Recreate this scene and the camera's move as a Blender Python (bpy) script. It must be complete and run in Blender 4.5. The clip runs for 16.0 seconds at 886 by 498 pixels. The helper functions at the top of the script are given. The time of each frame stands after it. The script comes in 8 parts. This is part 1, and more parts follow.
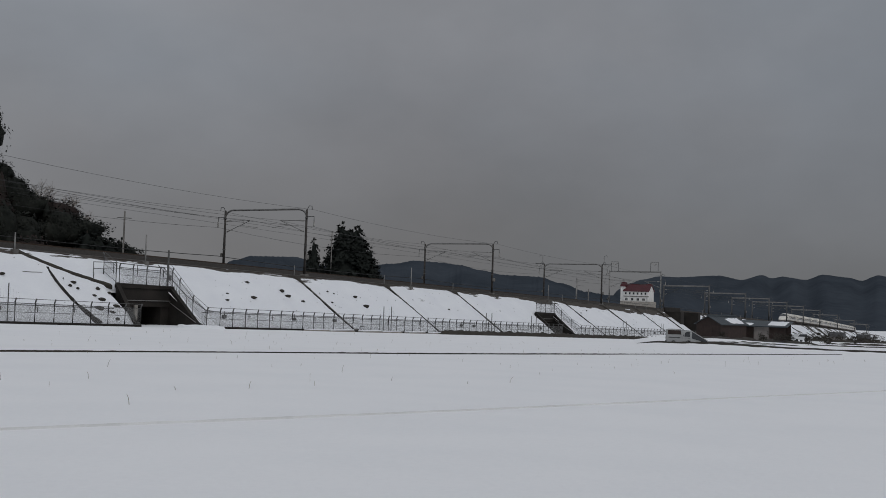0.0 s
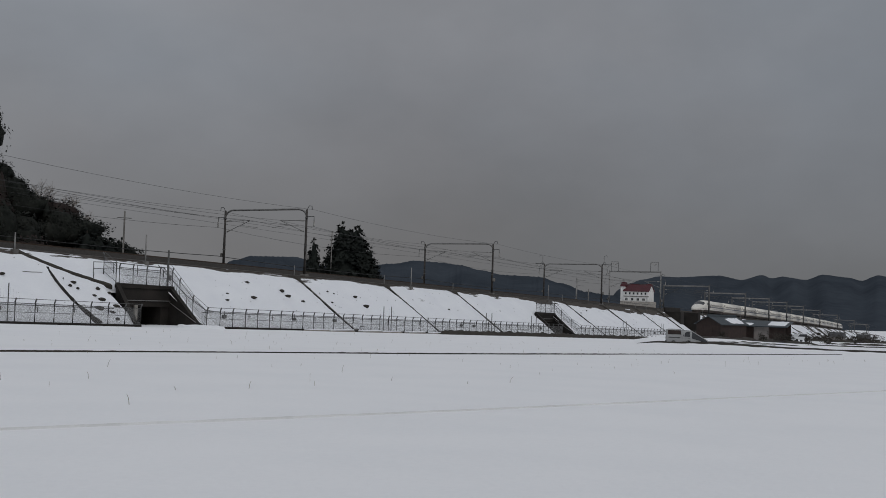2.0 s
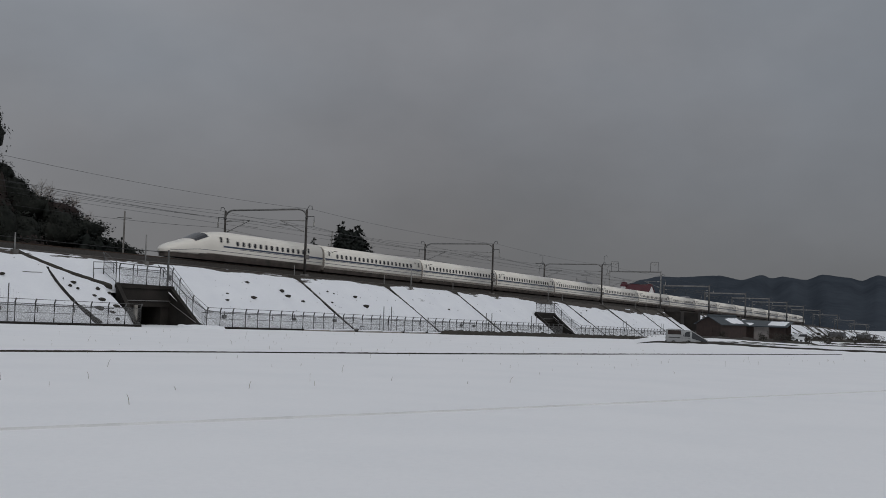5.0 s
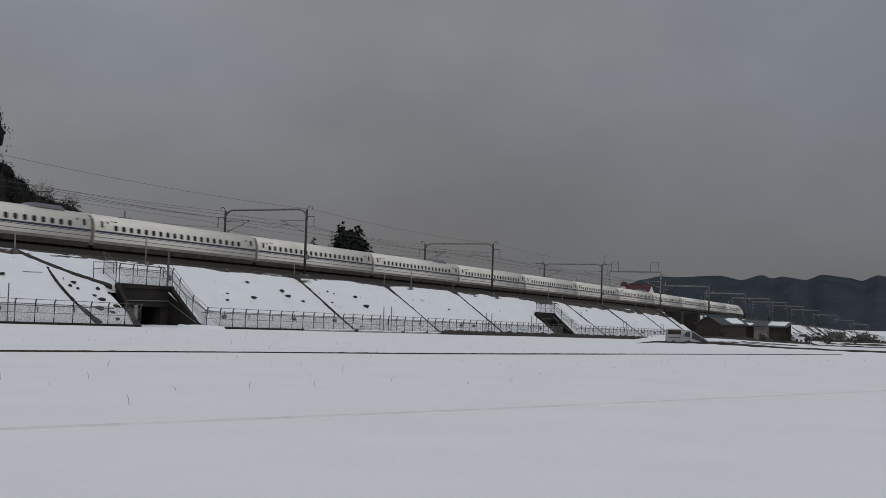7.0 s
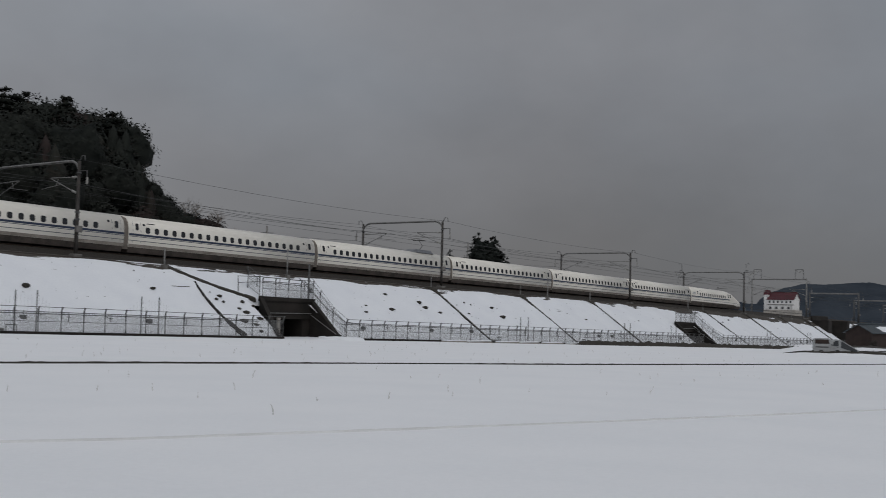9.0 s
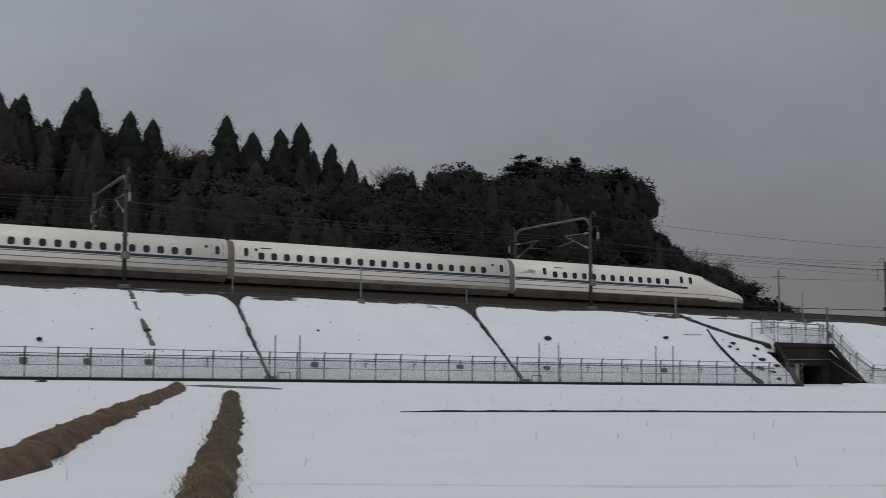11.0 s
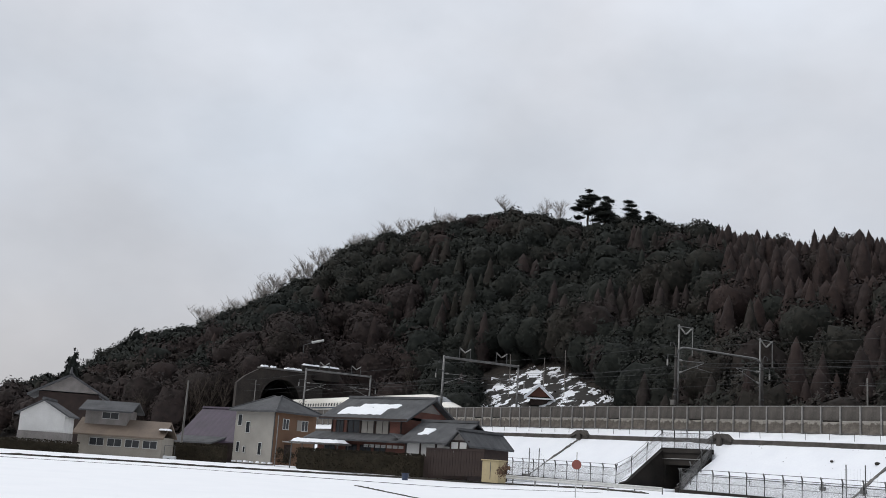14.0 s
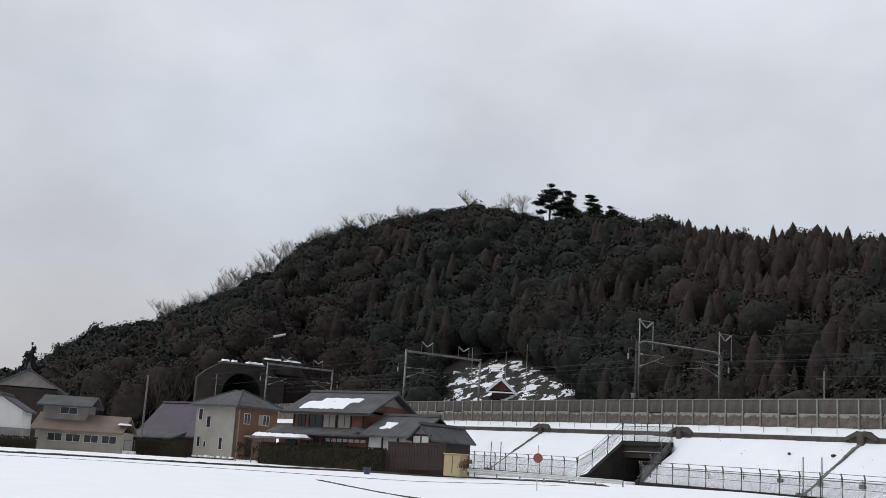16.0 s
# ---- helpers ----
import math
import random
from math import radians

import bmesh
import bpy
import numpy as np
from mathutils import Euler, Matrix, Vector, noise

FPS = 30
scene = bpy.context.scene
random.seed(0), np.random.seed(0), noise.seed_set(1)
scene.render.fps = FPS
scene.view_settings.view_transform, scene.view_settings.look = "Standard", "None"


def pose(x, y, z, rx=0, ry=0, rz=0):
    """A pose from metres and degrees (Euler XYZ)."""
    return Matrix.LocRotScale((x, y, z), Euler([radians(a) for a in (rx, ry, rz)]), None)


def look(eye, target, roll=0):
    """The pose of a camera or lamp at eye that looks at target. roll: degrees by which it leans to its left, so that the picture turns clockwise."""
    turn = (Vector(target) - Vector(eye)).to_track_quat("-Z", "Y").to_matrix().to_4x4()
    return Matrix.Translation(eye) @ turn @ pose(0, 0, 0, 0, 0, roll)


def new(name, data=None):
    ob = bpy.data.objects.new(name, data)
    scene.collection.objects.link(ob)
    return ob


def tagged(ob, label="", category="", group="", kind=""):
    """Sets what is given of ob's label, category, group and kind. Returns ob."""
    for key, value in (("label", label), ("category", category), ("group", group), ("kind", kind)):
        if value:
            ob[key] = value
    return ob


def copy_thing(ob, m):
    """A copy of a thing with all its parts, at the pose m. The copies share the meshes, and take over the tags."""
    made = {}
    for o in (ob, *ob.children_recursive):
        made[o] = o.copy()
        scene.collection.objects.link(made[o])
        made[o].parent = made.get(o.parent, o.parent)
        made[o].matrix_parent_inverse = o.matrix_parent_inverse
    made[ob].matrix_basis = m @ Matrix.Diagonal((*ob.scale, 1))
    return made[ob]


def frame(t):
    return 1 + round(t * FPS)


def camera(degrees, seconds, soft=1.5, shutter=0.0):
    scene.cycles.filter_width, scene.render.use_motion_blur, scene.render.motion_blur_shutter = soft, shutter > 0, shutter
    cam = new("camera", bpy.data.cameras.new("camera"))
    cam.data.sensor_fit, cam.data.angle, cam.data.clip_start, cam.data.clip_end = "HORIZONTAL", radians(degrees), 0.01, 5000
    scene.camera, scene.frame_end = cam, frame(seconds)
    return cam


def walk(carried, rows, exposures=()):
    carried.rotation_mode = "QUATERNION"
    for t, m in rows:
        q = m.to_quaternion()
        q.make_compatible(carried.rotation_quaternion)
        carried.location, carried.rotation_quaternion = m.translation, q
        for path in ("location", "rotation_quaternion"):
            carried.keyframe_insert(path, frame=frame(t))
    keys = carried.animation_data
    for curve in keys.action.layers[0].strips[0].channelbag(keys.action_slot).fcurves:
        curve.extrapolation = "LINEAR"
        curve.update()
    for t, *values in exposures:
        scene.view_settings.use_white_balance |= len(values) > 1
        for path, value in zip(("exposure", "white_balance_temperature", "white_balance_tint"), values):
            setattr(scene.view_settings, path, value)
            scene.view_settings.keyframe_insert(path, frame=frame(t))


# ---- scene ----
cam = camera(43.76, 16.0, soft=0.8, shutter=0.13)
STILL = pose(0, 0, 1.5, 92.784, -1.876, -60.714)
walk(cam, [
    (0.0, STILL),
    (8.2, STILL),
    (8.7, pose(0, 0, 1.5, 92.92, -1.70, -57.9)),
    (9.2, pose(0, 0, 1.5, 93.32, -1.15, -50.1)),
    (9.7, pose(0, 0, 1.5, 93.74, -0.50, -41.0)),
    (10.3, pose(0, 0, 1.5, 94.106, -0.144, -34.252)),
    (10.5, pose(0, 0, 1.5, 94.468, -0.053, -33.132)),
    (11.0, pose(0, 0, 1.5, 95.298, -0.042, -27.499)),
    (11.5, pose(0, 0, 1.5, 96.363, 0.498, -10.488)),
    (12.0, pose(0, 0, 1.5, 97.871, -0.177, 10.108)),
    (12.5, pose(0, 0, 1.5, 99.188, -0.990, 28.723)),
    (13.0, pose(0, 0, 1.5, 100.262, -1.838, 42.891)),
    (13.5, pose(0, 0, 1.5, 100.864, -3.369, 56.158)),
    (14.0, pose(0, 0, 1.5, 101.498, -3.776, 58.286)),
    (14.5, pose(0, 0, 1.5, 101.782, -3.637, 57.426)),
    (15.0, pose(0, 0, 1.5, 101.683, -3.545, 56.737)),
    (15.5, pose(0, 0, 1.5, 101.476, -3.535, 56.517)),
    (16.0, pose(0, 0, 1.5, 101.312, -3.514, 56.344)),
], exposures=[(0.0, 0.1), (8.2, 0.1), (11.0, 0.13), (11.5, 0.26), (12.0, 0.50), (12.5, 0.73), (13.0, 0.91), (13.5, 1.02), (14.0, 1.04), (15.0, 1.01), (16.0, 1.0)])

# ---- world and sun: thick winter overcast, brightest overhead and towards -x ----
world = bpy.data.worlds.new("overcast_sky")
scene.world = world
world.use_nodes = True
wn, wl = world.node_tree.nodes, world.node_tree.links
wn.clear()
SUN_EL, SUN_ROT = radians(48), radians(215)


def wnode(kind, **kw):
    n = wn.new(kind)
    for k, val in kw.items():
        if k == "operation":
            n.operation = val
        elif k == "blend_type":
            n.blend_type = val
    return n


def build_sky():
    out = wn.new("ShaderNodeOutputWorld")
    sky = wn.new("ShaderNodeTexSky")
    sky.sky_type, sky.sun_disc = "NISHITA", False
    sky.sun_elevation, sky.sun_rotation = SUN_EL, SUN_ROT
    sky_bg = wn.new("ShaderNodeBackground")
    sky_bg.inputs["Strength"].default_value = 0.05
    wl.new(sky.outputs[0], sky_bg.inputs["Color"])
    coord = wn.new("ShaderNodeTexCoord")
    sep = wn.new("ShaderNodeSeparateXYZ")
    wl.new(coord.outputs["Generated"], sep.inputs[0])
    # cloud layer: streaky noise, stretched along the horizon
    mapping = wn.new("ShaderNodeMapping")
    mapping.inputs["Scale"].default_value = (1.0, 1.0, 1.7)
    wl.new(coord.outputs["Generated"], mapping.inputs["Vector"])
    big = wn.new("ShaderNodeTexNoise")
    big.inputs["Scale"].default_value, big.inputs["Detail"].default_value, big.inputs["Roughness"].default_value = 3.0, 5, 0.55
    wl.new(mapping.outputs[0], big.inputs["Vector"])
    cloud = wn.new("ShaderNodeMapRange")
    cloud.inputs[1].default_value, cloud.inputs[2].default_value = 0.3, 0.7
    cloud.inputs[3].default_value, cloud.inputs[4].default_value = 0.87, 1.13
    wl.new(big.outputs["Fac"], cloud.inputs[0])
    # broad brightening overhead and towards the hidden sun
    side = wn.new("ShaderNodeMapRange")
    side.interpolation_type = "SMOOTHSTEP"
    side.inputs[1].default_value, side.inputs[2].default_value = 0.95, -0.75
    side.inputs[3].default_value, side.inputs[4].default_value = 0.208, 0.27
    wl.new(sep.outputs["X"], side.inputs[0])
    high = wn.new("ShaderNodeMapRange")
    high.interpolation_type = "SMOOTHSTEP"
    high.inputs[1].default_value, high.inputs[2].default_value = 0.02, 0.62
    high.inputs[3].default_value, high.inputs[4].default_value = 1.0, 1.55
    wl.new(sep.outputs["Z"], high.inputs[0])
    m1 = wnode("ShaderNodeMath", operation="MULTIPLY")
    wl.new(side.outputs[0], m1.inputs[0]), wl.new(high.outputs[0], m1.inputs[1])
    far = wn.new("ShaderNodeMapRange")
    far.interpolation_type = "SMOOTHSTEP"
    far.inputs[1].default_value, far.inputs[2].default_value = 0.35, 1.0
    far.inputs[3].default_value, far.inputs[4].default_value = 1.0, 0.86
    wl.new(sep.outputs["X"], far.inputs[0])
    m1a = wnode("ShaderNodeMath", operation="MULTIPLY")
    wl.new(m1.outputs[0], m1a.inputs[0]), wl.new(far.outputs[0], m1a.inputs[1])
    # the cloud thickens towards the eastern horizon
    low = wn.new("ShaderNodeMapRange")
    low.interpolation_type = "SMOOTHSTEP"
    low.inputs[1].default_value, low.inputs[2].default_value = -0.02, 0.2
    low.inputs[3].default_value, low.inputs[4].default_value = 0.27, 0.0
    wl.new(sep.outputs["Z"], low.inputs[0])
    east = wn.new("ShaderNodeMapRange")
    east.interpolation_type = "SMOOTHSTEP"
    east.inputs[1].default_value, east.inputs[2].default_value = 0.45, 0.85
    wl.new(sep.outputs["X"], east.inputs[0])
    thick = wnode("ShaderNodeMath", operation="MULTIPLY")
    wl.new(low.outputs[0], thick.inputs[0]), wl.new(east.outputs[0], thick.inputs[1])
    veil = wnode("ShaderNodeMath", operation="SUBTRACT")
    veil.inputs[0].default_value = 1.0
    wl.new(thick.outputs[0], veil.inputs[1])
    m1b = wnode("ShaderNodeMath", operation="MULTIPLY")
    wl.new(m1a.outputs[0], m1b.inputs[0]), wl.new(veil.outputs[0], m1b.inputs[1])
    m2 = wnode("ShaderNodeMath", operation="MULTIPLY")
    wl.new(m1b.outputs[0], m2.inputs[0]), wl.new(cloud.outputs[0], m2.inputs[1])
    # slightly warm near the horizon, cool grey above, uneven like thin and thick cloud
    tint = wn.new("ShaderNodeValToRGB")
    tint.color_ramp.elements[0].position, tint.color_ramp.elements[0].color = 0.02, (0.992, 0.992, 1.03, 1)
    tint.color_ramp.elements[1].position, tint.color_ramp.elements[1].color = 0.2, (0.95, 1.0, 1.09, 1)
    wl.new(sep.outputs["Z"], tint.inputs[0])
    hue = wn.new("ShaderNodeTexNoise")
    hue.inputs["Scale"].default_value, hue.inputs["Detail"].default_value = 2.6, 3
    shift = wn.new("ShaderNodeVectorMath")
    shift.inputs[1].default_value = (3.7, 1.2, 5.1)
    wl.new(mapping.outputs[0], shift.inputs[0]), wl.new(shift.outputs[0], hue.inputs["Vector"])
    hues = wn.new("ShaderNodeValToRGB")
    hues.color_ramp.elements[0].position, hues.color_ramp.elements[0].color = 0.36, (0.98, 1.0, 1.018, 1)
    hues.color_ramp.elements[1].position, hues.color_ramp.elements[1].color = 0.64, (1.02, 0.998, 0.985, 1)
    wl.new(hue.outputs["Fac"], hues.inputs[0])
    tinted = wn.new("ShaderNodeVectorMath")
    tinted.operation = "MULTIPLY"
    wl.new(tint.outputs[0], tinted.inputs[0]), wl.new(hues.outputs[0], tinted.inputs[1])
    cloud_bg = wn.new("ShaderNodeBackground")
    wl.new(tinted.outputs[0], cloud_bg.inputs["Color"]), wl.new(m2.outputs[0], cloud_bg.inputs["Strength"])
    mix = wn.new("ShaderNodeMixShader")
    mix.inputs[0].default_value = 0.97
    wl.new(sky_bg.outputs[0], mix.inputs[1]), wl.new(cloud_bg.outputs[0], mix.inputs[2])
    wl.new(mix.outputs[0], out.inputs["Surface"])


build_sky()
sun = new("sun", bpy.data.lights.new("sun", "SUN"))
sun.data.energy, sun.data.angle, sun.data.color = 0.58, radians(40), (1.0, 0.97, 0.93)
sun.matrix_world = look((-40, -70, 90), (0, 0, 0))

# ---- plan: the line runs along x and falls at GRADE; heights h are above the foot of the bank ----
GRADE = -0.0201
Y_FENCE, Y_TOE, Y_CREST, Y_NEAR, Y_FAR = 68.5, 69.3, 78.0, 83.5, 87.7
RAIL = 7.1
SLOPE = 0.69
rng = random.Random(7)


def smooth(x, a, b):
    k = min(1.0, max(0.0, (x - a) / (b - a)))
    return k * k * (3 - 2 * k)


def ground_z(x, y):
    """Height of the fields."""
    dip = -0.16 * (1 - smooth(y, 58, 67))
    if x >= 0:
        return GRADE * min(x, 1000) + dip
    return -GRADE * min(-x, 60) * max(smooth(math.hypot(x, y), 50, 120), smooth(y, 25, 66)) + dip


def sag(x):
    """How far the line has eased off its grade towards the tunnel."""
    d = max(0.0, -x - 30)
    return -5.9e-5 * (d * d if d < 200 else 40000 + 400 * (d - 200))


def bank_z(x, h=0.0):
    return h + GRADE * x + sag(x)


def bend(x):
    """How far the line has curved away to the north, east of its straight."""
    d = max(0.0, x - 100)
    q = min(d, 520.0)
    return 9.5e-5 * (q * q + 1040 * (d - q))


def lay(x):
    """Chainage on the curve for a chainage counted along the straight's bearing lines."""
    if x <= 100:
        return x
    if x > 560:
        return lay(560) + (1300 - lay(560)) * (x - 560) / 740
    p = x
    for _ in range(30):
        p = 0.5 * p + 0.5 * x / 85.6 * (85.6 + bend(p))
    return p


def at(az, dist):
    """Plan position at a bearing (degrees from +y towards +x) and distance."""
    return dist * math.sin(radians(az)), dist * math.cos(radians(az))


# ---- materials ----
def mat(name, base, base2=None, rough=0.8, scale=3.0, fine=40.0, bump=0.3, dist=0.02, metal=0.0, vary=0.0, coord="Object", contrast=(0.35, 0.65), spec=0.4, back=0.0):
    m = bpy.data.materials.new(name)
    m.use_nodes = True
    n, l = m.node_tree.nodes, m.node_tree.links
    b = n["Principled BSDF"]
    b.inputs["Roughness"].default_value, b.inputs["Metallic"].default_value = rough, metal
    b.inputs["Specular IOR Level"].default_value = spec
    tc = n.new("ShaderNodeTexCoord")
    big, small = n.new("ShaderNodeTexNoise"), n.new("ShaderNodeTexNoise")
    big.inputs["Scale"].default_value, big.inputs["Detail"].default_value = scale, 4
    small.inputs["Scale"].default_value, small.inputs["Detail"].default_value = fine, 3
    l.new(tc.outputs[coord], big.inputs["Vector"]), l.new(tc.outputs[coord], small.inputs["Vector"])
    ramp = n.new("ShaderNodeMapRange")
    ramp.inputs[1].default_value, ramp.inputs[2].default_value = contrast
    mean = n.new("ShaderNodeMath")
    mean.operation = "MULTIPLY_ADD"
    mean.inputs[1].default_value = 0.35
    l.new(small.outputs["Fac"], mean.inputs[0])
    half = n.new("ShaderNodeMath")
    half.operation = "MULTIPLY"
    half.inputs[1].default_value = 0.65
    l.new(big.outputs["Fac"], half.inputs[0]), l.new(half.outputs[0], mean.inputs[2])
    l.new(mean.outputs[0], ramp.inputs[0])
    mix = n.new("ShaderNodeMix")
    mix.data_type = "RGBA"
    base2 = base2 or tuple(c * 0.72 for c in base)
    mix.inputs[6].default_value, mix.inputs[7].default_value = (*base2, 1), (*base, 1)
    l.new(ramp.outputs[0], mix.inputs[0])
    colour = mix.outputs[2]
    if vary:
        info = n.new("ShaderNodeObjectInfo")
        geo = n.new("ShaderNodeNewGeometry")
        add = n.new("ShaderNodeMath")
        add.operation = "ADD"
        l.new(info.outputs["Random"], add.inputs[0]), l.new(geo.outputs["Random Per Island"], add.inputs[1])
        mr = n.new("ShaderNodeMapRange")
        mr.inputs[2].default_value = 2.0
        mr.inputs[3].default_value, mr.inputs[4].default_value = 1 - vary, 1 + vary
        l.new(add.outputs[0], mr.inputs[0])
        hsv = n.new("ShaderNodeHueSaturation")
        l.new(colour, hsv.inputs["Color"]), l.new(mr.outputs[0], hsv.inputs["Value"])
        colour = hsv.outputs[0]
    l.new(colour, b.inputs["Base Color"])
    if bump:
        bp = n.new("ShaderNodeBump")
        bp.inputs["Strength"].default_value, bp.inputs["Distance"].default_value = bump, dist
        l.new(mean.outputs[0], bp.inputs["Height"]), l.new(bp.outputs[0], b.inputs["Normal"])
    return m


def bare_snow(name, lo, hi, soil, soil2, patch=0.35, y_from=76.4, y_to=78.2, stretch=(0.28, 0.8, 0.8)):
    """Snow that thins out to wet soil in ragged patches towards the top of the bank."""
    m = mat(name, (0.86, 0.88, 0.91), (0.80, 0.82, 0.86), rough=0.75, scale=0.35, fine=5, bump=0.5, dist=0.12)
    n, l = m.node_tree.nodes, m.node_tree.links
    b = n["Principled BSDF"]
    snow_col = b.inputs["Base Color"].links[0].from_socket
    tc = n.new("ShaderNodeTexCoord")
    sep = n.new("ShaderNodeSeparateXYZ")
    l.new(tc.outputs["Object"], sep.inputs[0])
    mp = n.new("ShaderNodeMapping")
    mp.inputs["Scale"].default_value = stretch
    l.new(tc.outputs["Object"], mp.inputs[0])
    no = n.new("ShaderNodeTexNoise")
    no.inputs["Scale"].default_value, no.inputs["Detail"].default_value, no.inputs["Roughness"].default_value = 1.0, 6, 0.6
    l.new(mp.outputs[0], no.inputs["Vector"])
    up = n.new("ShaderNodeMapRange")
    up.inputs[1].default_value, up.inputs[2].default_value, up.inputs[3].default_value, up.inputs[4].default_value = y_from, y_to, 0.0, patch
    l.new(sep.outputs["Y"], up.inputs[0])
    add = n.new("ShaderNodeMath")
    l.new(no.outputs["Fac"], add.inputs[0]), l.new(up.outputs[0], add.inputs[1])
    th = n.new("ShaderNodeMapRange")
    th.inputs[1].default_value, th.inputs[2].default_value = lo, hi
    l.new(add.outputs[0], th.inputs[0])
    earth = n.new("ShaderNodeTexNoise")
    earth.inputs["Scale"].default_value, earth.inputs["Detail"].default_value = 6, 5
    l.new(tc.outputs["Object"], earth.inputs["Vector"])
    em = n.new("ShaderNodeMix")
    em.data_type = "RGBA"
    em.inputs[6].default_value, em.inputs[7].default_value = (*soil, 1), (*soil2, 1)
    l.new(earth.outputs["Fac"], em.inputs[0])
    mx = n.new("ShaderNodeMix")
    mx.data_type = "RGBA"
    l.new(th.outputs[0], mx.inputs[0]), l.new(snow_col, mx.inputs[6]), l.new(em.outputs[2], mx.inputs[7])
    l.new(mx.outputs[2], b.inputs["Base Color"])
    return m


SNOW = mat("field_snow", (0.905, 0.912, 0.928), (0.86, 0.872, 0.893), rough=0.75, scale=0.35, fine=9, bump=0.8, dist=0.06, contrast=(0.3, 0.6))
FAR_BANK = bare_snow("thin_bank_snow", 0.50, 0.53, (0.03, 0.026, 0.021), (0.075, 0.065, 0.052), patch=0.0, stretch=(0.06, 0.18, 0.18))
SNOW_CAP = mat("settled_snow", (0.87, 0.885, 0.91), (0.82, 0.84, 0.87), rough=0.7, scale=0.9, fine=6, bump=0.6, dist=0.06)
BANK_SNOW = bare_snow("bank_snow", 0.70, 0.73, (0.03, 0.025, 0.02), (0.075, 0.062, 0.05), patch=0.36, y_from=77.15, y_to=78.5, stretch=(0.13, 0.75, 0.75))
BERM_SNOW = bare_snow("berm_snow", 0.86, 0.9, (0.05, 0.042, 0.034), (0.11, 0.095, 0.075), patch=0.05)
HILL_SOIL = mat("forest_floor", (0.040, 0.032, 0.026), (0.022, 0.018, 0.015), rough=0.95, scale=0.2, fine=2, bump=0.6, dist=0.4)
SHOULDER = bare_snow("track_shoulder", 0.40, 0.43, (0.032, 0.027, 0.023), (0.075, 0.064, 0.054), patch=0.4, y_from=78.4, y_to=79.8, stretch=(0.07, 0.6, 0.6))
BALLAST = mat("ballast", (0.045, 0.039, 0.033), (0.02, 0.0175, 0.015), rough=0.95, scale=5, fine=22, bump=0.9, dist=0.06)
CONCRETE = mat("weathered_concrete", (0.20, 0.19, 0.178), (0.10, 0.095, 0.088), rough=0.9, scale=0.7, fine=9, bump=0.3)
# very dark concrete, mottled by noise
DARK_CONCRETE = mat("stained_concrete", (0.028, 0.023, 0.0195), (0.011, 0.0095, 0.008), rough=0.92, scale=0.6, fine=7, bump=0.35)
PALE_CONCRETE = mat("bleached_concrete", (0.36, 0.335, 0.30), (0.2, 0.185, 0.165), rough=0.9, scale=1.5, fine=14, bump=0.2, vary=0.15)
PANEL = mat("grimy_barrier_panel", (0.098, 0.087, 0.077), (0.042, 0.037, 0.033), rough=0.9, scale=1.3, fine=9, bump=0.3, vary=0.16)
LOW_PANEL = mat("streaked_barrier_panel", (0.15, 0.13, 0.11), (0.065, 0.056, 0.048), rough=0.9, scale=1.6, fine=9, bump=0.3, vary=0.2)


def bleach(m):
    """Pale lime runs, ragged below the joint at the panel's top."""
    n, l = m.node_tree.nodes, m.node_tree.links
    b = n["Principled BSDF"]
    old = b.inputs["Base Color"].links[0].from_socket
    tc = n.new("ShaderNodeTexCoord")
    sep = n.new("ShaderNodeSeparateXYZ")
    l.new(tc.outputs["Object"], sep.inputs[0])
    info = n.new("ShaderNodeObjectInfo")
    cx = n.new("ShaderNodeCombineXYZ")
    sc = n.new("ShaderNodeMath")
    sc.operation = "MULTIPLY"
    sc.inputs[1].default_value = 60
    l.new(info.outputs["Random"], sc.inputs[0]), l.new(sc.outputs[0], cx.inputs[1])
    add = n.new("ShaderNodeVectorMath")
    l.new(tc.outputs["Object"], add.inputs[0]), l.new(cx.outputs[0], add.inputs[1])
    mp = n.new("ShaderNodeMapping")
    mp.inputs["Scale"].default_value = (2.0, 1.0, 2.6)
    l.new(add.outputs[0], mp.inputs[0])
    no = n.new("ShaderNodeTexNoise")
    no.inputs["Scale"].default_value, no.inputs["Detail"].default_value = 1.0, 4
    l.new(mp.outputs[0], no.inputs["Vector"])
    up = n.new("ShaderNodeMapRange")
    up.inputs[1].default_value, up.inputs[2].default_value, up.inputs[3].default_value, up.inputs[4].default_value = 0.35, 1.02, -0.4, 0.2
    l.new(sep.outputs["Z"], up.inputs[0])
    sm = n.new("ShaderNodeMath")
    l.new(no.outputs["Fac"], sm.inputs[0]), l.new(up.outputs[0], sm.inputs[1])
    th = n.new("ShaderNodeMapRange")
    th.inputs[1].default_value, th.inputs[2].default_value = 0.52, 0.66
    l.new(sm.outputs[0], th.inputs[0])
    mx = n.new("ShaderNodeMix")
    mx.data_type = "RGBA"
    mx.inputs[7].default_value = (0.27, 0.25, 0.22, 1)
    l.new(th.outputs[0], mx.inputs[0]), l.new(old, mx.inputs[6]), l.new(mx.outputs[2], b.inputs["Base Color"])


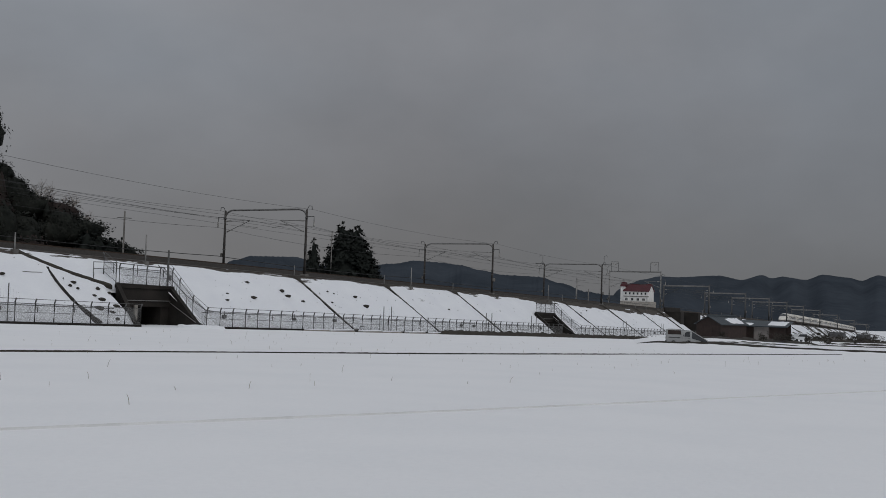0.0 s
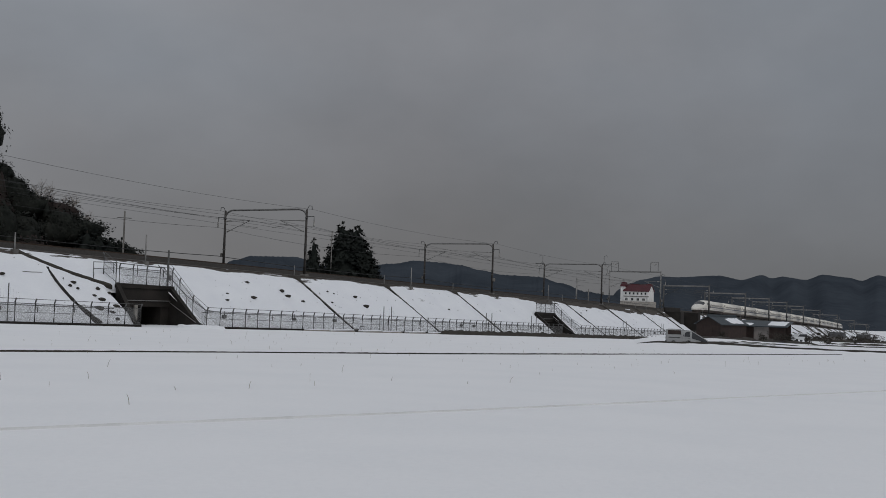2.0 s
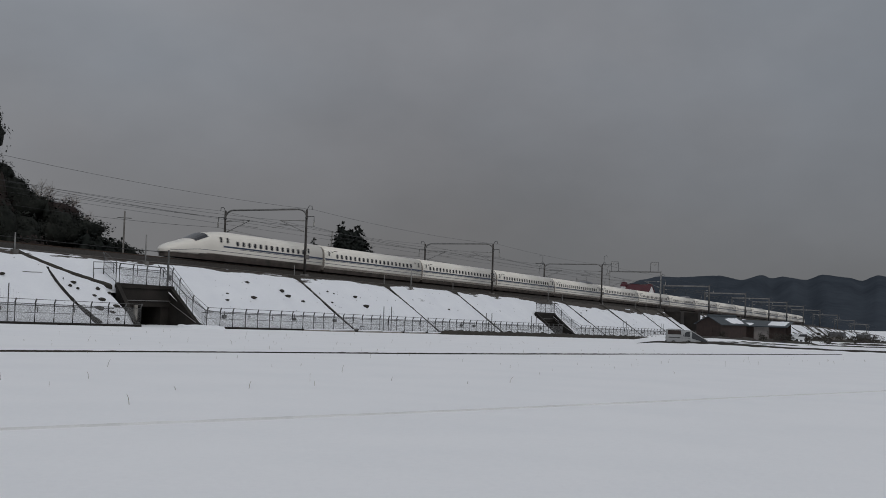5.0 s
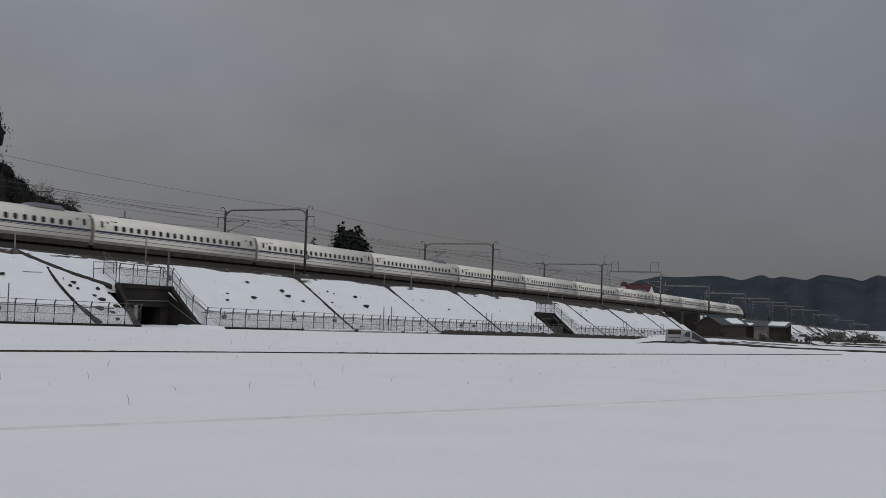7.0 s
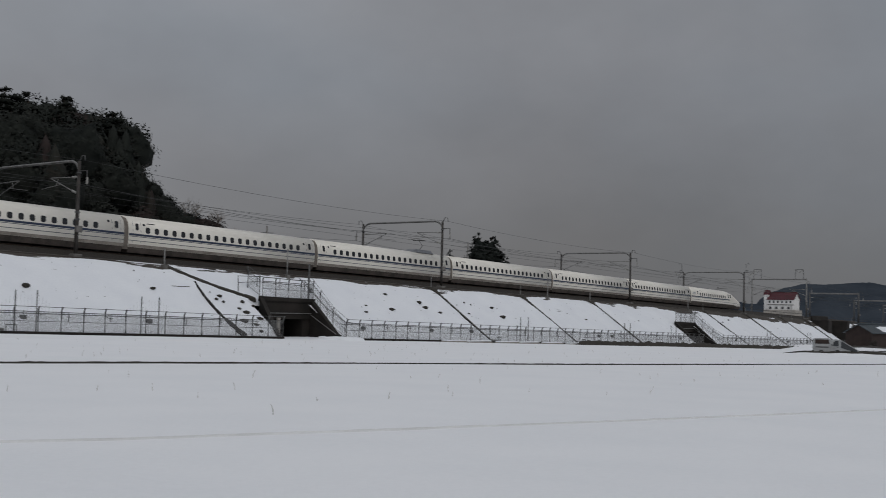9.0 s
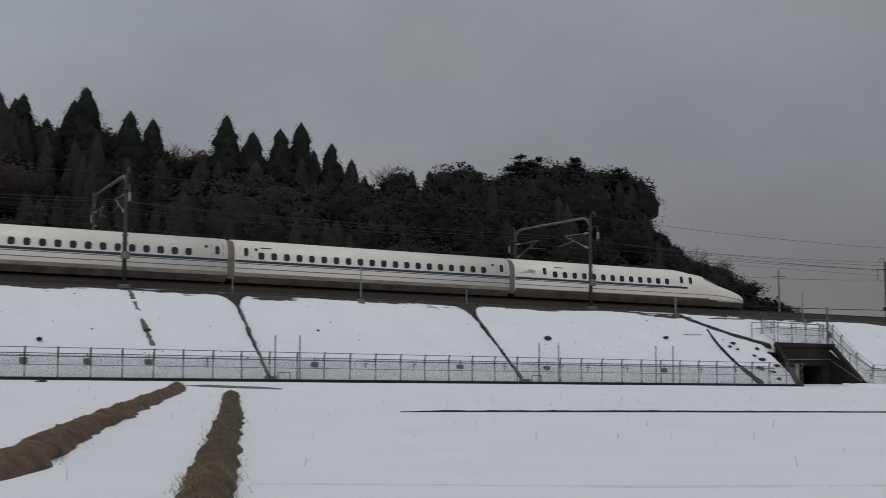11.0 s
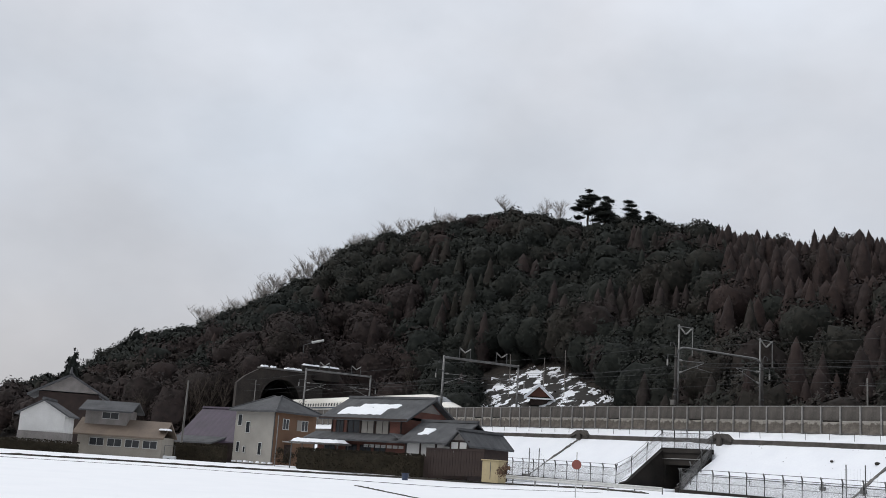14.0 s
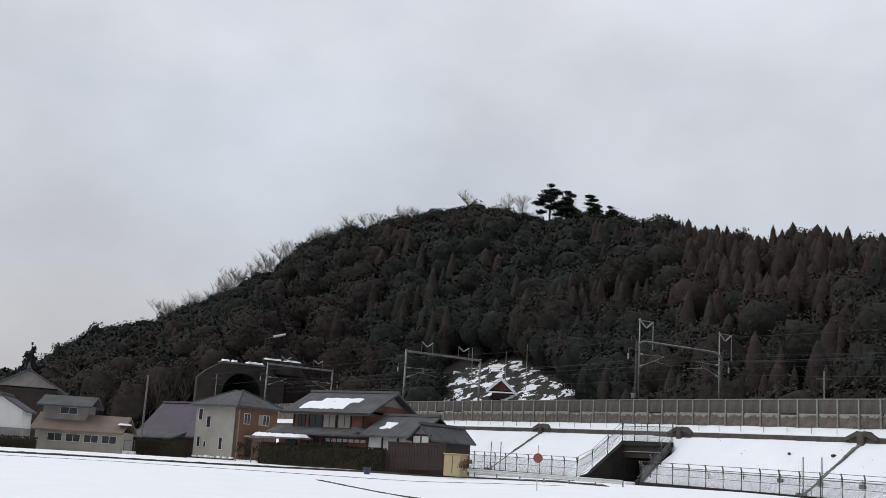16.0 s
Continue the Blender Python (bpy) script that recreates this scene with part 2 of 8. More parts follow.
bleach(LOW_PANEL)
PANEL_POST = mat("grey_barrier_post", (0.28, 0.27, 0.255), (0.15, 0.143, 0.135), rough=0.7, scale=2, fine=18, metal=0.1)
STEEL = mat("galvanised_steel", (0.30, 0.295, 0.285), (0.17, 0.165, 0.16), rough=0.55, scale=1.6, fine=20, metal=0.55, bump=0.1)
DARK_STEEL = mat("dull_dark_steel", (0.12, 0.12, 0.12), (0.07, 0.07, 0.07), rough=0.6, scale=2, fine=20, metal=0.4, bump=0.1)
FENCE_STEEL = mat("fence_steel", (0.15, 0.15, 0.147), (0.08, 0.079, 0.076), rough=0.65, scale=2, fine=25, metal=0.35, bump=0.1)
WIRE = mat("wire", (0.25, 0.25, 0.25), rough=0.6, metal=0.4, bump=0)
COPPER = mat("overhead_wire", (0.05, 0.05, 0.05), rough=0.6, metal=0.4, bump=0)
CERAMIC = mat("insulator_ceramic", (0.34, 0.33, 0.31), rough=0.3, bump=0)
RAIL_STEEL = mat("rusty_rail", (0.12, 0.085, 0.065), (0.07, 0.05, 0.04), rough=0.5, metal=0.5, scale=4, bump=0.1)
TRAIN_WHITE = mat("train_white_paint", (0.82, 0.785, 0.71), (0.76, 0.725, 0.655), rough=0.28, scale=0.5, fine=3, bump=0, spec=0.5)
# skirt colour holds both its brown grime and the shade low on the body
TRAIN_DIRT_SHADE = mat("train_skirt_grime", (0.12, 0.098, 0.085), (0.045, 0.038, 0.033), rough=0.75, scale=0.7, fine=6, bump=0.2)
TRAIN_HEM = mat("train_grimy_hem", (0.36, 0.325, 0.285), (0.2, 0.175, 0.15), rough=0.6, scale=0.8, fine=5, bump=0.1)
TRAIN_BLUE = mat("train_blue_stripe", (0.032, 0.045, 0.085), (0.026, 0.036, 0.068), rough=0.3, bump=0)
TRAIN_GREY = mat("train_grey_line", (0.16, 0.165, 0.18), rough=0.4, bump=0)
TRAIN_GLASS = mat("train_dark_window", (0.016, 0.018, 0.022), (0.012, 0.013, 0.016), rough=0.12, bump=0, spec=0.6)
BELLOWS = mat("gangway_rubber", (0.20, 0.175, 0.15), (0.12, 0.105, 0.09), rough=0.8, scale=2, fine=14, bump=0.2)
UNDERFRAME = mat("underframe", (0.035, 0.032, 0.03), (0.02, 0.02, 0.02), rough=0.8, scale=2, fine=12, bump=0.2)
EARTH = mat("field_earth", (0.18, 0.11, 0.07), (0.065, 0.042, 0.027), rough=0.95, scale=2.2, fine=18, bump=1.0, dist=0.08)
MOSSY = mat("mossy_earth", (0.105, 0.078, 0.045), (0.05, 0.037, 0.022), rough=0.95, scale=2.5, fine=20, bump=1.0, dist=0.08)
WET_SOIL = mat("wet_soil", (0.05, 0.044, 0.036), (0.028, 0.025, 0.02), rough=0.9, scale=3, fine=18, bump=0.6, dist=0.04)
STRAW = mat("dry_straw", (0.30, 0.24, 0.15), (0.18, 0.14, 0.085), rough=0.9, scale=2, bump=0, vary=0.3)


def foliage(name, stops, rough=0.85):
    """Foliage whose colour follows each tree's own tint, 0 to 1, with fine mottling."""
    m = bpy.data.materials.new(name)
    m.use_nodes = True
    n, l = m.node_tree.nodes, m.node_tree.links
    b = n["Principled BSDF"]
    b.inputs["Roughness"].default_value, b.inputs["Specular IOR Level"].default_value = rough, 0.12
    tone = n.new("ShaderNodeAttribute")
    tone.attribute_name = "tint"
    tc = n.new("ShaderNodeTexCoord")
    mottle = n.new("ShaderNodeTexNoise")
    mottle.inputs["Scale"].default_value, mottle.inputs["Detail"].default_value = 0.7, 5
    l.new(tc.outputs["Object"], mottle.inputs["Vector"])
    spread = n.new("ShaderNodeMapRange")
    spread.inputs[1].default_value, spread.inputs[2].default_value, spread.inputs[3].default_value, spread.inputs[4].default_value = 0.3, 0.7, -0.10, 0.10
    l.new(mottle.outputs["Fac"], spread.inputs[0])
    add = n.new("ShaderNodeMath")
    l.new(tone.outputs["Fac"], add.inputs[0]), l.new(spread.outputs[0], add.inputs[1])
    ramp = n.new("ShaderNodeValToRGB")
    el = ramp.color_ramp.elements
    el[0].position, el[0].color = stops[0][0], (*stops[0][1], 1)
    el[1].position, el[1].color = stops[-1][0], (*stops[-1][1], 1)
    for p, c in stops[1:-1]:
        el.new(p).color = (*c, 1)
    l.new(add.outputs[0], ramp.inputs[0])
    val = n.new("ShaderNodeMapRange")
    val.inputs[1].default_value, val.inputs[2].default_value, val.inputs[3].default_value, val.inputs[4].default_value = 0.3, 0.7, 0.8, 1.2
    l.new(mottle.outputs["Fac"], val.inputs[0])
    hsv = n.new("ShaderNodeHueSaturation")
    l.new(ramp.outputs[0], hsv.inputs["Color"]), l.new(val.outputs[0], hsv.inputs["Value"])
    l.new(hsv.outputs[0], b.inputs["Base Color"])
    return m


# from blue-green pine over green and olive to winter-brown and rust cedar
WOOD = foliage("winter_wood_foliage", ((0.0, (0.016, 0.0192, 0.017)), (0.25, (0.0235, 0.0255, 0.0215)), (0.5, (0.031, 0.0275, 0.023)), (0.72, (0.034, 0.0265, 0.025)), (1.0, (0.039, 0.027, 0.024))))
BARK = mat("bark", (0.075, 0.058, 0.045), (0.04, 0.032, 0.026), rough=0.95, scale=1.5, fine=12, bump=0.5)
PALE_BARK = mat("pale_twigs", (0.38, 0.345, 0.32), (0.26, 0.235, 0.215), rough=0.95, scale=1, bump=0)
# woods far off: the blue-grey of distance haze is part of this base colour
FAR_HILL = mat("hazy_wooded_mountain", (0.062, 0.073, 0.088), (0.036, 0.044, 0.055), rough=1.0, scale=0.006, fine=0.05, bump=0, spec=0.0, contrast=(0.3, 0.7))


# ---- mesh building ----
class Geo:
    """Collects vertices and faces of one mesh."""

    def __init__(self):
        self.v, self.f = [], []

    def add(self, verts, faces):
        k = len(self.v)
        self.v += [tuple(p) for p in verts]
        self.f += [tuple(i + k for i in q) for q in faces]
        return self

    def box(self, x0, x1, y0, y1, z0, z1, m=None, bevel=0.0):
        if bevel:
            b = bevel
            ring = [(x0 + b, y0), (x1 - b, y0), (x1, y0 + b), (x1, y1 - b), (x1 - b, y1), (x0 + b, y1), (x0, y1 - b), (x0, y0 + b)]
            inner = [(x0 + b, y0 + b), (x1 - b, y0 + b), (x1 - b, y0 + b), (x1 - b, y1 - b), (x1 - b, y1 - b), (x0 + b, y1 - b), (x0 + b, y1 - b), (x0 + b, y0 + b)]
            vs = [(*p, z0) for p in inner] + [(*p, z0 + b) for p in ring] + [(*p, z1 - b) for p in ring] + [(*p, z1) for p in inner]
            fs = [tuple(range(7, -1, -1)), tuple(range(24, 32))]
            fs += [(8 * k + i, 8 * k + (i + 1) % 8, 8 * k + 8 + (i + 1) % 8, 8 * k + 8 + i) for k in range(3) for i in range(8)]
        else:
            vs = [(x, y, z) for z in (z0, z1) for x, y in ((x0, y0), (x1, y0), (x1, y1), (x0, y1))]
            fs = [(3, 2, 1, 0), (4, 5, 6, 7), (0, 1, 5, 4), (1, 2, 6, 5), (2, 3, 7, 6), (3, 0, 4, 7)]
        if m is not None:
            vs = [m @ Vector(p) for p in vs]
        return self.add(vs, fs)

    def loft(self, rings, closed=True, caps=True):
        n = len(rings[0])
        k = len(self.v)
        for r in rings:
            self.v += [tuple(p) for p in r]
        span = n if closed else n - 1
        for j in range(len(rings) - 1):
            for i in range(span):
                a, b = k + j * n + i, k + j * n + (i + 1) % n
                self.f.append((a, b, b + n, a + n))
        if caps and closed:
            self.f.append(tuple(range(k + n - 1, k - 1, -1)))
            self.f.append(tuple(range(k + (len(rings) - 1) * n, k + len(rings) * n)))
        return self

    def tube(self, points, r, n=6, r1=None, caps=True):
        points = [Vector(p) for p in points]
        rings = []
        for i, p in enumerate(points):
            d = points[min(i + 1, len(points) - 1)] - points[max(i - 1, 0)]
            q = d.to_track_quat("Z", "Y")
            rr = r if r1 is None else r + (r1 - r) * i / (len(points) - 1)
            rings.append([p + q @ Vector((rr * math.cos(2 * math.pi * a / n), rr * math.sin(2 * math.pi * a / n), 0)) for a in range(n)])
        return self.loft(rings, True, caps)

    def mesh(self, name, material, flat=True):
        me = bpy.data.meshes.new(name)
        me.from_pydata(self.v, [], self.f)
        me.materials.append(material)
        if not flat:
            me.polygons.foreach_set("use_smooth", [True] * len(me.polygons))
        me.update()
        return me


def part(name, geo, material, parent=None, label="", smooth_faces=False, m=None):
    """Links a mesh, or shares one already made, as one object under a thing or a part."""
    me = geo if isinstance(geo, bpy.types.Mesh) else geo.mesh(name, material, not smooth_faces)
    ob = new(name, me)
    if parent is not None:
        ob.parent = parent
    if m is not None:
        ob.matrix_basis = m
    if label:
        tagged(ob, label)
    return ob


def thing(name, label, category, m=None, group="", kind=""):
    ob = new(name)
    if m is not None:
        ob.matrix_basis = m
    ob.empty_display_size = 0.3
    return tagged(ob, label, category, group, kind)


def structure(name, geo, material, label="", smooth_faces=False, kind="structure", category=""):
    ob = part(name, geo, material, None, "", smooth_faces)
    return tagged(ob, label, category, "", kind)


def wobble(x, y, s=1.0, seed=0.0):
    return noise.noise(Vector((x * s, y * s, seed)))


# ---- ground: one snowy sheet of fields ----
def build_ground():
    xs = [-3000, -2000, -1200, -700, -450, -300] + [x * 4.0 for x in range(-60, 76)] + [330, 380, 450, 600, 800, 1000, 1500, 2200, 3200, 4300]
    ys = [-1500, -600, -200, -80, -40, -20] + [y * 2.0 for y in range(-6, 56)] + [120, 140, 180, 250, 400, 700, 1200, 2000, 3200]
    g = Geo()
    for y in ys:
        for x in xs:
            near = max(0.0, 1 - math.hypot(x, y) / 260)
            z = ground_z(x, y) + near * (0.03 * wobble(x, y, 0.06, 3) + 0.02 * wobble(x, y, 0.4, 9))
            if y > 66:
                z -= 0.35 * smooth(y, 68, 74)
            g.v.append((x, y, z))
    n = len(xs)
    g.f = [(j * n + i, j * n + i + 1, (j + 1) * n + i + 1, (j + 1) * n + i) for j in range(len(ys) - 1) for i in range(n - 1)]
    return structure("ground", g, SNOW, "flat snow-covered rice fields, smooth and undisturbed", True)


build_ground()


def strip(name, pts, width, height, material, label, category, step=0.5, rough=0.4, z_off=0.0, seed=1.0, taper=1.5):
    """A low ridge of earth along a line on the fields, ragged at its edges."""
    g = Geo()
    rings = []
    total = sum(math.dist(a, b) for a, b in zip(pts, pts[1:]))
    done = 0.0
    for (ax, ay), (bx, by) in zip(pts, pts[1:]):
        length = math.dist((ax, ay), (bx, by))
        nx, ny = -(by - ay) / length, (bx - ax) / length
        count = max(2, int(length / step))
        for i in range(count):
            k = i / count
            x, y = ax + (bx - ax) * k, ay + (by - ay) * k
            s = done + length * k
            end = min(1.0, min(s, total - s) / taper + 0.05)
            ring = []
            for j in range(-3, 4):
                q = j / 3
                w = width / 2 * q * (1 + rough * wobble(s, j * 3.1, 0.9, seed)) * (0.6 + 0.4 * end)
                hgt = height * end * (1 - abs(q) ** 2.2) * (1 + rough * 1.2 * wobble(s, j * 1.7, 1.7, seed + 5))
                px_, py_ = x + nx * w, y + ny * w
                ring.append((px_, py_, ground_z(px_, py_) + z_off + hgt - (0.06 if abs(j) == 3 else 0)))
            rings.append(ring)
        done += length
    g.loft(rings, closed=False)
    return structure(name, g, material, label, True, kind="structure", category=category)


# snow a little greyer than the field, for the furrow line
FURROW = mat("dirty_snow", (0.76, 0.76, 0.76), (0.66, 0.66, 0.66), rough=0.85, scale=1.5, fine=12, bump=0.3)
DITCH = [(15.5, 32.8), (26, 31.9), (50.2, 28.0), (85, 24.3), (124.7, 20.5)]
strip("ditch_edge", DITCH, 0.08, 0.035, WET_SOIL, "thin dark wet earth edge of a snowed-in ditch", "ditch", 0.4, 0.8, 0.02, 2)
strip("field_furrow", [(4.6, 14.2), (9.4, 12.25), (17.9, 10.0), (38.6, 5.2), (60, 0)], 0.05, 0.012, FURROW, "faint snow-filled furrow across the field", "furrow", 0.3, 0.9, 0.02, 4)
strip("earth_ridge", [(15.5, 61.8), (13.1, 53), (3.83, 23.9), (2.1, 17.6), (1.1, 15.6), (-0.2, 14.9)], 0.95, 0.26, EARTH, "bare brown earth ridge between snowy fields", "earth ridge", 0.2, 0.55, 0.02, 6, 3.0)
strip("thin_earth_edge", [(0.3, 15.3), (-2.0, 15.7), (-7.6, 18.2), (-12.1, 19.8), (-29.8, 25.5), (-47, 31.2), (-70, 36)], 0.10, 0.05, WET_SOIL, "thin dark earth edge in the snow", "field edge", 0.3, 0.9, 0.015, 8)
strip("grassy_ridge", [(14.5, 48.3), (9.3, 31), (4.25, 15), (3.75, 13.4), (2.2, 8)], 0.75, 0.22, MOSSY, "low mossy field ridge with dead grass", "earth ridge", 0.15, 0.4, 0.02, 10)
strip("snowy_kerb", [(15.9, 61.6), (18.0, 59.2), (20.4, 57.2)], 0.35, 0.10, CONCRETE, "low concrete slab half under the snow", "slab", 0.4, 0.4, 0.02, 12)
strip("earth_lump", [(8.3, 65), (9.2, 65)], 0.5, 0.12, WET_SOIL, "small dark lump of earth in the snow", "earth lump", 0.2, 0.5, 0.0, 13, 0.4)


# ---- railway bank ----
def bank_h(y):
    """Height of the near slope above its foot."""
    return 0.05 + SLOPE * max(0.0, y - Y_TOE)


UNDER = {"east": (72.1, 78.9, 69.6, 77.7), "west": (-80.1, -73.9, -80.0, -72.6), "far": (162.6, 169.8, 161.3, 168.4)}  # face x0, x1; mouth x0, x1
BARRIER_X = -6.0


def slope_piece(name, x0, x1, berm, y0=68.9, step=1.0, label=""):
    g = Geo()
    top = 75.85 if berm else 78.4
    ny = 18
    nx = max(2, int(abs(x1 - x0) / step))
    for i in range(nx + 1):
        x = x0 + (x1 - x0) * i / nx
        for j in range(ny + 1):
            y = y0 + (top - y0) * j / ny
            h = bank_h(y) if y < Y_CREST else bank_h(Y_CREST) + 0.25 * (y - Y_CREST)
            edge = 0.0 if j in (0, ny) else 1.0
            h += edge * (0.16 * wobble(x, y, 0.23, 1) + 0.07 * wobble(x, y, 0.8, 4))
            if j == 0:
                h = bank_h(y) - 0.5
            g.v.append((x, y, bank_z(x, h)))
    n = ny + 1
    g.f = [(i * n + j, (i + 1) * n + j, (i + 1) * n + j + 1, i * n + j + 1) for i in range(nx) for j in range(ny)]
    return structure(name, g, FAR_BANK if x0 > 250 else BERM_SNOW if berm else BANK_SNOW, label or "steep railway bank under snow with bare soil along its crest", True)


for nm, a, b, berm in (("bank_slope_1", -215, -80.1, True), ("bank_slope_2", -73.0, -5.0, True), ("bank_slope_3", -5.0, 70.4, False),
                       ("bank_slope_4", 78.4, 162.0, False), ("bank_slope_5", 169.2, 243, False), ("bank_slope_6", 252.5, 1300, False)):
    slope_piece(nm, a, b, berm, step=1.0 if b < 300 else 4.0)
for nm, key, berm in (("bank_slope_7", "east", False), ("bank_slope_8", "west", True), ("bank_slope_9", "far", False)):
    fx0, fx1, _, _ = UNDER[key]
    slope_piece(nm, fx0 - 1.9, fx1 + 1.2, berm, y0=74.1, step=0.6)


def swept(name, x0, x1, profile, material, label, step=20.0, closed=True):
    g = Geo()
    n = max(1, int(abs(x1 - x0) / step))
    g.loft([[(x, y, bank_z(x, h)) for y, h in profile] for x in (x0 + (x1 - x0) * i / n for i in range(n + 1))], closed)
    return structure(name, g, material, label)


swept("trackbed_shoulder", -205, 1300, [(78.2, 4.6), (78.3, 6.2), (80.4, 6.38), (91, 6.38), (93.2, 6.2), (93.2, 4.6)], SHOULDER, "dark brown gravel shoulder of the railway bank")
swept("bank_back", -205, 1300, [(93.1, 4.0), (93.2, 6.15), (103, -1.0), (101, -2.0)], BERM_SNOW, "snowy back slope of the railway bank")
swept("ballast_bed", -230, 1300, [(80.6, 6.3), (81.9, 6.93), (89.3, 6.93), (90.6, 6.3)], BALLAST, "brown-grey ballast bed under two tracks")
def build_berm():
    g = Geo()
    rings = []
    n = 500
    for i in range(n + 1):
        x = -205 + 200.1 * i / n
        a = 0.10 * wobble(x, 0, 0.55, 1) + 0.09 * wobble(x, 0, 1.6, 2)
        b = 0.14 * wobble(x, 5, 0.7, 3)
        rings.append([(x, y, bank_z(x, h)) for y, h in ((75.96, 3.6), (75.96 + 0.1 * a, 4.92 + 0.8 * a), (76.12, 5.1 + a), (76.45, 5.34 + b), (76.85, 5.6 + 0.6 * b), (77.6, 5.75), (78.5, 5.8), (78.5, 3.6))])
    g.loft(rings)
    structure("berm", g, SNOW_CAP, "lumpy snow-covered ledge below the noise barrier", True)
    t = thing("ledge_rail", "row of short thin stakes and wire on the snowy ledge", "railing")
    stake = Geo().tube([(0, 0, -0.2), (0, 0, 0.78)], 0.022, 5).mesh("stake", FENCE_STEEL)
    for i in range(58):
        x = -7.5 - 2.5 * i
        part("stake", stake, None, t, m=pose(x, 76.15, bank_z(x, 4.95), rng.uniform(-4, 4), rng.uniform(-4, 4), 0))
    part("wire", Geo().tube([(x, 76.15, bank_z(x, 5.72)) for x in (-7, -31, -55, -79, -103, -127, -151)], 0.012, 4), FENCE_STEEL, t)


build_berm()
swept("berm_kerb", -205, -4.8, [(75.72, 4.0), (75.72, 4.9), (75.95, 4.9), (75.95, 4.0)], PANEL, "dark weathered concrete kerb edging the ledge", 10)
swept("trackbed_edge", -205, -6, [(77.3, 4.6), (77.3, 6.3), (78.35, 6.3), (78.35, 4.6)], SHOULDER, "gravel behind the noise barrier")


def build_rails():
    for k, yc in enumerate((Y_NEAR, Y_FAR)):
        for s in (-0.7175, 0.7175):
            g = Geo()
            prof = [(-0.07, 6.94), (-0.07, 6.96), (-0.012, 6.98), (-0.012, 7.05), (-0.036, 7.06), (-0.036, 7.10), (0.036, 7.10), (0.036, 7.06), (0.012, 7.05), (0.012, 6.98), (0.07, 6.96), (0.07, 6.94)]
            g.loft([[(x, yc + s + y, bank_z(x, h)) for y, h in prof] for x in [-690, -400] + list(range(-240, 1301, 20))])
            tagged(part("rail", g, RAIL_STEEL), "rust-brown steel running rail on the ballast", "rail", "running rails")


build_rails()


def build_underpass(key, hole, dark=True):
    """Concrete box culvert under the bank with two wing walls and a capping beam."""
    fx0, fx1, mx0, mx1 = UNDER[key]
    zc = bank_z((fx0 + fx1) / 2)
    t = thing("underpass", "near-black concrete underpass through the snowy railway bank", "underpass")
    hx0, hx1, htop = hole
    face_top = bank_h(74.0) + 0.42
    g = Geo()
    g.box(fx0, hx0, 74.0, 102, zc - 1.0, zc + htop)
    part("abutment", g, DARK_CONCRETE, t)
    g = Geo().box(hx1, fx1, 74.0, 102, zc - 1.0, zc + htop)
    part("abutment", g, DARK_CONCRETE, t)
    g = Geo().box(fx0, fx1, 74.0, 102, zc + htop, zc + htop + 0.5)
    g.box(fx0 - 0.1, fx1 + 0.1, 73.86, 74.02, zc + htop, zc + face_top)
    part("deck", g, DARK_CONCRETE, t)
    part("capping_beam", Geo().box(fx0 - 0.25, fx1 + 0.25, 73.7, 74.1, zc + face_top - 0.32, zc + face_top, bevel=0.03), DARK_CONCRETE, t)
    part("ledge_pipe", Geo().tube([(fx0 + 0.2, 73.78, zc + htop + 0.55), (fx1 - 0.2, 73.78, zc + htop + 0.55)], 0.05), STEEL, t, "grey service pipe")
    k_lift = lambda k: 1 - k / 6
    for (xa, xb) in ((fx0, mx0), (fx1, mx1)):
        g = Geo()
        rings = []
        for k in range(7):
            y = 74.0 + (68.7 - 74.0) * k / 6
            x = xa + (xb - xa) * k / 6
            top = bank_h(y) + 0.12 + 0.3 * k_lift(k)
            rings.append([(x - 0.18, y, bank_z(x, -1)), (x + 0.18, y, bank_z(x, -1)), (x + 0.18, y, bank_z(x, top)), (x - 0.18, y, bank_z(x, top))])
        g.loft(rings)
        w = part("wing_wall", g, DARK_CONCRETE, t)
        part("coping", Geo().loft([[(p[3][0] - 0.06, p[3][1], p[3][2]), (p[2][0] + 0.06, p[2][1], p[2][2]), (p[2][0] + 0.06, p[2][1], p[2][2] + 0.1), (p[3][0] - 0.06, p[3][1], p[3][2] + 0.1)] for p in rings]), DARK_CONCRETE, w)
    # handrail that follows the wing wall on the inside
    rail_pts = [(fx1 - 0.5, 73.6, bank_z(fx1, htop + 0.5)), (mx1 - 0.45, 69.2, bank_z(mx1, 0.5))]
    part("handrail", Geo().tube(rail_pts, 0.035), STEEL, t)
    # the road floor that runs through
    g = Geo()
    g.box(fx0 - 0.2, fx1 + 0.2, 68.0, 103, zc - 1.2, zc - 0.12)
    part("road_floor", g, WET_SOIL, t, "wet dark roadway")
    part("drifted_snow", Geo().box(min(fx0, mx0) + 0.4, max(fx1, mx1) - 0.3, 67.6, 74.6, zc - 0.5, zc + 0.06, bevel=0.12), SNOW_CAP, t, "snow drifted into the mouth")
    # back end: an added wall shuts out daylight, in place of rising ground
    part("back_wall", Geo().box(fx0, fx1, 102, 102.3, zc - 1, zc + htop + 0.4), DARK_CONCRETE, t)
    return t


build_underpass("east", (74.0, 77.7, 1.75))
build_underpass("west", (-79.7, -74.3, 2.3))
build_underpass("far", (163.4, 169.2, 2.2))


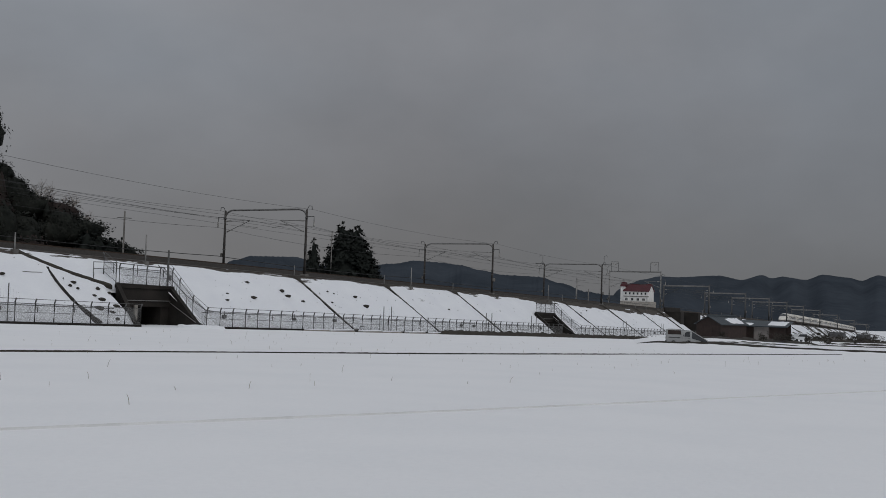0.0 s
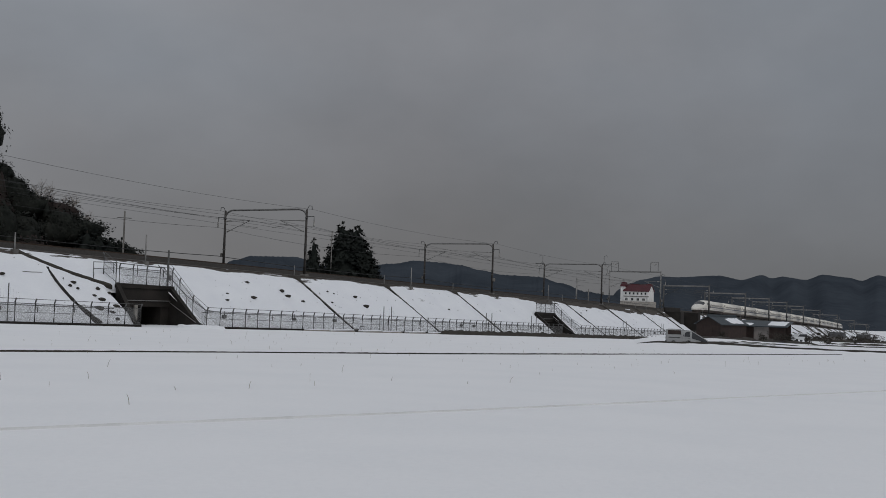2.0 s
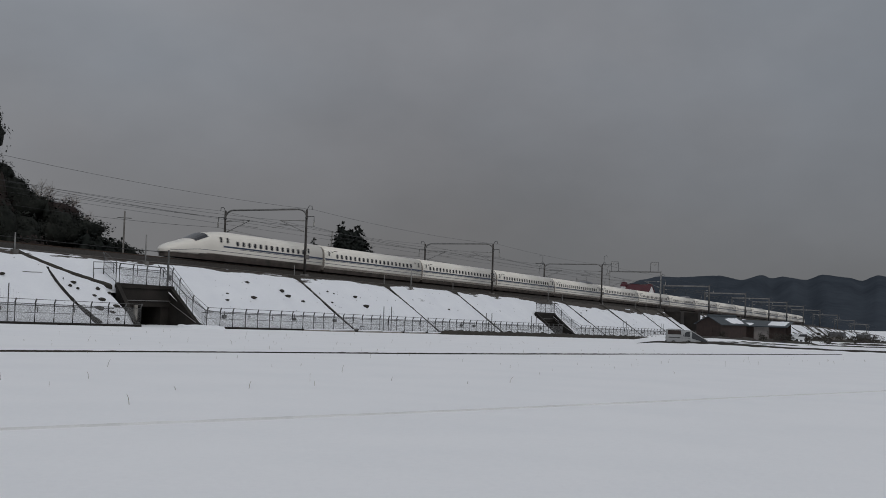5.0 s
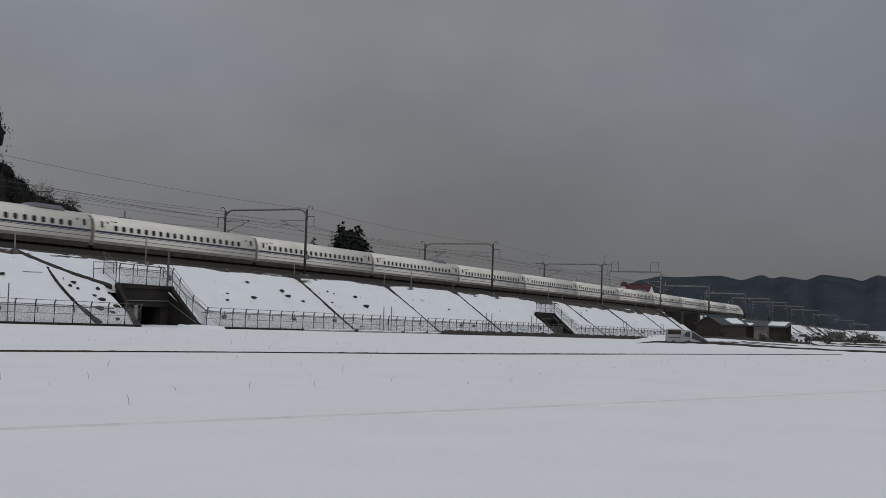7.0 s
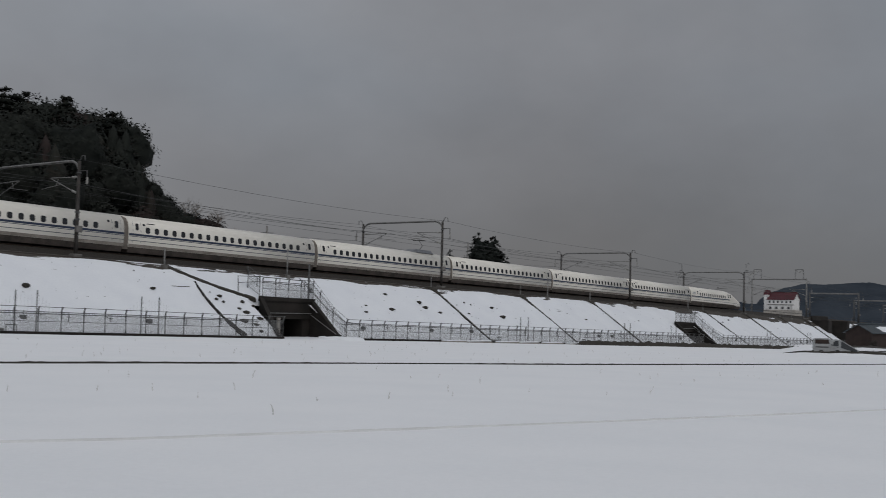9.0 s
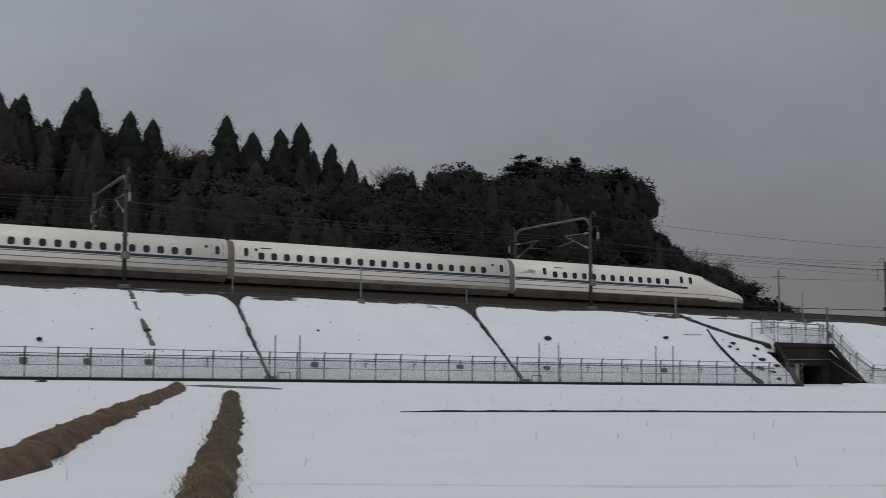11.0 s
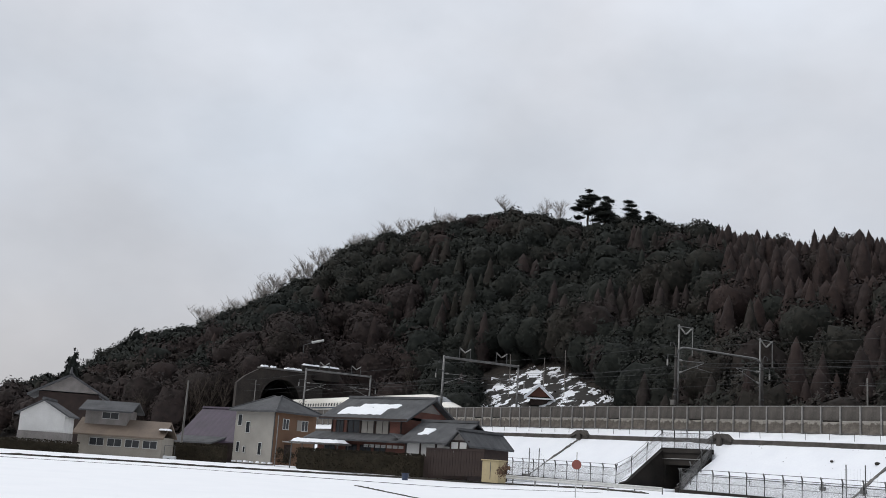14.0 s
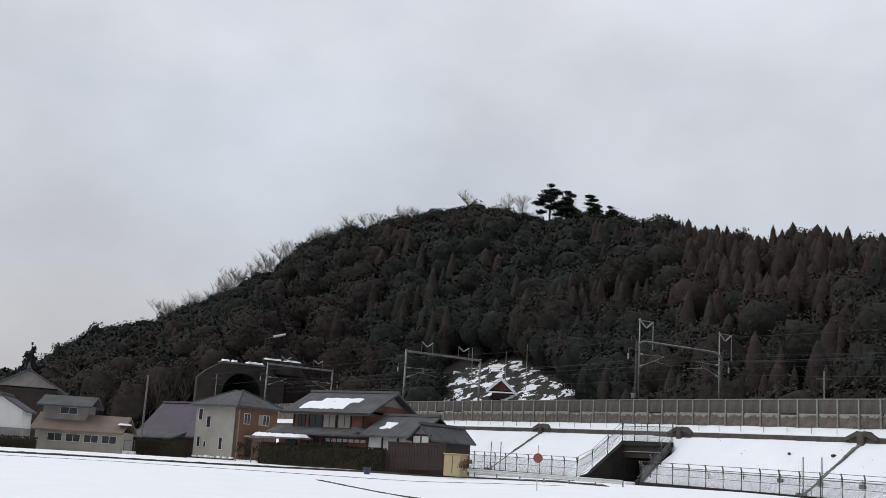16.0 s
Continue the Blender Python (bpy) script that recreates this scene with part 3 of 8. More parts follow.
def build_white_post():
    x = 74.15
    g = Geo().box(x - 0.2, x + 0.16, 73.55, 73.75, bank_z(x, -0.1), bank_z(x, 1.85), bevel=0.02)
    tagged(part("marker_post", g, PALE_CONCRETE), "white painted post at the mouth of the underpass", "post")


build_white_post()


def build_bridge():
    """Short road bridge where the bank is interrupted beyond its sixth portal."""
    t = thing("railway_bridge", "dark concrete railway bridge between two snowy banks", "bridge")
    z = bank_z(248)
    part("deck", Geo().box(242, 253.4, 78.2, 93.2, z + 5.0, z + 6.3), DARK_CONCRETE, t)
    part("parapet", Geo().box(242, 253.4, 78.0, 78.3, z + 6.2, z + 7.2, bevel=0.03), DARK_CONCRETE, t)
    part("abutment", Geo().box(241, 243.4, 74.0, 93.2, z - 1, z + 6.2), DARK_CONCRETE, t)
    part("abutment", Geo().box(251.4, 253.2, 73.0, 93.2, z - 1, z + 6.2), DARK_CONCRETE, t)
    part("wing_wall", Geo().loft([[(q, 70.0, z - 1.0), (q, 78.2, z - 1.0), (q, 78.2, z + 6.2), (q, 76.6, z + 5.9), (q, 70.0, z + 1.0)] for q in (251.6, 252.6)]), DARK_CONCRETE, t)


build_bridge()


# ---- noise barrier: posts and two rows of panels ----
def build_barrier():
    t = thing("noise_barrier", "long grimy concrete-panel noise barrier with grey posts beside the track", "barrier", kind="structure")
    bay = 2.0
    post = Geo().box(-0.075, 0.075, -0.14, 0.1, -0.1, 2.36, bevel=0.012).mesh("barrier_post", PANEL_POST)
    low = Geo().box(0.08, bay - 0.08, -0.03, 0.07, 0, 1.02, bevel=0.02).mesh("lower_panel", LOW_PANEL)
    high = Geo().box(0.08, bay - 0.08, -0.05, 0.05, 1.14, 2.28, bevel=0.02)
    high = high.mesh("upper_panel", PANEL)
    pale = Geo().box(0.12, bay - 0.12, -0.045, 0.06, 1.0, 1.13, bevel=0.015).mesh("joint_strip", PALE_CONCRETE)
    cap = Geo().box(0.0, bay, -0.09, 0.09, 2.29, 2.37).mesh("cap_rail", PANEL_POST)
    count = int((-6 + 190) / bay)
    for i in range(count + 1):
        x = BARRIER_X - bay * i
        lean = pose(x, 77.0, bank_z(x, 5.68), rng.uniform(-0.5, 0.5), 0, 0)
        part("barrier_post", post, None, t, m=lean)
        if i < count:
            m = pose(x - bay, 77.0, bank_z(x - bay, 5.68), rng.uniform(-0.4, 0.4), math.degrees(math.atan(-GRADE)), 0)
            part("lower_panel", low, None, t, m=m)
            part("upper_panel", high, None, t, m=m)
            if rng.random() < 0.85:
                part("joint_strip", pale, None, t, m=m @ pose(rng.uniform(-0.15, 0.15), 0, 0))
            part("cap_rail", cap, None, t, m=m)


# ---- security fence ----
def fence_base(x, y):
    return bank_z(x, bank_h(y) if y > Y_TOE else 0.05)


POST_MESH = Geo().tube([(0, 0, -0.15), (0, 0, 1.6), (0, -0.03, 1.7), (0, -0.13, 1.9)], 0.06, 6).mesh("fence_post", FENCE_STEEL, False)


def build_fence(paths, label, gap=1.85, height=1.5):
    t = thing("security_fence", label, "fence")
    for pts in paths:
        rails = [Geo() for _ in range(4)]
        net = Geo()
        curb = Geo()
        pts = [(*p, 0.0)[:3] for p in pts]
        for (ax, ay, al), (bx, by, bl) in zip(pts, pts[1:]):
            length = math.dist((ax, ay), (bx, by))
            n = max(1, round(length / gap))
            turn = math.degrees(math.atan2(by - ay, bx - ax))
            spots = []
            for i in range(n + 1):
                k = i / n
                x, y = ax + (bx - ax) * k, ay + (by - ay) * k
                spots.append(Vector((x, y, fence_base(x, y) + al + (bl - al) * k)))
            facing = turn if abs(turn) < 100 and bx > ax else turn + 180
            for i, s in enumerate(spots):
                part("fence_post", POST_MESH, None, t, m=pose(s.x, s.y, s.z, rng.uniform(-1, 1), rng.uniform(-1, 1), facing))
            for r, hgt, off, rad in zip(rails, (0.12, 0.85, height + 0.02, height + 0.36), (0.03, 0.03, 0.03, 0.12), (0.02, 0.016, 0.026, 0.02)):
                r.tube([(s.x, s.y - off, s.z + hgt) for s in spots], rad, 4)
            if abs(by - ay) < 1:
                a, b = spots[0], spots[-1]
                curb.loft([[(p.x, p.y - 0.12, p.z - 0.3), (p.x, p.y + 0.12, p.z - 0.3), (p.x, p.y + 0.12, p.z + 0.1), (p.x, p.y - 0.12, p.z + 0.1)] for p in spots])
            # woven wire net: two sets of slanting wires
            count = int((length + height) / 0.085)
            a, b = spots[0], spots[-1]
            for lean in (-1, 1):
                for i in range(count):
                    k0 = (i * 0.085 - (height if lean > 0 else 0.0)) / length
                    k1 = k0 + lean * height / length
                    if lean < 0:
                        k0, k1 = k0 + height / length, k1 + height / length
                    lo, hi = (0.1, height)
                    if k0 == k1:
                        continue
                    # cut the wire at the ends of the panel
                    ends = []
                    for k, z in ((k0, lo), (k1, hi)):
                        kk = min(1.0, max(0.0, k))
                        ends.append((kk, lo + (hi - lo) * (kk - k0) / (k1 - k0)))
                    if abs(ends[0][0] - ends[1][0]) < 1e-6:
                        continue
                    (ka, za), (kb, zb) = ends
                    p, q = a.lerp(b, ka), a.lerp(b, kb)
                    w = 0.0075
                    net.add([(p.x, p.y, p.z + za - w), (p.x, p.y, p.z + za + w), (q.x, q.y, q.z + zb + w), (q.x, q.y, q.z + zb - w)], [(0, 1, 2, 3)])
        for r in rails:
            part("fence_rail", r, FENCE_STEEL, t)
        tagged(part("wire_net", net, WIRE, t, "fine woven wire net"), kind="stuff")
        if curb.v:
            part("footing", curb, DARK_CONCRETE, t, "dark concrete footing")
    return t


# ---- overhead line portals ----
PORTALS_ROUND = (-84.3, -33.8, 15.9, 55.8)
PORTALS_DARK = (107.2, 157.2)
PORTALS_ARMED = (205.3,)
PORTALS_FLAT = (-175.3, -130.0)
PORTALS_FRAMED = (242.2,)
PORTALS_PLAIN = (282, 320, 350, 376, 404, 436, 476, 522, 570, 620)
P0, P1 = 79.3, 91.9


BEAM_STEEL = STEEL
# post steel darkened in its colour to stand as a silhouette against the sky
POST_STEEL = mat("weathered_post_steel", (0.07, 0.062, 0.056), (0.034, 0.031, 0.029), rough=0.7, scale=1.4, fine=16, metal=0.25, bump=0.15)


def build_portal(kind, STEEL=STEEL):
    t = thing("catenary_portal", {"armed round": "steel overhead-line portal with insulated side arms, its posts coloured dark as if backlit", "dark round": "steel overhead-line portal over two tracks, its posts coloured dark as if backlit", "round": "grey steel overhead-line portal with cantilever arms over two tracks", "flat": "grey flat-beamed overhead-line portal with insulators on top", "framed": "grey flat-beamed overhead-line portal with two insulator frames", "plain": "distant flat-beamed steel overhead-line portal"}[kind], "catenary portal", group="overhead line portals")
    up = 1.15 if kind in ("flat", "framed") else 0.0
    for y, s in ((P0, 1), (P1, -1)):
        g = Geo().tube([(0, y, 6.1), (0, y, 14.3 + up)], 0.24 if kind == "plain" else 0.17, 10, 0.2 if kind == "plain" else 0.13)
        post = part("post", g, POST_STEEL if "round" in kind else STEEL, t, "steel post coloured dark as if backlit" if "round" in kind else "", smooth_faces=True)
        part("footing", Geo().box(-0.4, 0.4, y - 0.4, y + 0.4, 5.9, 6.5, bevel=0.05), CONCRETE, post, "concrete footing")
        for zz in (9.4, 10.0, 13.3):
            part("clamp_ring", Geo().tube([(0, y, zz - 0.06), (0, y, zz + 0.06)], 0.21, 10), DARK_STEEL, post)
        g = Geo().box(-0.28, 0.28, y - 0.42, y - 0.14, 8.3, 8.85, bevel=0.04) if s > 0 else Geo().box(-0.25, 0.25, y + 0.14, y + 0.4, 8.5, 8.95, bevel=0.04)
        part("equipment_box", g, CONCRETE, post, "pale equipment box")
        # cantilever: level tube, raking strut, steady arm, insulators
        a = part("cantilever", Geo().tube([(0, y + 0.1 * s, 12.95), (0, y + 3.9 * s, 13.05)], 0.045, 6).tube([(0, y + 0.1 * s, 11.55), (0, y + 3.9 * s, 13.0)], 0.04, 6)
                 .tube([(0, y + 2.4 * s, 12.45), (0, y + 5.2 * s, 12.15)], 0.03, 6).tube([(0, y + 2.9 * s, 12.95), (0, y + 3.1 * s, 12.35)], 0.025, 5), STEEL, t)
        part("insulator", Geo().tube([(0, y + 0.35 * s, 12.97), (0, y + 0.85 * s, 12.98)], 0.10, 8), CERAMIC, a, "pale ceramic insulator")
        part("insulator", Geo().tube([(0, y + 0.35 * s, 11.66), (0, y + 0.85 * s, 11.84)], 0.10, 8), CERAMIC, a, "pale ceramic insulator")
        # feeder bracket on the outside
        b = part("feeder_bracket", Geo().tube([(0, y, 13.45), (0, y - 1.1 * s, 13.45), (0, y - 1.15 * s, 12.2)], 0.05, 6), DARK_STEEL, t)
        part("wire_hook", Geo().tube([(0, y, 14.2), (0, y - 0.35 * s, 14.75), (0, y - 0.75 * s, 14.7), (0, y - 0.8 * s, 14.3)], 0.045, 6), DARK_STEEL, t)
        part("insulator", Geo().tube([(0, y - 1.15 * s, 12.9), (0, y - 1.15 * s, 12.3)], 0.09, 8), CERAMIC, b)
        if kind == "armed round":
            c = part("side_arm", Geo().tube([(0, y, 14.35), (0, y - 2.0 * s, 14.45)], 0.06, 6).tube([(0, y - 0.4 * s, 14.4), (0, y - 0.4 * s, 15.9), (0, y - 0.9 * s, 16.2), (0, y - 1.1 * s, 15.8)], 0.04, 6), DARK_STEEL, t)
            for e in (0.35, 1.9):
                part("insulator", Geo().tube([(0, y - e * s, 14.35), (0, y - 1.15 * s, 13.75)], 0.07, 8), CERAMIC, c, "pale insulator string")
    if "round" in kind:
        pts = [(0, P0, 13.2)]
        for k in range(7):
            a = math.pi / 2 * k / 6
            pts.append((0, P0 + 1.3 - 1.3 * math.cos(a), 13.4 + 0.95 * math.sin(a)))
        for k in range(7):
            a = math.pi / 2 * (6 - k) / 6
            pts.append((0, P1 - 1.3 + 1.3 * math.cos(a), 13.4 + 0.95 * math.sin(a)))
        pts.append((0, P1, 13.2))
        part("beam", Geo().tube(pts, 0.12, 8), STEEL, t, "curved tubular beam", True)
    else:
        part("beam", Geo().box(-0.14, 0.14, P0 - 0.1, P1 + 0.1, 13.85 if kind == "plain" else 13.9 + up, 14.25 if kind == "plain" else 14.2 + up, bevel=0.03), BEAM_STEEL, t, "flat box beam")
        tall = 2.15 if kind == "framed" else 1.5
        for yc in {"flat": (P0 + 3.4, P1 - 3.0), "framed": (P0 + 1.6, P1 - 1.3)}.get(kind, ()):
            for s in (-1, 1):
                f = part("insulator_frame", Geo().tube([(0, yc + s * 0.9, 14.2 + up), (0, yc + s * 0.9, 14.2 + tall + up)], 0.06), DARK_STEEL, t)
                part("insulator", Geo().tube([(0, yc + s * 0.9, 14.1 + tall + up), (0, yc, 13.5 + tall + up)], 0.09), CERAMIC, f, "pale insulator string")
            if kind == "framed":
                part("crosspiece", Geo().tube([(0, yc - 0.9, 14.2 + tall + up), (0, yc + 0.9, 14.2 + tall + up)], 0.05), DARK_STEEL, t)
    return t


def place_portals():
    for kind, xs in (("round", PORTALS_ROUND), ("dark round", PORTALS_DARK), ("armed round", PORTALS_ARMED), ("flat", PORTALS_FLAT), ("framed", PORTALS_FRAMED), ("plain", PORTALS_PLAIN)):
        master = build_portal(kind, DARK_STEEL if kind == "plain" else STEEL)
        master.matrix_basis = pose(xs[0], 0, bank_z(xs[0]))
        for x in xs[1:]:
            copy_thing(master, pose(x, 0, bank_z(x)))
    # taller masts with insulators beside the fourth round portal
    for x, y in ((-84.3, P0 + 0.35), (-84.3, P1 - 0.35), (-33.8, P0 - 0.4), (-33.8, P1 + 0.4)):
        t = thing("feeder_mast", "slim grey steel mast carrying a feeder wire", "mast", group="feeder masts")
        z = bank_z(x)
        part("pole", Geo().tube([(x, y, z + 6.2), (x, y, z + 16.7)], 0.10, 8, 0.07), STEEL, t, smooth_faces=True)
        part("crossarm", Geo().tube([(x, y - 0.2, z + 16.5), (x, y + 2.0, z + 16.5)], 0.05).tube([(x, y + 1.9, z + 16.6), (x, y + 1.9, z + 13.6)], 0.05), STEEL, t)
        part("insulator", Geo().tube([(x, y + 0.1, z + 16.45), (x, y + 0.9, z + 15.8)], 0.08), CERAMIC, t, "pale insulator")
        part("insulator", Geo().tube([(x, y + 1.8, z + 16.45), (x, y + 1.0, z + 15.8)], 0.08), CERAMIC, t, "pale insulator")


place_portals()


def build_signal_mast():
    x, y = 228.0, 94.2
    t = thing("feeder_mast", "short grey steel mast with one side arm beyond the tracks", "mast", pose(x, y, bank_z(x)))
    part("pole", Geo().tube([(0, 0, 5.0), (0, 0, 12.4)], 0.2, 8, 0.17), STEEL, t, smooth_faces=True)
    part("crossarm", Geo().tube([(0, 0, 12.3), (2.6, -1.0, 12.3)], 0.05).tube([(0, 0, 11.0), (2.2, -0.9, 11.0)], 0.04), DARK_STEEL, t)
    part("cap", Geo().tube([(0, 0, 12.35), (0, 0, 12.65)], 0.1, 8), DARK_STEEL, t)


build_signal_mast()


def build_wires():
    xs = sorted(PORTALS_ROUND + PORTALS_DARK + PORTALS_ARMED + PORTALS_FLAT + PORTALS_FRAMED + PORTALS_PLAIN)
    xs = [-203] + xs + [900]
    t = thing("overhead_wires", "thin dark overhead wires strung between the portals", "overhead wire")

    def line(name, y, h, sag, r):
        g = Geo()
        pts = []
        for a, b in zip(xs, xs[1:]):
            for i in range(8):
                k = i / 8
                x = a + (b - a) * k
                pts.append((x, y, bank_z(x, h - sag * 4 * k * (1 - k) * ((b - a) / 50) ** 2 if b - a < 100 else h)))
        pts.append((xs[-1], y, bank_z(xs[-1], h)))
        g.tube(pts, r, 4)
        part(name, g, COPPER, t)

    for yc in (Y_NEAR, Y_FAR):
        line("contact_wire", yc, 12.1, 0.0, 0.012)
        line("messenger_wire", yc, 13.05, 0.55, 0.014)
    line("feeder_wire", P0 - 1.15, 12.2, 0.7, 0.016)
    line("feeder_wire", P1 + 1.15, 12.2, 0.7, 0.016)
    line("ground_wire", P0 - 0.8, 14.3, 0.5, 0.014)
    line("ground_wire", P1 + 0.8, 14.3, 0.5, 0.014)
    line("cable", 93.0, 8.6, 0.35, 0.04)


build_wires()


# ---- small things on the slope ----
DRAINS = (-95.0, -74.4, -54.9, -35.8, -15.8, 3.7, 23.4, 42.8, 103.6, 123.2, 142.1, 183, 203, 222, 237, 272, 290, 310, 330, 350, 372, 396, 420)


def build_drain(x, berm):
    t = thing("slope_drain", "dark concrete drain channel running down the snowy bank", "drain", group="slope drains")
    top = 75.75 if berm else 77.9
    foot = -0.6 if berm else 0.0  # how far the foot lies to the side of the head
    g = Geo()
    rings = []
    n = 64
    for i in range(n + 1):
        y = 69.5 + (top - 69.5) * i / n
        w0 = 0.12 * (1 + 0.9 * wobble(x, y, 1.9, 2) + 0.5 * wobble(x, y, 5.0, 5))
        w1 = 0.12 * (1 + 0.9 * wobble(x + 9, y, 1.9, 2) + 0.5 * wobble(x + 9, y, 5.0, 5))
        h = bank_h(y) + 0.10 + 0.10 * wobble(x, y, 1.1, 7) + 0.05 * wobble(x, y, 4.0, 7)
        xx = x + foot * (top - y) / (top - 69.5) + 0.08 * wobble(x, y, 0.7, 3)
        rings.append([(xx - w0, y, bank_z(xx, h - 0.3)), (xx + w1, y, bank_z(xx, h - 0.3)), (xx + w1 * 0.9, y, bank_z(xx, h + 0.02)), (xx - w0 * 0.9, y, bank_z(xx, h + 0.02))])
    g.loft(rings)
    if x != -74.4:  # the one beside the underpass has no channel
        part("channel", g, CONCRETE if x < -10 else DARK_CONCRETE, t)
    if x != -74.4:
        xf = x + foot
        part("catch_basin", Geo().box(xf - 0.35, xf + 0.35, 69.0, 69.5, bank_z(xf, -0.1), bank_z(xf, 0.35), bevel=0.03), CONCRETE, t)
        part("outlet_frame", Geo().tube([(xf + 0.4, 68.9, bank_z(xf, 0.0)), (xf + 0.4, 68.9, bank_z(xf, 0.6)), (xf + 1.2, 68.9, bank_z(xf, 0.6)), (xf + 1.2, 68.9, bank_z(xf, 0.0))], 0.04), FENCE_STEEL, t)
    if berm:
        g = Geo()
        rings = []
        for sx in (-1, 1):
            g.loft([[(x + sx * 1.5, y, bank_z(x, 4.6)), (x + sx * 1.5, y, bank_z(x, 4.86)), (x + sx * 0.3, y, bank_z(x, 5.4)), (x + sx * 0.3, y, bank_z(x, 5.0))] for y in (75.5, 76.4)])
        g.box(x - 0.32, x + 0.32, 75.45, 76.3, bank_z(x, 4.2), bank_z(x, 5.36), bevel=0.06)
        part("inlet_headwall", g, PANEL, t, "gabled dark concrete inlet headwall")
    else:
        pale = Geo()
        pale.loft([[(x + o, y, bank_z(x, bank_h(y) + z)) for o, z in ((-0.05, 0.0), (0.05, 0.0), (0.04, 0.19), (-0.04, 0.19))] for y in (69.6, 72.2, 74.8, 76.6)])
        part("channel_lip", pale, CONCRETE, t, "paler concrete lip")
        g = Geo()
        rings = []
        for i in range(9):
            k = i / 8
            y = 76.7 + 1.5 * k
            w = (0.18 + 1.25 * k * k) * (1 + 0.35 * wobble(x, k * 4, 1.3, 8))
            rings.append([(x - w * 1.1, y, bank_z(x, bank_h(min(y, 78)) + 0.04)), (x - w * 0.4, y - 0.05, bank_z(x, bank_h(min(y, 78)) + 0.14)), (x + w * 0.5, y - 0.05, bank_z(x, bank_h(min(y, 78)) + 0.13)), (x + w, y, bank_z(x, bank_h(min(y, 78)) + 0.03))])
        g.loft(rings, closed=False)
        part("inlet_apron", g, WET_SOIL, t, "wet dark soil fan at the inlet")
        part("marker_stake", Geo().tube([(x, 78.1, bank_z(x, 5.8)), (x, 78.1, bank_z(x, 7.35))], 0.05, 6), STEEL, t, "short grey stake")


for dx in DRAINS:
    build_drain(dx, dx < -5)


def build_slope_details():
    # slim posts along the crest
    for x in (33.4, 79.3, 129.6, 176, 228, 63.9):
        t = thing("crest_post", "slim grey steel post standing at the crest of the bank", "post", group="crest posts")
        h = 8.75 if x != 63.9 else 7.6
        part("pole", Geo().tube([(x, 77.8, bank_z(x, 5.5)), (x, 77.8, bank_z(x, h))], 0.075, 8, 0.06), STEEL, t, smooth_faces=True)
        part("base_plate", Geo().box(x - 0.25, x + 0.25, 77.55, 78.05, bank_z(x, 5.7), bank_z(x, 6.15), bevel=0.03), CONCRETE, t)
    # cable trough brackets behind the fence
    bracket = Geo().tube([(0, 0, -0.3), (0, 0, 0.55)], 0.035, 5).tube([(-0.28, 0, 0.5), (0.28, 0, 0.5)], 0.03, 5).tube([(-0.22, 0, 0.3), (0.22, 0, 0.3)], 0.025, 5).mesh("bracket", FENCE_STEEL)
    boxed = Geo().tube([(0, 0, -0.3), (0, 0, 0.7)], 0.035, 5).tube([(-0.28, 0, 0.5), (0.28, 0, 0.5)], 0.03, 5).box(-0.26, 0.2, -0.12, 0.12, 0.05, 0.36).mesh("bracket", FENCE_STEEL)
    t = thing("cable_rack", "low steel cable rack running along the foot of the bank", "cable rack")
    x = -66.0
    while x < 240:
        if not (68 < x < 80 or 159 < x < 171):
            part("bracket", boxed if rng.random() < 0.35 else bracket, None, t, m=pose(x, 70.6, bank_z(x, bank_h(70.6)), 0, rng.uniform(-3, 3), rng.uniform(-8, 8)))
        x += 3.72
    for a, b in ((-70, 68.5), (79.5, 160.5), (171, 240)):
        part("cable", Geo().tube([(a, 70.55, bank_z(a, bank_h(70.6) + 0.5)), (b, 70.55, bank_z(b, bank_h(70.6) + 0.5))], 0.035, 5), FENCE_STEEL, t)
    # gate frames: pairs of tall poles with slack netting between them
    for x in (24.6, 45.0, 61.8 - 6, 110.5, 137.0, 6.0 - 3, -54.6, -33.6, -13.4, -94.5, 152.0, 192.0, 214.0):
        t = thing("net_frame", "pair of tall thin steel poles holding slack netting", "net frame", group="net frames")
        for d in (-0.85, 0.85):
            part("pole", Geo().tube([(x + d, 69.4, bank_z(x, -0.1)), (x + d, 69.4, bank_z(x, 3.05))], 0.045, 6), FENCE_STEEL, t)
        net = Geo()
        for i in range(22):
            k = i / 21
            xx = x - 3.0 + 6.0 * k
            hh = 2.75 * (1 - smooth(abs(xx - x), 0.85, 3.0)) + 1.4 * smooth(abs(xx - x), 0.85, 3.0)
            net.add([(xx - 0.004, 69.4, bank_z(x, 0.2)), (xx + 0.004, 69.4, bank_z(x, 0.2)), (xx + 0.004, 69.4, bank_z(x, hh)), (xx - 0.004, 69.4, bank_z(x, hh))], [(0, 1, 2, 3)])
        tagged(part("slack_net", net, WIRE, t), kind="stuff")
    # a shorter drain that ends half way down
    d = thing("slope_drain", "short dark broken drain ending half way down the bank", "drain", group="slope drains")
    g = Geo()
    rings = []
    for i in range(22):
        k = i / 21
        x, y = 16.0 + 0.45 * k, 77.8 - 5.4 * k
        w = 0.15 * (1 + 1.3 * wobble(x, y * 1.6, 1.7, 12))
        h = bank_h(y) + 0.09 + 0.16 * wobble(x, y, 1.4, 8)
        rings.append([(x - w, y, bank_z(x, h - 0.3)), (x + w, y, bank_z(x, h - 0.3)), (x + w, y, bank_z(x, h)), (x - w, y, bank_z(x, h))])
    g.loft(rings)
    part("channel", g, CONCRETE, d)
    # fine litter on the snow of the slope
    r = random.Random(17)
    g = Geo()
    for _ in range(520):
        x, y = r.uniform(-70, 240), r.uniform(69.6, 77.6)
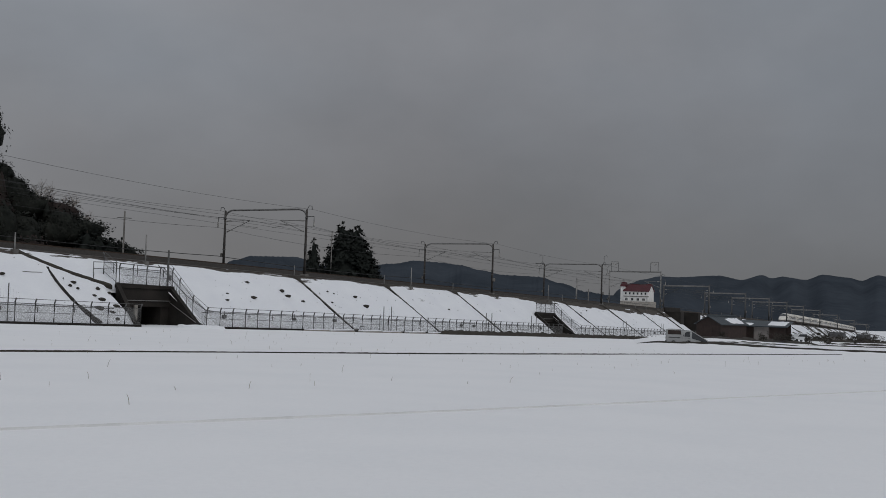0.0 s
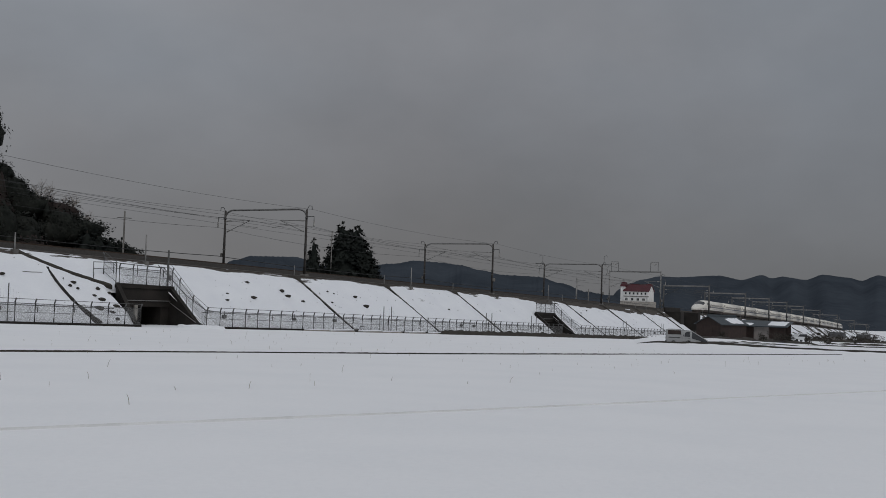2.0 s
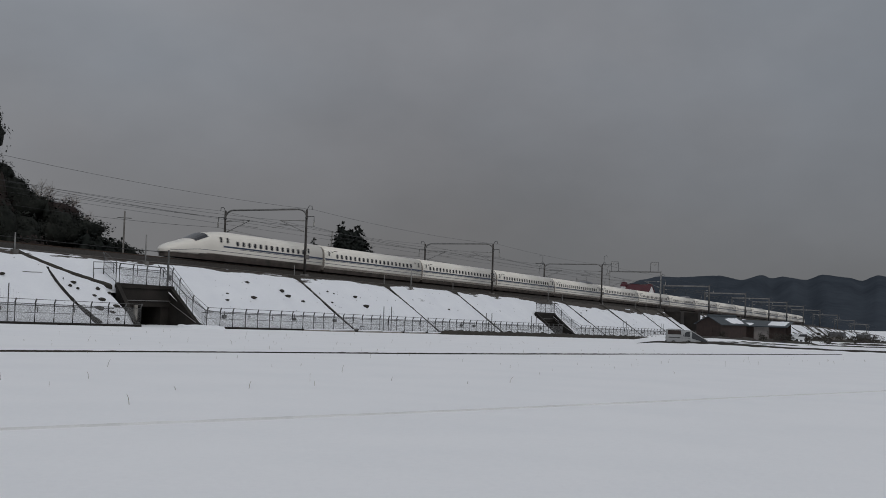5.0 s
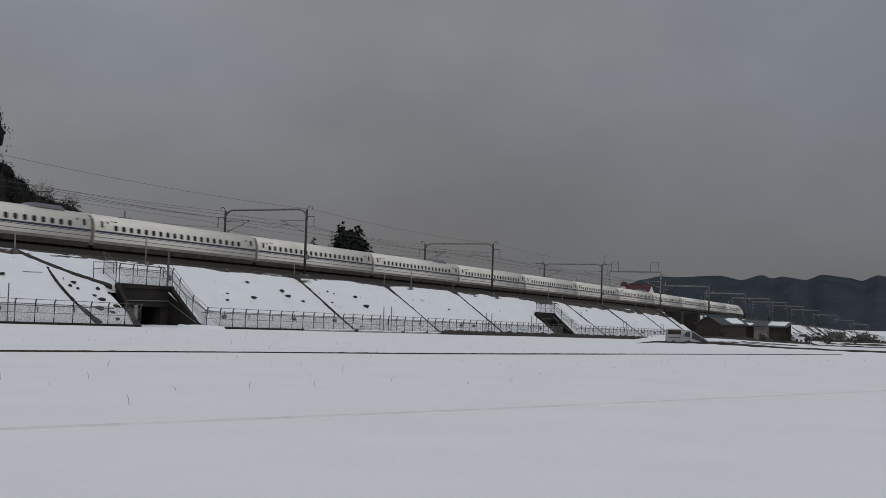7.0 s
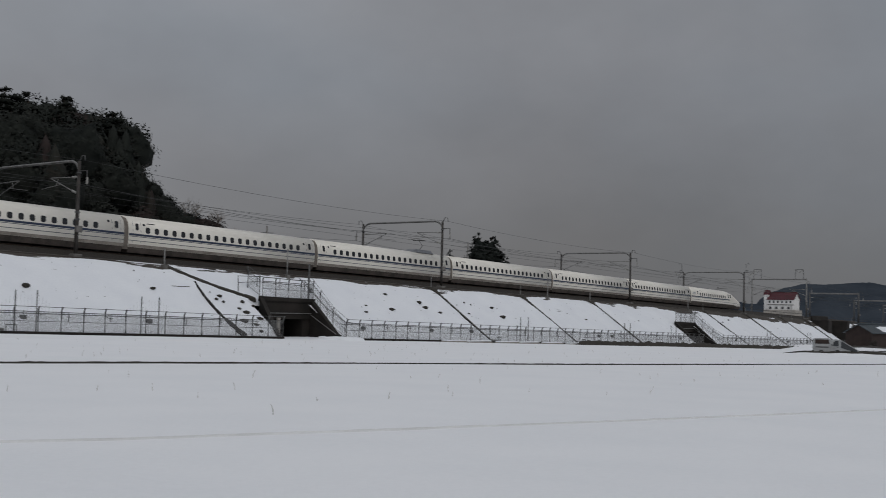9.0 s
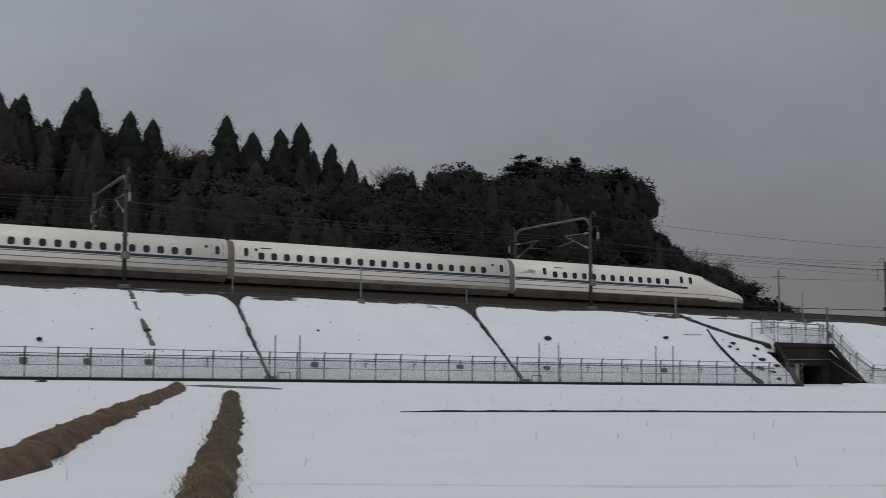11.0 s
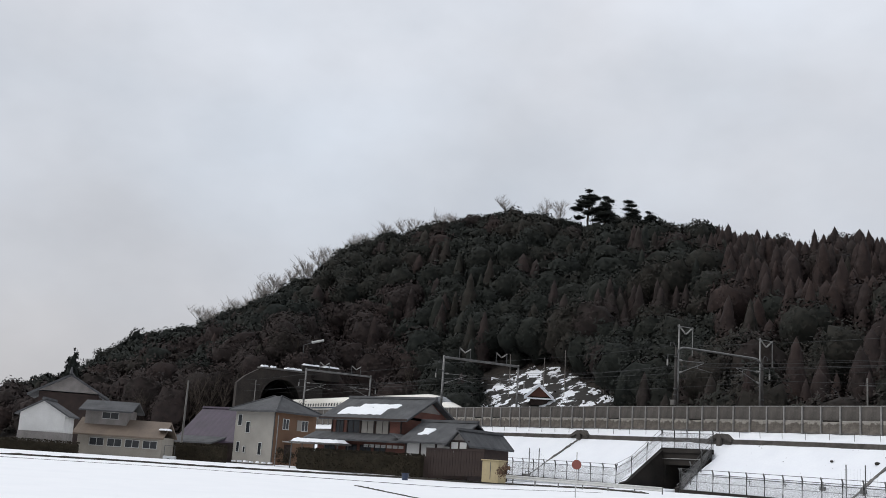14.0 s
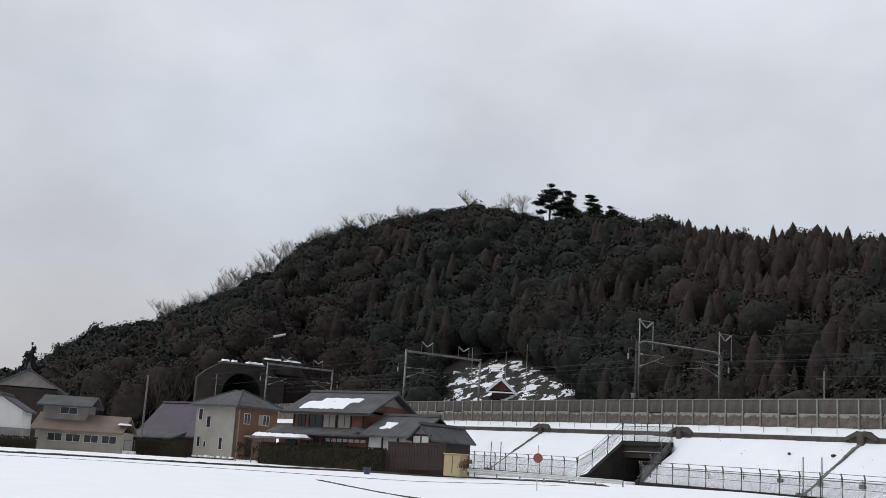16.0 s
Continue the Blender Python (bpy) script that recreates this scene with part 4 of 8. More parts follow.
        if x < -5:
            y = min(y, 75.5)
        if 68 < x < 81 or 160 < x < 171:
            continue
        s = r.uniform(0.02, 0.07) * (2.0 if r.random() < 0.08 else 1.0)
        c = Vector((x, y, bank_z(x, bank_h(y) + 0.06 + 0.16 * wobble(x, y, 0.23, 1) + 0.07 * wobble(x, y, 0.8, 4))))
        g.add([c + Vector((r.uniform(-2.2, 2.2) * s, -0.6 * s, 0)), c + Vector((s, 0.3 * s, 0)), c + Vector((-0.4 * s, s, 0)), c + Vector((0, 0, s * 0.9))], [(0, 1, 3), (1, 2, 3), (2, 0, 3)])
    tagged(part("slope_litter", g, WET_SOIL), "fine dark twigs and grit on the snowy bank", "litter", "", "stuff")
    # dark stones and tufts poking out of the snow
    stone = []
    for s in range(4):
        g = Geo()
        r = random.Random(s)
        rings = []
        for j in range(5):
            a = math.pi * (0.08 + 0.84 * j / 4)
            rings.append([(math.sin(a) * math.cos(b) * r.uniform(0.7, 1.25), 0.7 * math.sin(a) * math.sin(b) * r.uniform(0.7, 1.2), 0.55 * math.cos(a)) for b in (i * math.pi / 4 for i in range(8))])
        g.loft(rings)
        stone.append(g.mesh("stone", WET_SOIL))
    spots = [(16.4, 73.8, 0.32), (28.6, 74.3, 0.18), (48.0, 74.2, 0.5), (9.5, 72.7, 0.3), (-3.2, 73.4, 0.42), (-1.2, 73.7, 0.3), (-0.7, 74.2, 0.3), (-56.2, 74.0, 0.3), (-60.5, 74.0, 0.25),
             (97.6, 75.2, 0.42), (97.7, 74.4, 0.42), (91.0, 73.8, 0.4), (112.0, 73.5, 0.5), (112.0, 75.1, 0.33), (92.8, 76.2, 0.3), (86.2, 73.2, 0.25), (107.0, 75.7, 0.25), (107.9, 75.4, 0.22), (105.3, 73.8, 0.25), (99.6, 73.7, 0.3), (87.3, 74.2, 0.18), (69.5, 73.7, 0.4), (68.3, 72.8, 0.25), (68.7, 72.3, 0.45), (69.7, 71.6, 0.35), (68.5, 70.8, 0.3), (68.4, 70.0, 0.35), (66.6, 73.9, 0.3), (67.4, 71.2, 0.5), (70.4, 73.2, 0.3)]
    r = random.Random(3)
    for x in (134, 150, 186, 190, 66.5, 68, 60.3):
        spots.append((x + r.uniform(-1, 1), r.uniform(71.4, 76), r.uniform(0.16, 0.34)))
    for x, y, s in spots:
        ob = part("stone", stone[int(x * 7) % 4], None, None, m=pose(x, y, bank_z(x, bank_h(y) + 0.05), 0, 0, r.uniform(0, 360)) @ Matrix.Diagonal((s * 0.95, s * 0.8, s * 0.8, 1)))
        tagged(ob, "dark wet stone poking out of the snowy bank", "stone", "stones on the bank")


build_slope_details()
build_fence([[(69.6, Y_FENCE), (-71.8, Y_FENCE)]], "grey steel mesh security fence along the foot of the bank")
build_fence([[(72.2, 73.9, 0.42), (79.0, 73.9, 0.42)], [(79.0, 74.6, 0.6), (77.9, Y_FENCE), (161.0, Y_FENCE)], [(72.1, 74.2, 0.3), (72.1, 75.8, 0.1)]], "grey steel mesh fence climbing beside the underpass")
build_fence([[(162.6, 73.9, 0.42), (170.0, 73.9, 0.42)], [(170.0, 74.4, 0.5), (168.8, Y_FENCE), (241.5, Y_FENCE)]], "grey mesh fence round the farther underpass and bank")
build_fence([[(-73.6, 74.0, 0.42), (-80.3, 74.0, 0.42)], [(-80.3, 74.0, 0.4), (-80.4, Y_FENCE), (-110.0, Y_FENCE)]], "grey steel mesh fence above the underpass and down its wing wall")
build_fence([[(-73.2, 73.4, 0.2), (-72.0, Y_FENCE)]], "short grey handrail fence on the wing wall", 1.85, 1.0)


def build_gutter_slabs():
    """Snow-topped concrete gutter slabs before the fence."""
    r = random.Random(31)
    x = 92.0
    while x < 128:
        n = r.uniform(3.5, 6.5)
        t = thing("gutter_slab", "long pale concrete gutter slab with snow on it", "slab", group="gutter slabs")
        z = bank_z(x + n / 2)
        part("slab", Geo().box(x, x + n, 67.1, 67.9, z - 0.3, z + 0.12, bevel=0.03), PALE_CONCRETE, t)
        part("snow_top", Geo().box(x + 0.05, x + n - 0.1, 67.14, 67.88, z + 0.12, z + 0.24, bevel=0.05), SNOW_CAP, t, "snow lying on the slab")
        x += n + (0.15 if r.random() < 0.6 else 1.6)


build_gutter_slabs()


def build_slope_rails():
    """Pipe handrails on the slope beside the eastern underpass."""
    t = thing("pipe_handrail", "bent grey pipe handrail on the slope above the underpass", "handrail")
    z = lambda x, y, h: (x, y, bank_z(x, bank_h(y) + h))
    part("rail", Geo().tube([z(70.4, 75.2, -0.1), z(70.7, 75.6, 1.15), z(73.5, 76.0, 1.0), z(76.5, 76.0, 0.95), z(80.0, 76.0, 0.9), z(80.2, 75.0, 0.6)], 0.04), FENCE_STEEL, t)
    part("rail", Geo().tube([z(70.6, 75.5, 0.6), z(73.5, 76.0, 0.5), z(76.5, 76.0, 0.45), z(80.0, 76.0, 0.4)], 0.03), FENCE_STEEL, t)
    for x, y in ((73.5, 76.0), (76.5, 76.0), (80.0, 76.0)):
        part("upright", Geo().tube([z(x, y, -0.2), z(x, y, 1.0)], 0.035), FENCE_STEEL, t)
    t = thing("pipe_handrail", "grey pipe handrail running down the bank beside the fence", "handrail")
    part("rail", Geo().tube([z(79.4, 76.2, 1.0), z(79.0, 72.0, 1.0), z(79.6, 70.2, 1.0), z(81.5, 70.0, 1.0)], 0.035), FENCE_STEEL, t)
    for x, y in ((79.3, 75.4), (79.1, 73.4), (79.0, 72.0), (79.6, 70.2)):
        part("upright", Geo().tube([z(x, y, -0.2), z(x, y, 1.0)], 0.03), FENCE_STEEL, t)
    p = thing("corner_post", "dark steel corner post with fittings above the underpass", "post")
    part("pole", Geo().tube([z(79.3, 74.8, -0.3), z(79.3, 74.8, 3.4)], 0.09, 8), FENCE_STEEL, p)
    part("fitting", Geo().box(79.1, 79.5, 74.5, 74.75, bank_z(79.3, bank_h(74.8) + 0.5), bank_z(79.3, bank_h(74.8) + 1.0), bevel=0.03), DARK_STEEL, p)
    # oblique channel that leads the slope water past the underpass
    d = thing("oblique_drain", "dark channel crossing the snowy bank at a slant", "drain")
    g = Geo()
    rings = []
    for i in range(22):
        k = i / 21
        x, y = 64.2 + 7.4 * k, 78.0 - 3.8 * k ** 0.7
        w = (0.10 + 0.16 * (1 - k) ** 2) * (1 + 0.9 * wobble(x, y, 1.7, 4))
        rings.append([z(x, y - w, -0.2), z(x, y - w, 0.13), z(x, y + w, 0.15), z(x, y + w, -0.2)])
    g.loft(rings)
    part("channel", g, WET_SOIL, d)
    d = thing("slope_drain", "dark concrete drain running down the bank beside the underpass", "drain", group="slope drains")
    g = Geo()
    rings = []
    for i in range(20):
        k = i / 19
        x, y = 65.9 - 2.2 * k * (1 - k), 76.0 - 6.5 * k
        w = (0.12 + 0.2 * smooth(k, 0.66, 0.8)) * (1 + 0.8 * wobble(x, y * 2, 1.3, 9)) * min(1.0, 0.1 + abs(k - 0.68) * 14)
        rings.append([z(x - w, y, -0.2), z(x + w, y, -0.2), z(x + w, y, 0.14), z(x - w, y, 0.13)])
    g.loft(rings)
    part("channel", g, DARK_CONCRETE, d)


build_slope_rails()


def curve_line():
    """Lays all that stands on or beside the line round its eastern curve."""
    kinds = ("bank_slope", "trackbed", "bank_back", "ballast_bed", "rail", "underpass", "catenary_portal", "feeder_mast", "overhead_wires", "slope_drain", "crest_post", "cable_rack", "net_frame", "stone", "slope_litter", "security_fence", "gutter_slab", "railway_bridge")

    def moved(p):
        x = lay(p[0])
        return x, p[1] + bend(x), p[2] + bank_z(x) - bank_z(p[0])

    done = set()

    def shift(ob):
        place = ob.matrix_basis.translation
        if place.length > 1e-6:  # carries its own place
            if place.x > 100:
                m = ob.matrix_basis.copy()
                m.translation = moved(place)
                ob.matrix_basis = m
            return
        if ob.type == "MESH" and ob.data.name not in done:
            done.add(ob.data.name)
            co = np.empty(len(ob.data.vertices) * 3)
            ob.data.vertices.foreach_get("co", co)
            co = co.reshape(-1, 3)
            if co[:, 0].max() > 100:
                for i in np.nonzero(co[:, 0] > 100)[0]:
                    co[i] = moved(co[i])
                ob.data.vertices.foreach_set("co", co.ravel())
                ob.data.update()
        for child in ob.children:
            shift(child)

    for ob in [o for o in scene.objects if o.parent is None and o.name.split(".")[0].startswith(kinds)]:
        shift(ob)


curve_line()


# ---- train: sixteen white cars, keyed along the near track ----
HALF = [(0.0, 0.62), (1.58, 0.62), (1.65, 0.95), (1.68, 1.4), (1.67, 2.0), (1.61, 2.55), (1.45, 3.0), (1.08, 3.34), (0.55, 3.5), (0.0, 3.54)]
CAR, END = 25.0, 27.35


def section(x, width=1.0, top=3.54, low=0.62):
    pts = []
    for y, z in HALF:
        pts.append((x, -y * width, low + (z - 0.62) * (top - low) / 2.92))
    for y, z in HALF[-2:0:-1]:
        pts.append((x, y * width, low + (z - 0.62) * (top - low) / 2.92))
    return pts


def side_y(z):
    for (y0, z0), (y1, z1) in zip(HALF[1:], HALF[2:]):
        if z0 <= z <= z1:
            return y0 + (y1 - y0) * (z - z0) / (z1 - z0)
    return 1.6


NOSE = [(0, 1.0, 3.54), (9.8, 1.0, 3.54), (11.0, 0.99, 3.42), (11.7, 0.985, 3.30), (13.0, 0.975, 3.16), (13.8, 0.965, 2.86), (14.6, 0.95, 2.52), (15.7, 0.92, 2.15), (16.9, 0.85, 1.84), (17.8, 0.72, 1.56), (18.4, 0.54, 1.28), (18.75, 0.32, 1.05), (18.85, 0.14, 0.9)]


def stripe_geo(x0, x1, z0, z1, taper=0.0):
    g = Geo()
    for s in (-1, 1):
        rings = []
        for x in (x0, x1):
            rings.append([(x, s * (side_y(z0) - 0.02), z0), (x, s * (side_y(z0) + 0.006), z0), (x, s * (side_y(z1) + 0.006), z1), (x, s * (side_y(z1) - 0.02), z1)])
        g.loft(rings)
    return g


def window_mesh(w, h, z, name, proud=0.008):
    """A rounded window pane, lying on the near side of the body."""
    pts = []
    c = min(w, h) * 0.22
    for px_, pz in ((-w / 2 + c, -h / 2), (w / 2 - c, -h / 2), (w / 2, -h / 2 + c), (w / 2, h / 2 - c), (w / 2 - c, h / 2), (-w / 2 + c, h / 2), (-w / 2, h / 2 - c), (-w / 2, -h / 2 + c)):
        pts.append((px_, z + pz))
    g = Geo()
    g.loft([[(x, -side_y(zz) + 0.03, zz) for x, zz in pts], [(x, -side_y(zz) - proud, zz) for x, zz in pts]])
    return g.mesh(name, TRAIN_GLASS)


def nose_line(x0, x1, z, thick):
    """A painted line along the side that follows the narrowing nose."""
    stations = [(0.0, 1.0, 3.54)] + [(8.5 + a, w, t) for a, w, t in NOSE[1:]]

    def width(x, zz):
        for (a, wa, ta), (b, wb, tb) in zip(stations, stations[1:]):
            if a <= x <= b:
                k = (x - a) / (b - a)
                w, t = wa + (wb - wa) * k, ta + (tb - ta) * k
                return w * side_y(min(3.5, 0.62 + (zz - 0.62) * 2.92 / (t - 0.62)))
        return 0.3

    xs = [x0] + [a for a, _, _ in stations if x0 < a < x1 and a > 9] + [x1]
    g = Geo()
    for s in (-1, 1):
        rings = []
        for x in xs:
            dip = 0.34 * smooth(x, 22.5, 27.2)
            lo, hi = z - thick / 2 - dip, z + thick / 2 - dip
            rings.append([(x, s * (width(x, lo) - 0.03), lo), (x, s * (width(x, lo) + 0.008), lo), (x, s * (width(x, hi) + 0.008), hi), (x, s * (width(x, hi) - 0.03), hi)])
        g.loft(rings)
    return g


WINDOW = window_mesh(0.50, 0.55, 2.26, "window")
NOTICE = window_mesh(0.26, 0.2, 2.74, "notice_window", 0.01)
DOOR_PANE = window_mesh(0.34, 0.62, 2.5, "door_window", 0.04)


def far_windows(xs):
    g = Geo()
    for x in xs:
        z0, z1 = 1.98, 2.58
        g.add([(x - 0.25, side_y(z0) + 0.008, z0), (x + 0.25, side_y(z0) + 0.008, z0), (x + 0.25, side_y(z1) + 0.008, z1), (x - 0.25, side_y(z1) + 0.008, z1)], [(3, 2, 1, 0)])
    return g.mesh("far_side_windows", TRAIN_GLASS)


def door_geo(x):
    g = Geo()
    for s in (-1, 1):
        for a, b in ((x - 0.47, x - 0.44), (x + 0.44, x + 0.47)):
            g.loft([[(a, s * (side_y(z) + 0.004), z), (b, s * (side_y(z) + 0.004), z), (b, s * (side_y(z) - 0.01), z), (a, s * (side_y(z) - 0.01), z)] for z in (1.05, 1.6, 2.1, 2.6, 2.95)])
    return g


def bogie_geo():
    g = Geo()
    g.box(-1.7, 1.7, -1.25, 1.25, 0.3, 0.62, bevel=0.05)
    for x in (-1.25, 1.25):
        for y in (-0.75, 0.75):
            g.tube([(x, y - 0.07, 0.43), (x, y + 0.07, 0.43)], 0.43, 14)
    return g


EMBLEM = mat("emblem_grey_blue", (0.28, 0.34, 0.38), (0.22, 0.27, 0.3), rough=0.4, bump=0)


CARS, GANGWAYS = [], []


def build_train():
    train = thing("express_train", "long white high-speed train with blue stripes below small square windows", "train")
    middle = Geo().loft([section(0.28), section(24.72)]).mesh("car", TRAIN_WHITE, False)
    skirt = Geo().loft([[(x, -1.60, 0.62), (x, -1.42, 0.12), (x, 1.42, 0.12), (x, 1.60, 0.62)] for x in (0.35, 24.65)]).mesh("skirt", TRAIN_DIRT_SHADE)
    hem = stripe_geo(0.3, 24.7, 0.64, 0.9).mesh("skirt_hem", TRAIN_HEM)
    blue = stripe_geo(0.28, 24.72, 1.68, 1.87).mesh("blue_stripe", TRAIN_BLUE)
    thin = stripe_geo(0.28, 24.72, 1.58, 1.63).mesh("thin_stripe", TRAIN_BLUE)
    # grey line painted for the shading where the side curves under
    shade_line = stripe_geo(0.28, 24.72, 1.20, 1.26).mesh("side_seam", TRAIN_GREY)
    bellow = Geo().loft([[(x, y * 0.95, 0.4 + (z - 0.62) * 1.05) for x, y, z in section(xx)] for xx in (-0.3, 0.3)]).mesh("gangway_bellows", BELLOWS)
    doors = (1.15, 23.9)
    door = [door_geo(x).mesh("door_outline", TRAIN_GREY) for x in doors]
    panes = [2.36 + 1.04 * i for i in range(20)]
    short_panes = [2.98 + 1.04 * i for i in range(19)]
    farw = far_windows(panes + list(doors))
    bogie = bogie_geo().mesh("bogie", UNDERFRAME)
    badge = Geo()
    for k in range(5):
        z = 2.24 + 0.07 * k
        badge.box(2.0 + 0.22 * k, 3.55 - 0.1 * (k % 2), -side_y(z) - 0.012, -side_y(z) + 0.06, z, z + 0.035)
    badge = badge.mesh("side_emblem", EMBLEM)
    slit = Geo().box(4.6, 5.5, -side_y(2.86) - 0.006, -side_y(2.86) + 0.05, 2.8, 2.92).mesh("destination_panel", TRAIN_GLASS)
    end_body = Geo().loft([section(0.28)] + [section(8.5 + x, w, t) for x, w, t in NOSE]).mesh("car", TRAIN_WHITE, False)
    end_skirt = Geo().loft([[(x, -1.645 * w, h), (x, -1.60 * w, 0.62), (x, -1.42 * w, 0.15), (x, 1.42 * w, 0.15), (x, 1.60 * w, 0.62), (x, 1.645 * w, h)] for x, w, h in ((0.35, 1, 0.86), (20.5, 1, 0.84), (22.5, 0.96, 0.78), (24.7, 0.88, 0.72), (26.2, 0.72, 0.7), (26.9, 0.5, 0.68), (27.2, 0.3, 0.66))]).mesh("skirt", TRAIN_DIRT_SHADE)
    shield = Geo()
    rings = []
    for x, w, t in ((21.6, 0.975, 3.13), (22.3, 0.965, 2.85), (23.0, 0.95, 2.56), (23.6, 0.935, 2.35)):
        up = section(x, w, t)[6:13]
        rings.append([(p[0], p[1] * 1.01, p[2] + 0.025) for p in up])
    shield.loft(rings, closed=False)
    shield = shield.mesh("windscreen", TRAIN_GLASS)
    lamp_mat = mat("headlamp_glow", (0.9, 0.88, 0.8), bump=0)
    lb = lamp_mat.node_tree.nodes["Principled BSDF"]
    lb.inputs["Emission Color"].default_value, lb.inputs["Emission Strength"].default_value = (1.0, 0.95, 0.85, 1), 6.0
    # cars in order from the tail (x = 0) to the head
    for i in range(16):
        last, first = i == 15, i == 0
        if first or last:
            # built with the coupling end at x = 0 and the nose at x = 27.35
            m = pose(-END, 0, 0) if first else pose(-END - 14 * CAR, 0, 0, 0, 0, 180)
            body = part("car", end_body, None, train, m=m, label="end car with a long flat nose")
            part("skirt", end_skirt, None, body)
            part("windscreen", shield, None, body, "dark wrap-round windscreen")
            part("blue_stripe", stripe_geo(0.28, 19.3, 1.68, 1.87), TRAIN_BLUE, body)
            part("thin_stripe", stripe_geo(0.28, 16.5, 1.58, 1.63), TRAIN_BLUE, body)
            part("side_seam", nose_line(0.28, 26.9, 1.22, 0.055), TRAIN_GREY, body)
            part("skirt_hem", nose_line(0.3, 22.0, 0.77, 0.26), TRAIN_HEM, body)
            for x in (4.0, 18.5):
                part("bogie", bogie, None, body, m=pose(x, 0, 0))
            spots, ends = [4.4 + 1.04 * k for k in range(13)], (3.3, 18.6, 19.7)
            turn = pose(0, 0, 0) if first else pose(0, 0, 0, 0, 0, 180)
            for x in spots:
                part("window", WINDOW, None, body, m=turn @ pose(x if first else -x, 0, 0))
            for x in ends:
                part("door_window", DOOR_PANE, None, body, m=turn @ pose(x if first else -x, 0, 0))
            if first:
                part("side_emblem", badge, None, body, m=pose(-1.2, 0, 0))
                part("destination_panel", slit, None, body, m=pose(-0.2, 0, 0))
            else:
                for s in (-1, 1):
                    part("headlamp", Geo().tube([(25.0, s * 0.75, 1.62), (25.35, s * 0.75, 1.52)], 0.17, 10), lamp_mat, body, "lit headlamp")
            part("far_side_windows", far_windows(spots if first else [-x for x in spots]), None, body, m=turn)
        else:
            body = part("car", middle, None, train, m=pose(-END - i * CAR, 0, 0))
            part("skirt", skirt, None, body)
            part("skirt_hem", hem, None, body)
            part("blue_stripe", blue, None, body)
            part("thin_stripe", thin, None, body)
            part("side_seam", shade_line, None, body)
            for x in (3.75, 21.25):
                part("bogie", bogie, None, body, m=pose(x, 0, 0))
            for d, x in zip(door, doors):
                part("door_outline", d, None, body)
                part("door_window", DOOR_PANE, None, body, m=pose(x, 0, 0))
            for x in panes if i % 2 else short_panes:
                part("window", WINDOW, None, body, m=pose(x, 0, 0))
            for x in (1.95, 23.05):
                part("notice_window", NOTICE, None, body, m=pose(x, 0, 0))
            part("far_side_windows", farw, None, body)
            part("destination_panel", slit, None, body, m=pose(-2.3, 0, 0))
            if i in (4, 8, 11):
                g = Geo()
                g.loft([[(x, -1.1 * w, 3.42), (x, -0.75 * w, 3.42 + hh), (x, 0.75 * w, 3.42 + hh), (x, 1.1 * w, 3.42)] for x, w, hh in ((17.6, 0.5, 0.06), (18.8, 1, 0.42), (21.6, 1, 0.42), (22.8, 0.5, 0.06))])
                part("pantograph_cover", g, TRAIN_GREY, body, "grey pantograph fairing")
                part("pantograph", Geo().tube([(20, 0, 3.6), (20.9, 0, 4.4), (20.2, 0, 5.02)], 0.04).tube([(20.2, -0.9, 5.03), (20.2, 0.9, 5.03)], 0.04), UNDERFRAME, body)
        CARS.append(body)
        if not last:
            GANGWAYS.append(part("gangway_bellows", bellow, None, train, m=pose(-END - i * CAR, 0, 0)))
    return train


TRAIN = build_train()


# ---- trees ----
def tri_mesh(name, verts, tris, material, normals=None, tint=None):
    me = bpy.data.meshes.new(name)
    me.vertices.add(len(verts))
    me.vertices.foreach_set("co", np.asarray(verts, dtype=np.float32).ravel())
    me.loops.add(len(tris) * 3)
    me.loops.foreach_set("vertex_index", np.asarray(tris, dtype=np.int32).ravel())
    me.polygons.add(len(tris))
    me.polygons.foreach_set("loop_start", np.arange(0, len(tris) * 3, 3, dtype=np.int32))
    me.materials.append(material)
    me.update(calc_edges=True)
    if tint is not None:
        tone = me.attributes.new("tint", "FLOAT", "POINT")
        tone.data.foreach_set("value", np.broadcast_to(np.asarray(tint, dtype=np.float32), (len(verts),)).copy())
    if normals is None:
        me.validate()
    else:  # leaves are lit as the crown's surface lies
        soft = me.attributes.new("custom_normal", "FLOAT_VECTOR", "POINT")
        soft.data.foreach_set("vector", np.asarray(normals, dtype=np.float32).ravel())
    return me


def leaf_cloud(centres, sizes, r, droop=0.0, out=None, jitter=0.38):
    """Small triangles, one at each centre, turned at random."""
    n = len(centres)
    c, s = np.asarray(centres), np.asarray(sizes)[:, None]
    a = r.normal(size=(n, 3))
    if out is not None:  # lie roughly along the surface of the clump
        nrm = np.asarray(out) + jitter * r.normal(size=(n, 3))
        nrm /= np.linalg.norm(nrm, axis=1)[:, None]
        a -= (a * nrm).sum(1)[:, None] * nrm
    a /= np.linalg.norm(a, axis=1)[:, None]
    b = r.normal(size=(n, 3)) if out is None else np.cross(nrm, a)
    b -= (b * a).sum(1)[:, None] * a
    b /= np.linalg.norm(b, axis=1)[:, None]
    down = np.array([0, 0, -droop])
    v = np.stack([c + a * s + down * s, c - 0.6 * a * s + 0.7 * b * s, c - 0.5 * a * s - 0.7 * b * s], 1).reshape(-1, 3)
    return v, np.arange(n * 3).reshape(-1, 3)


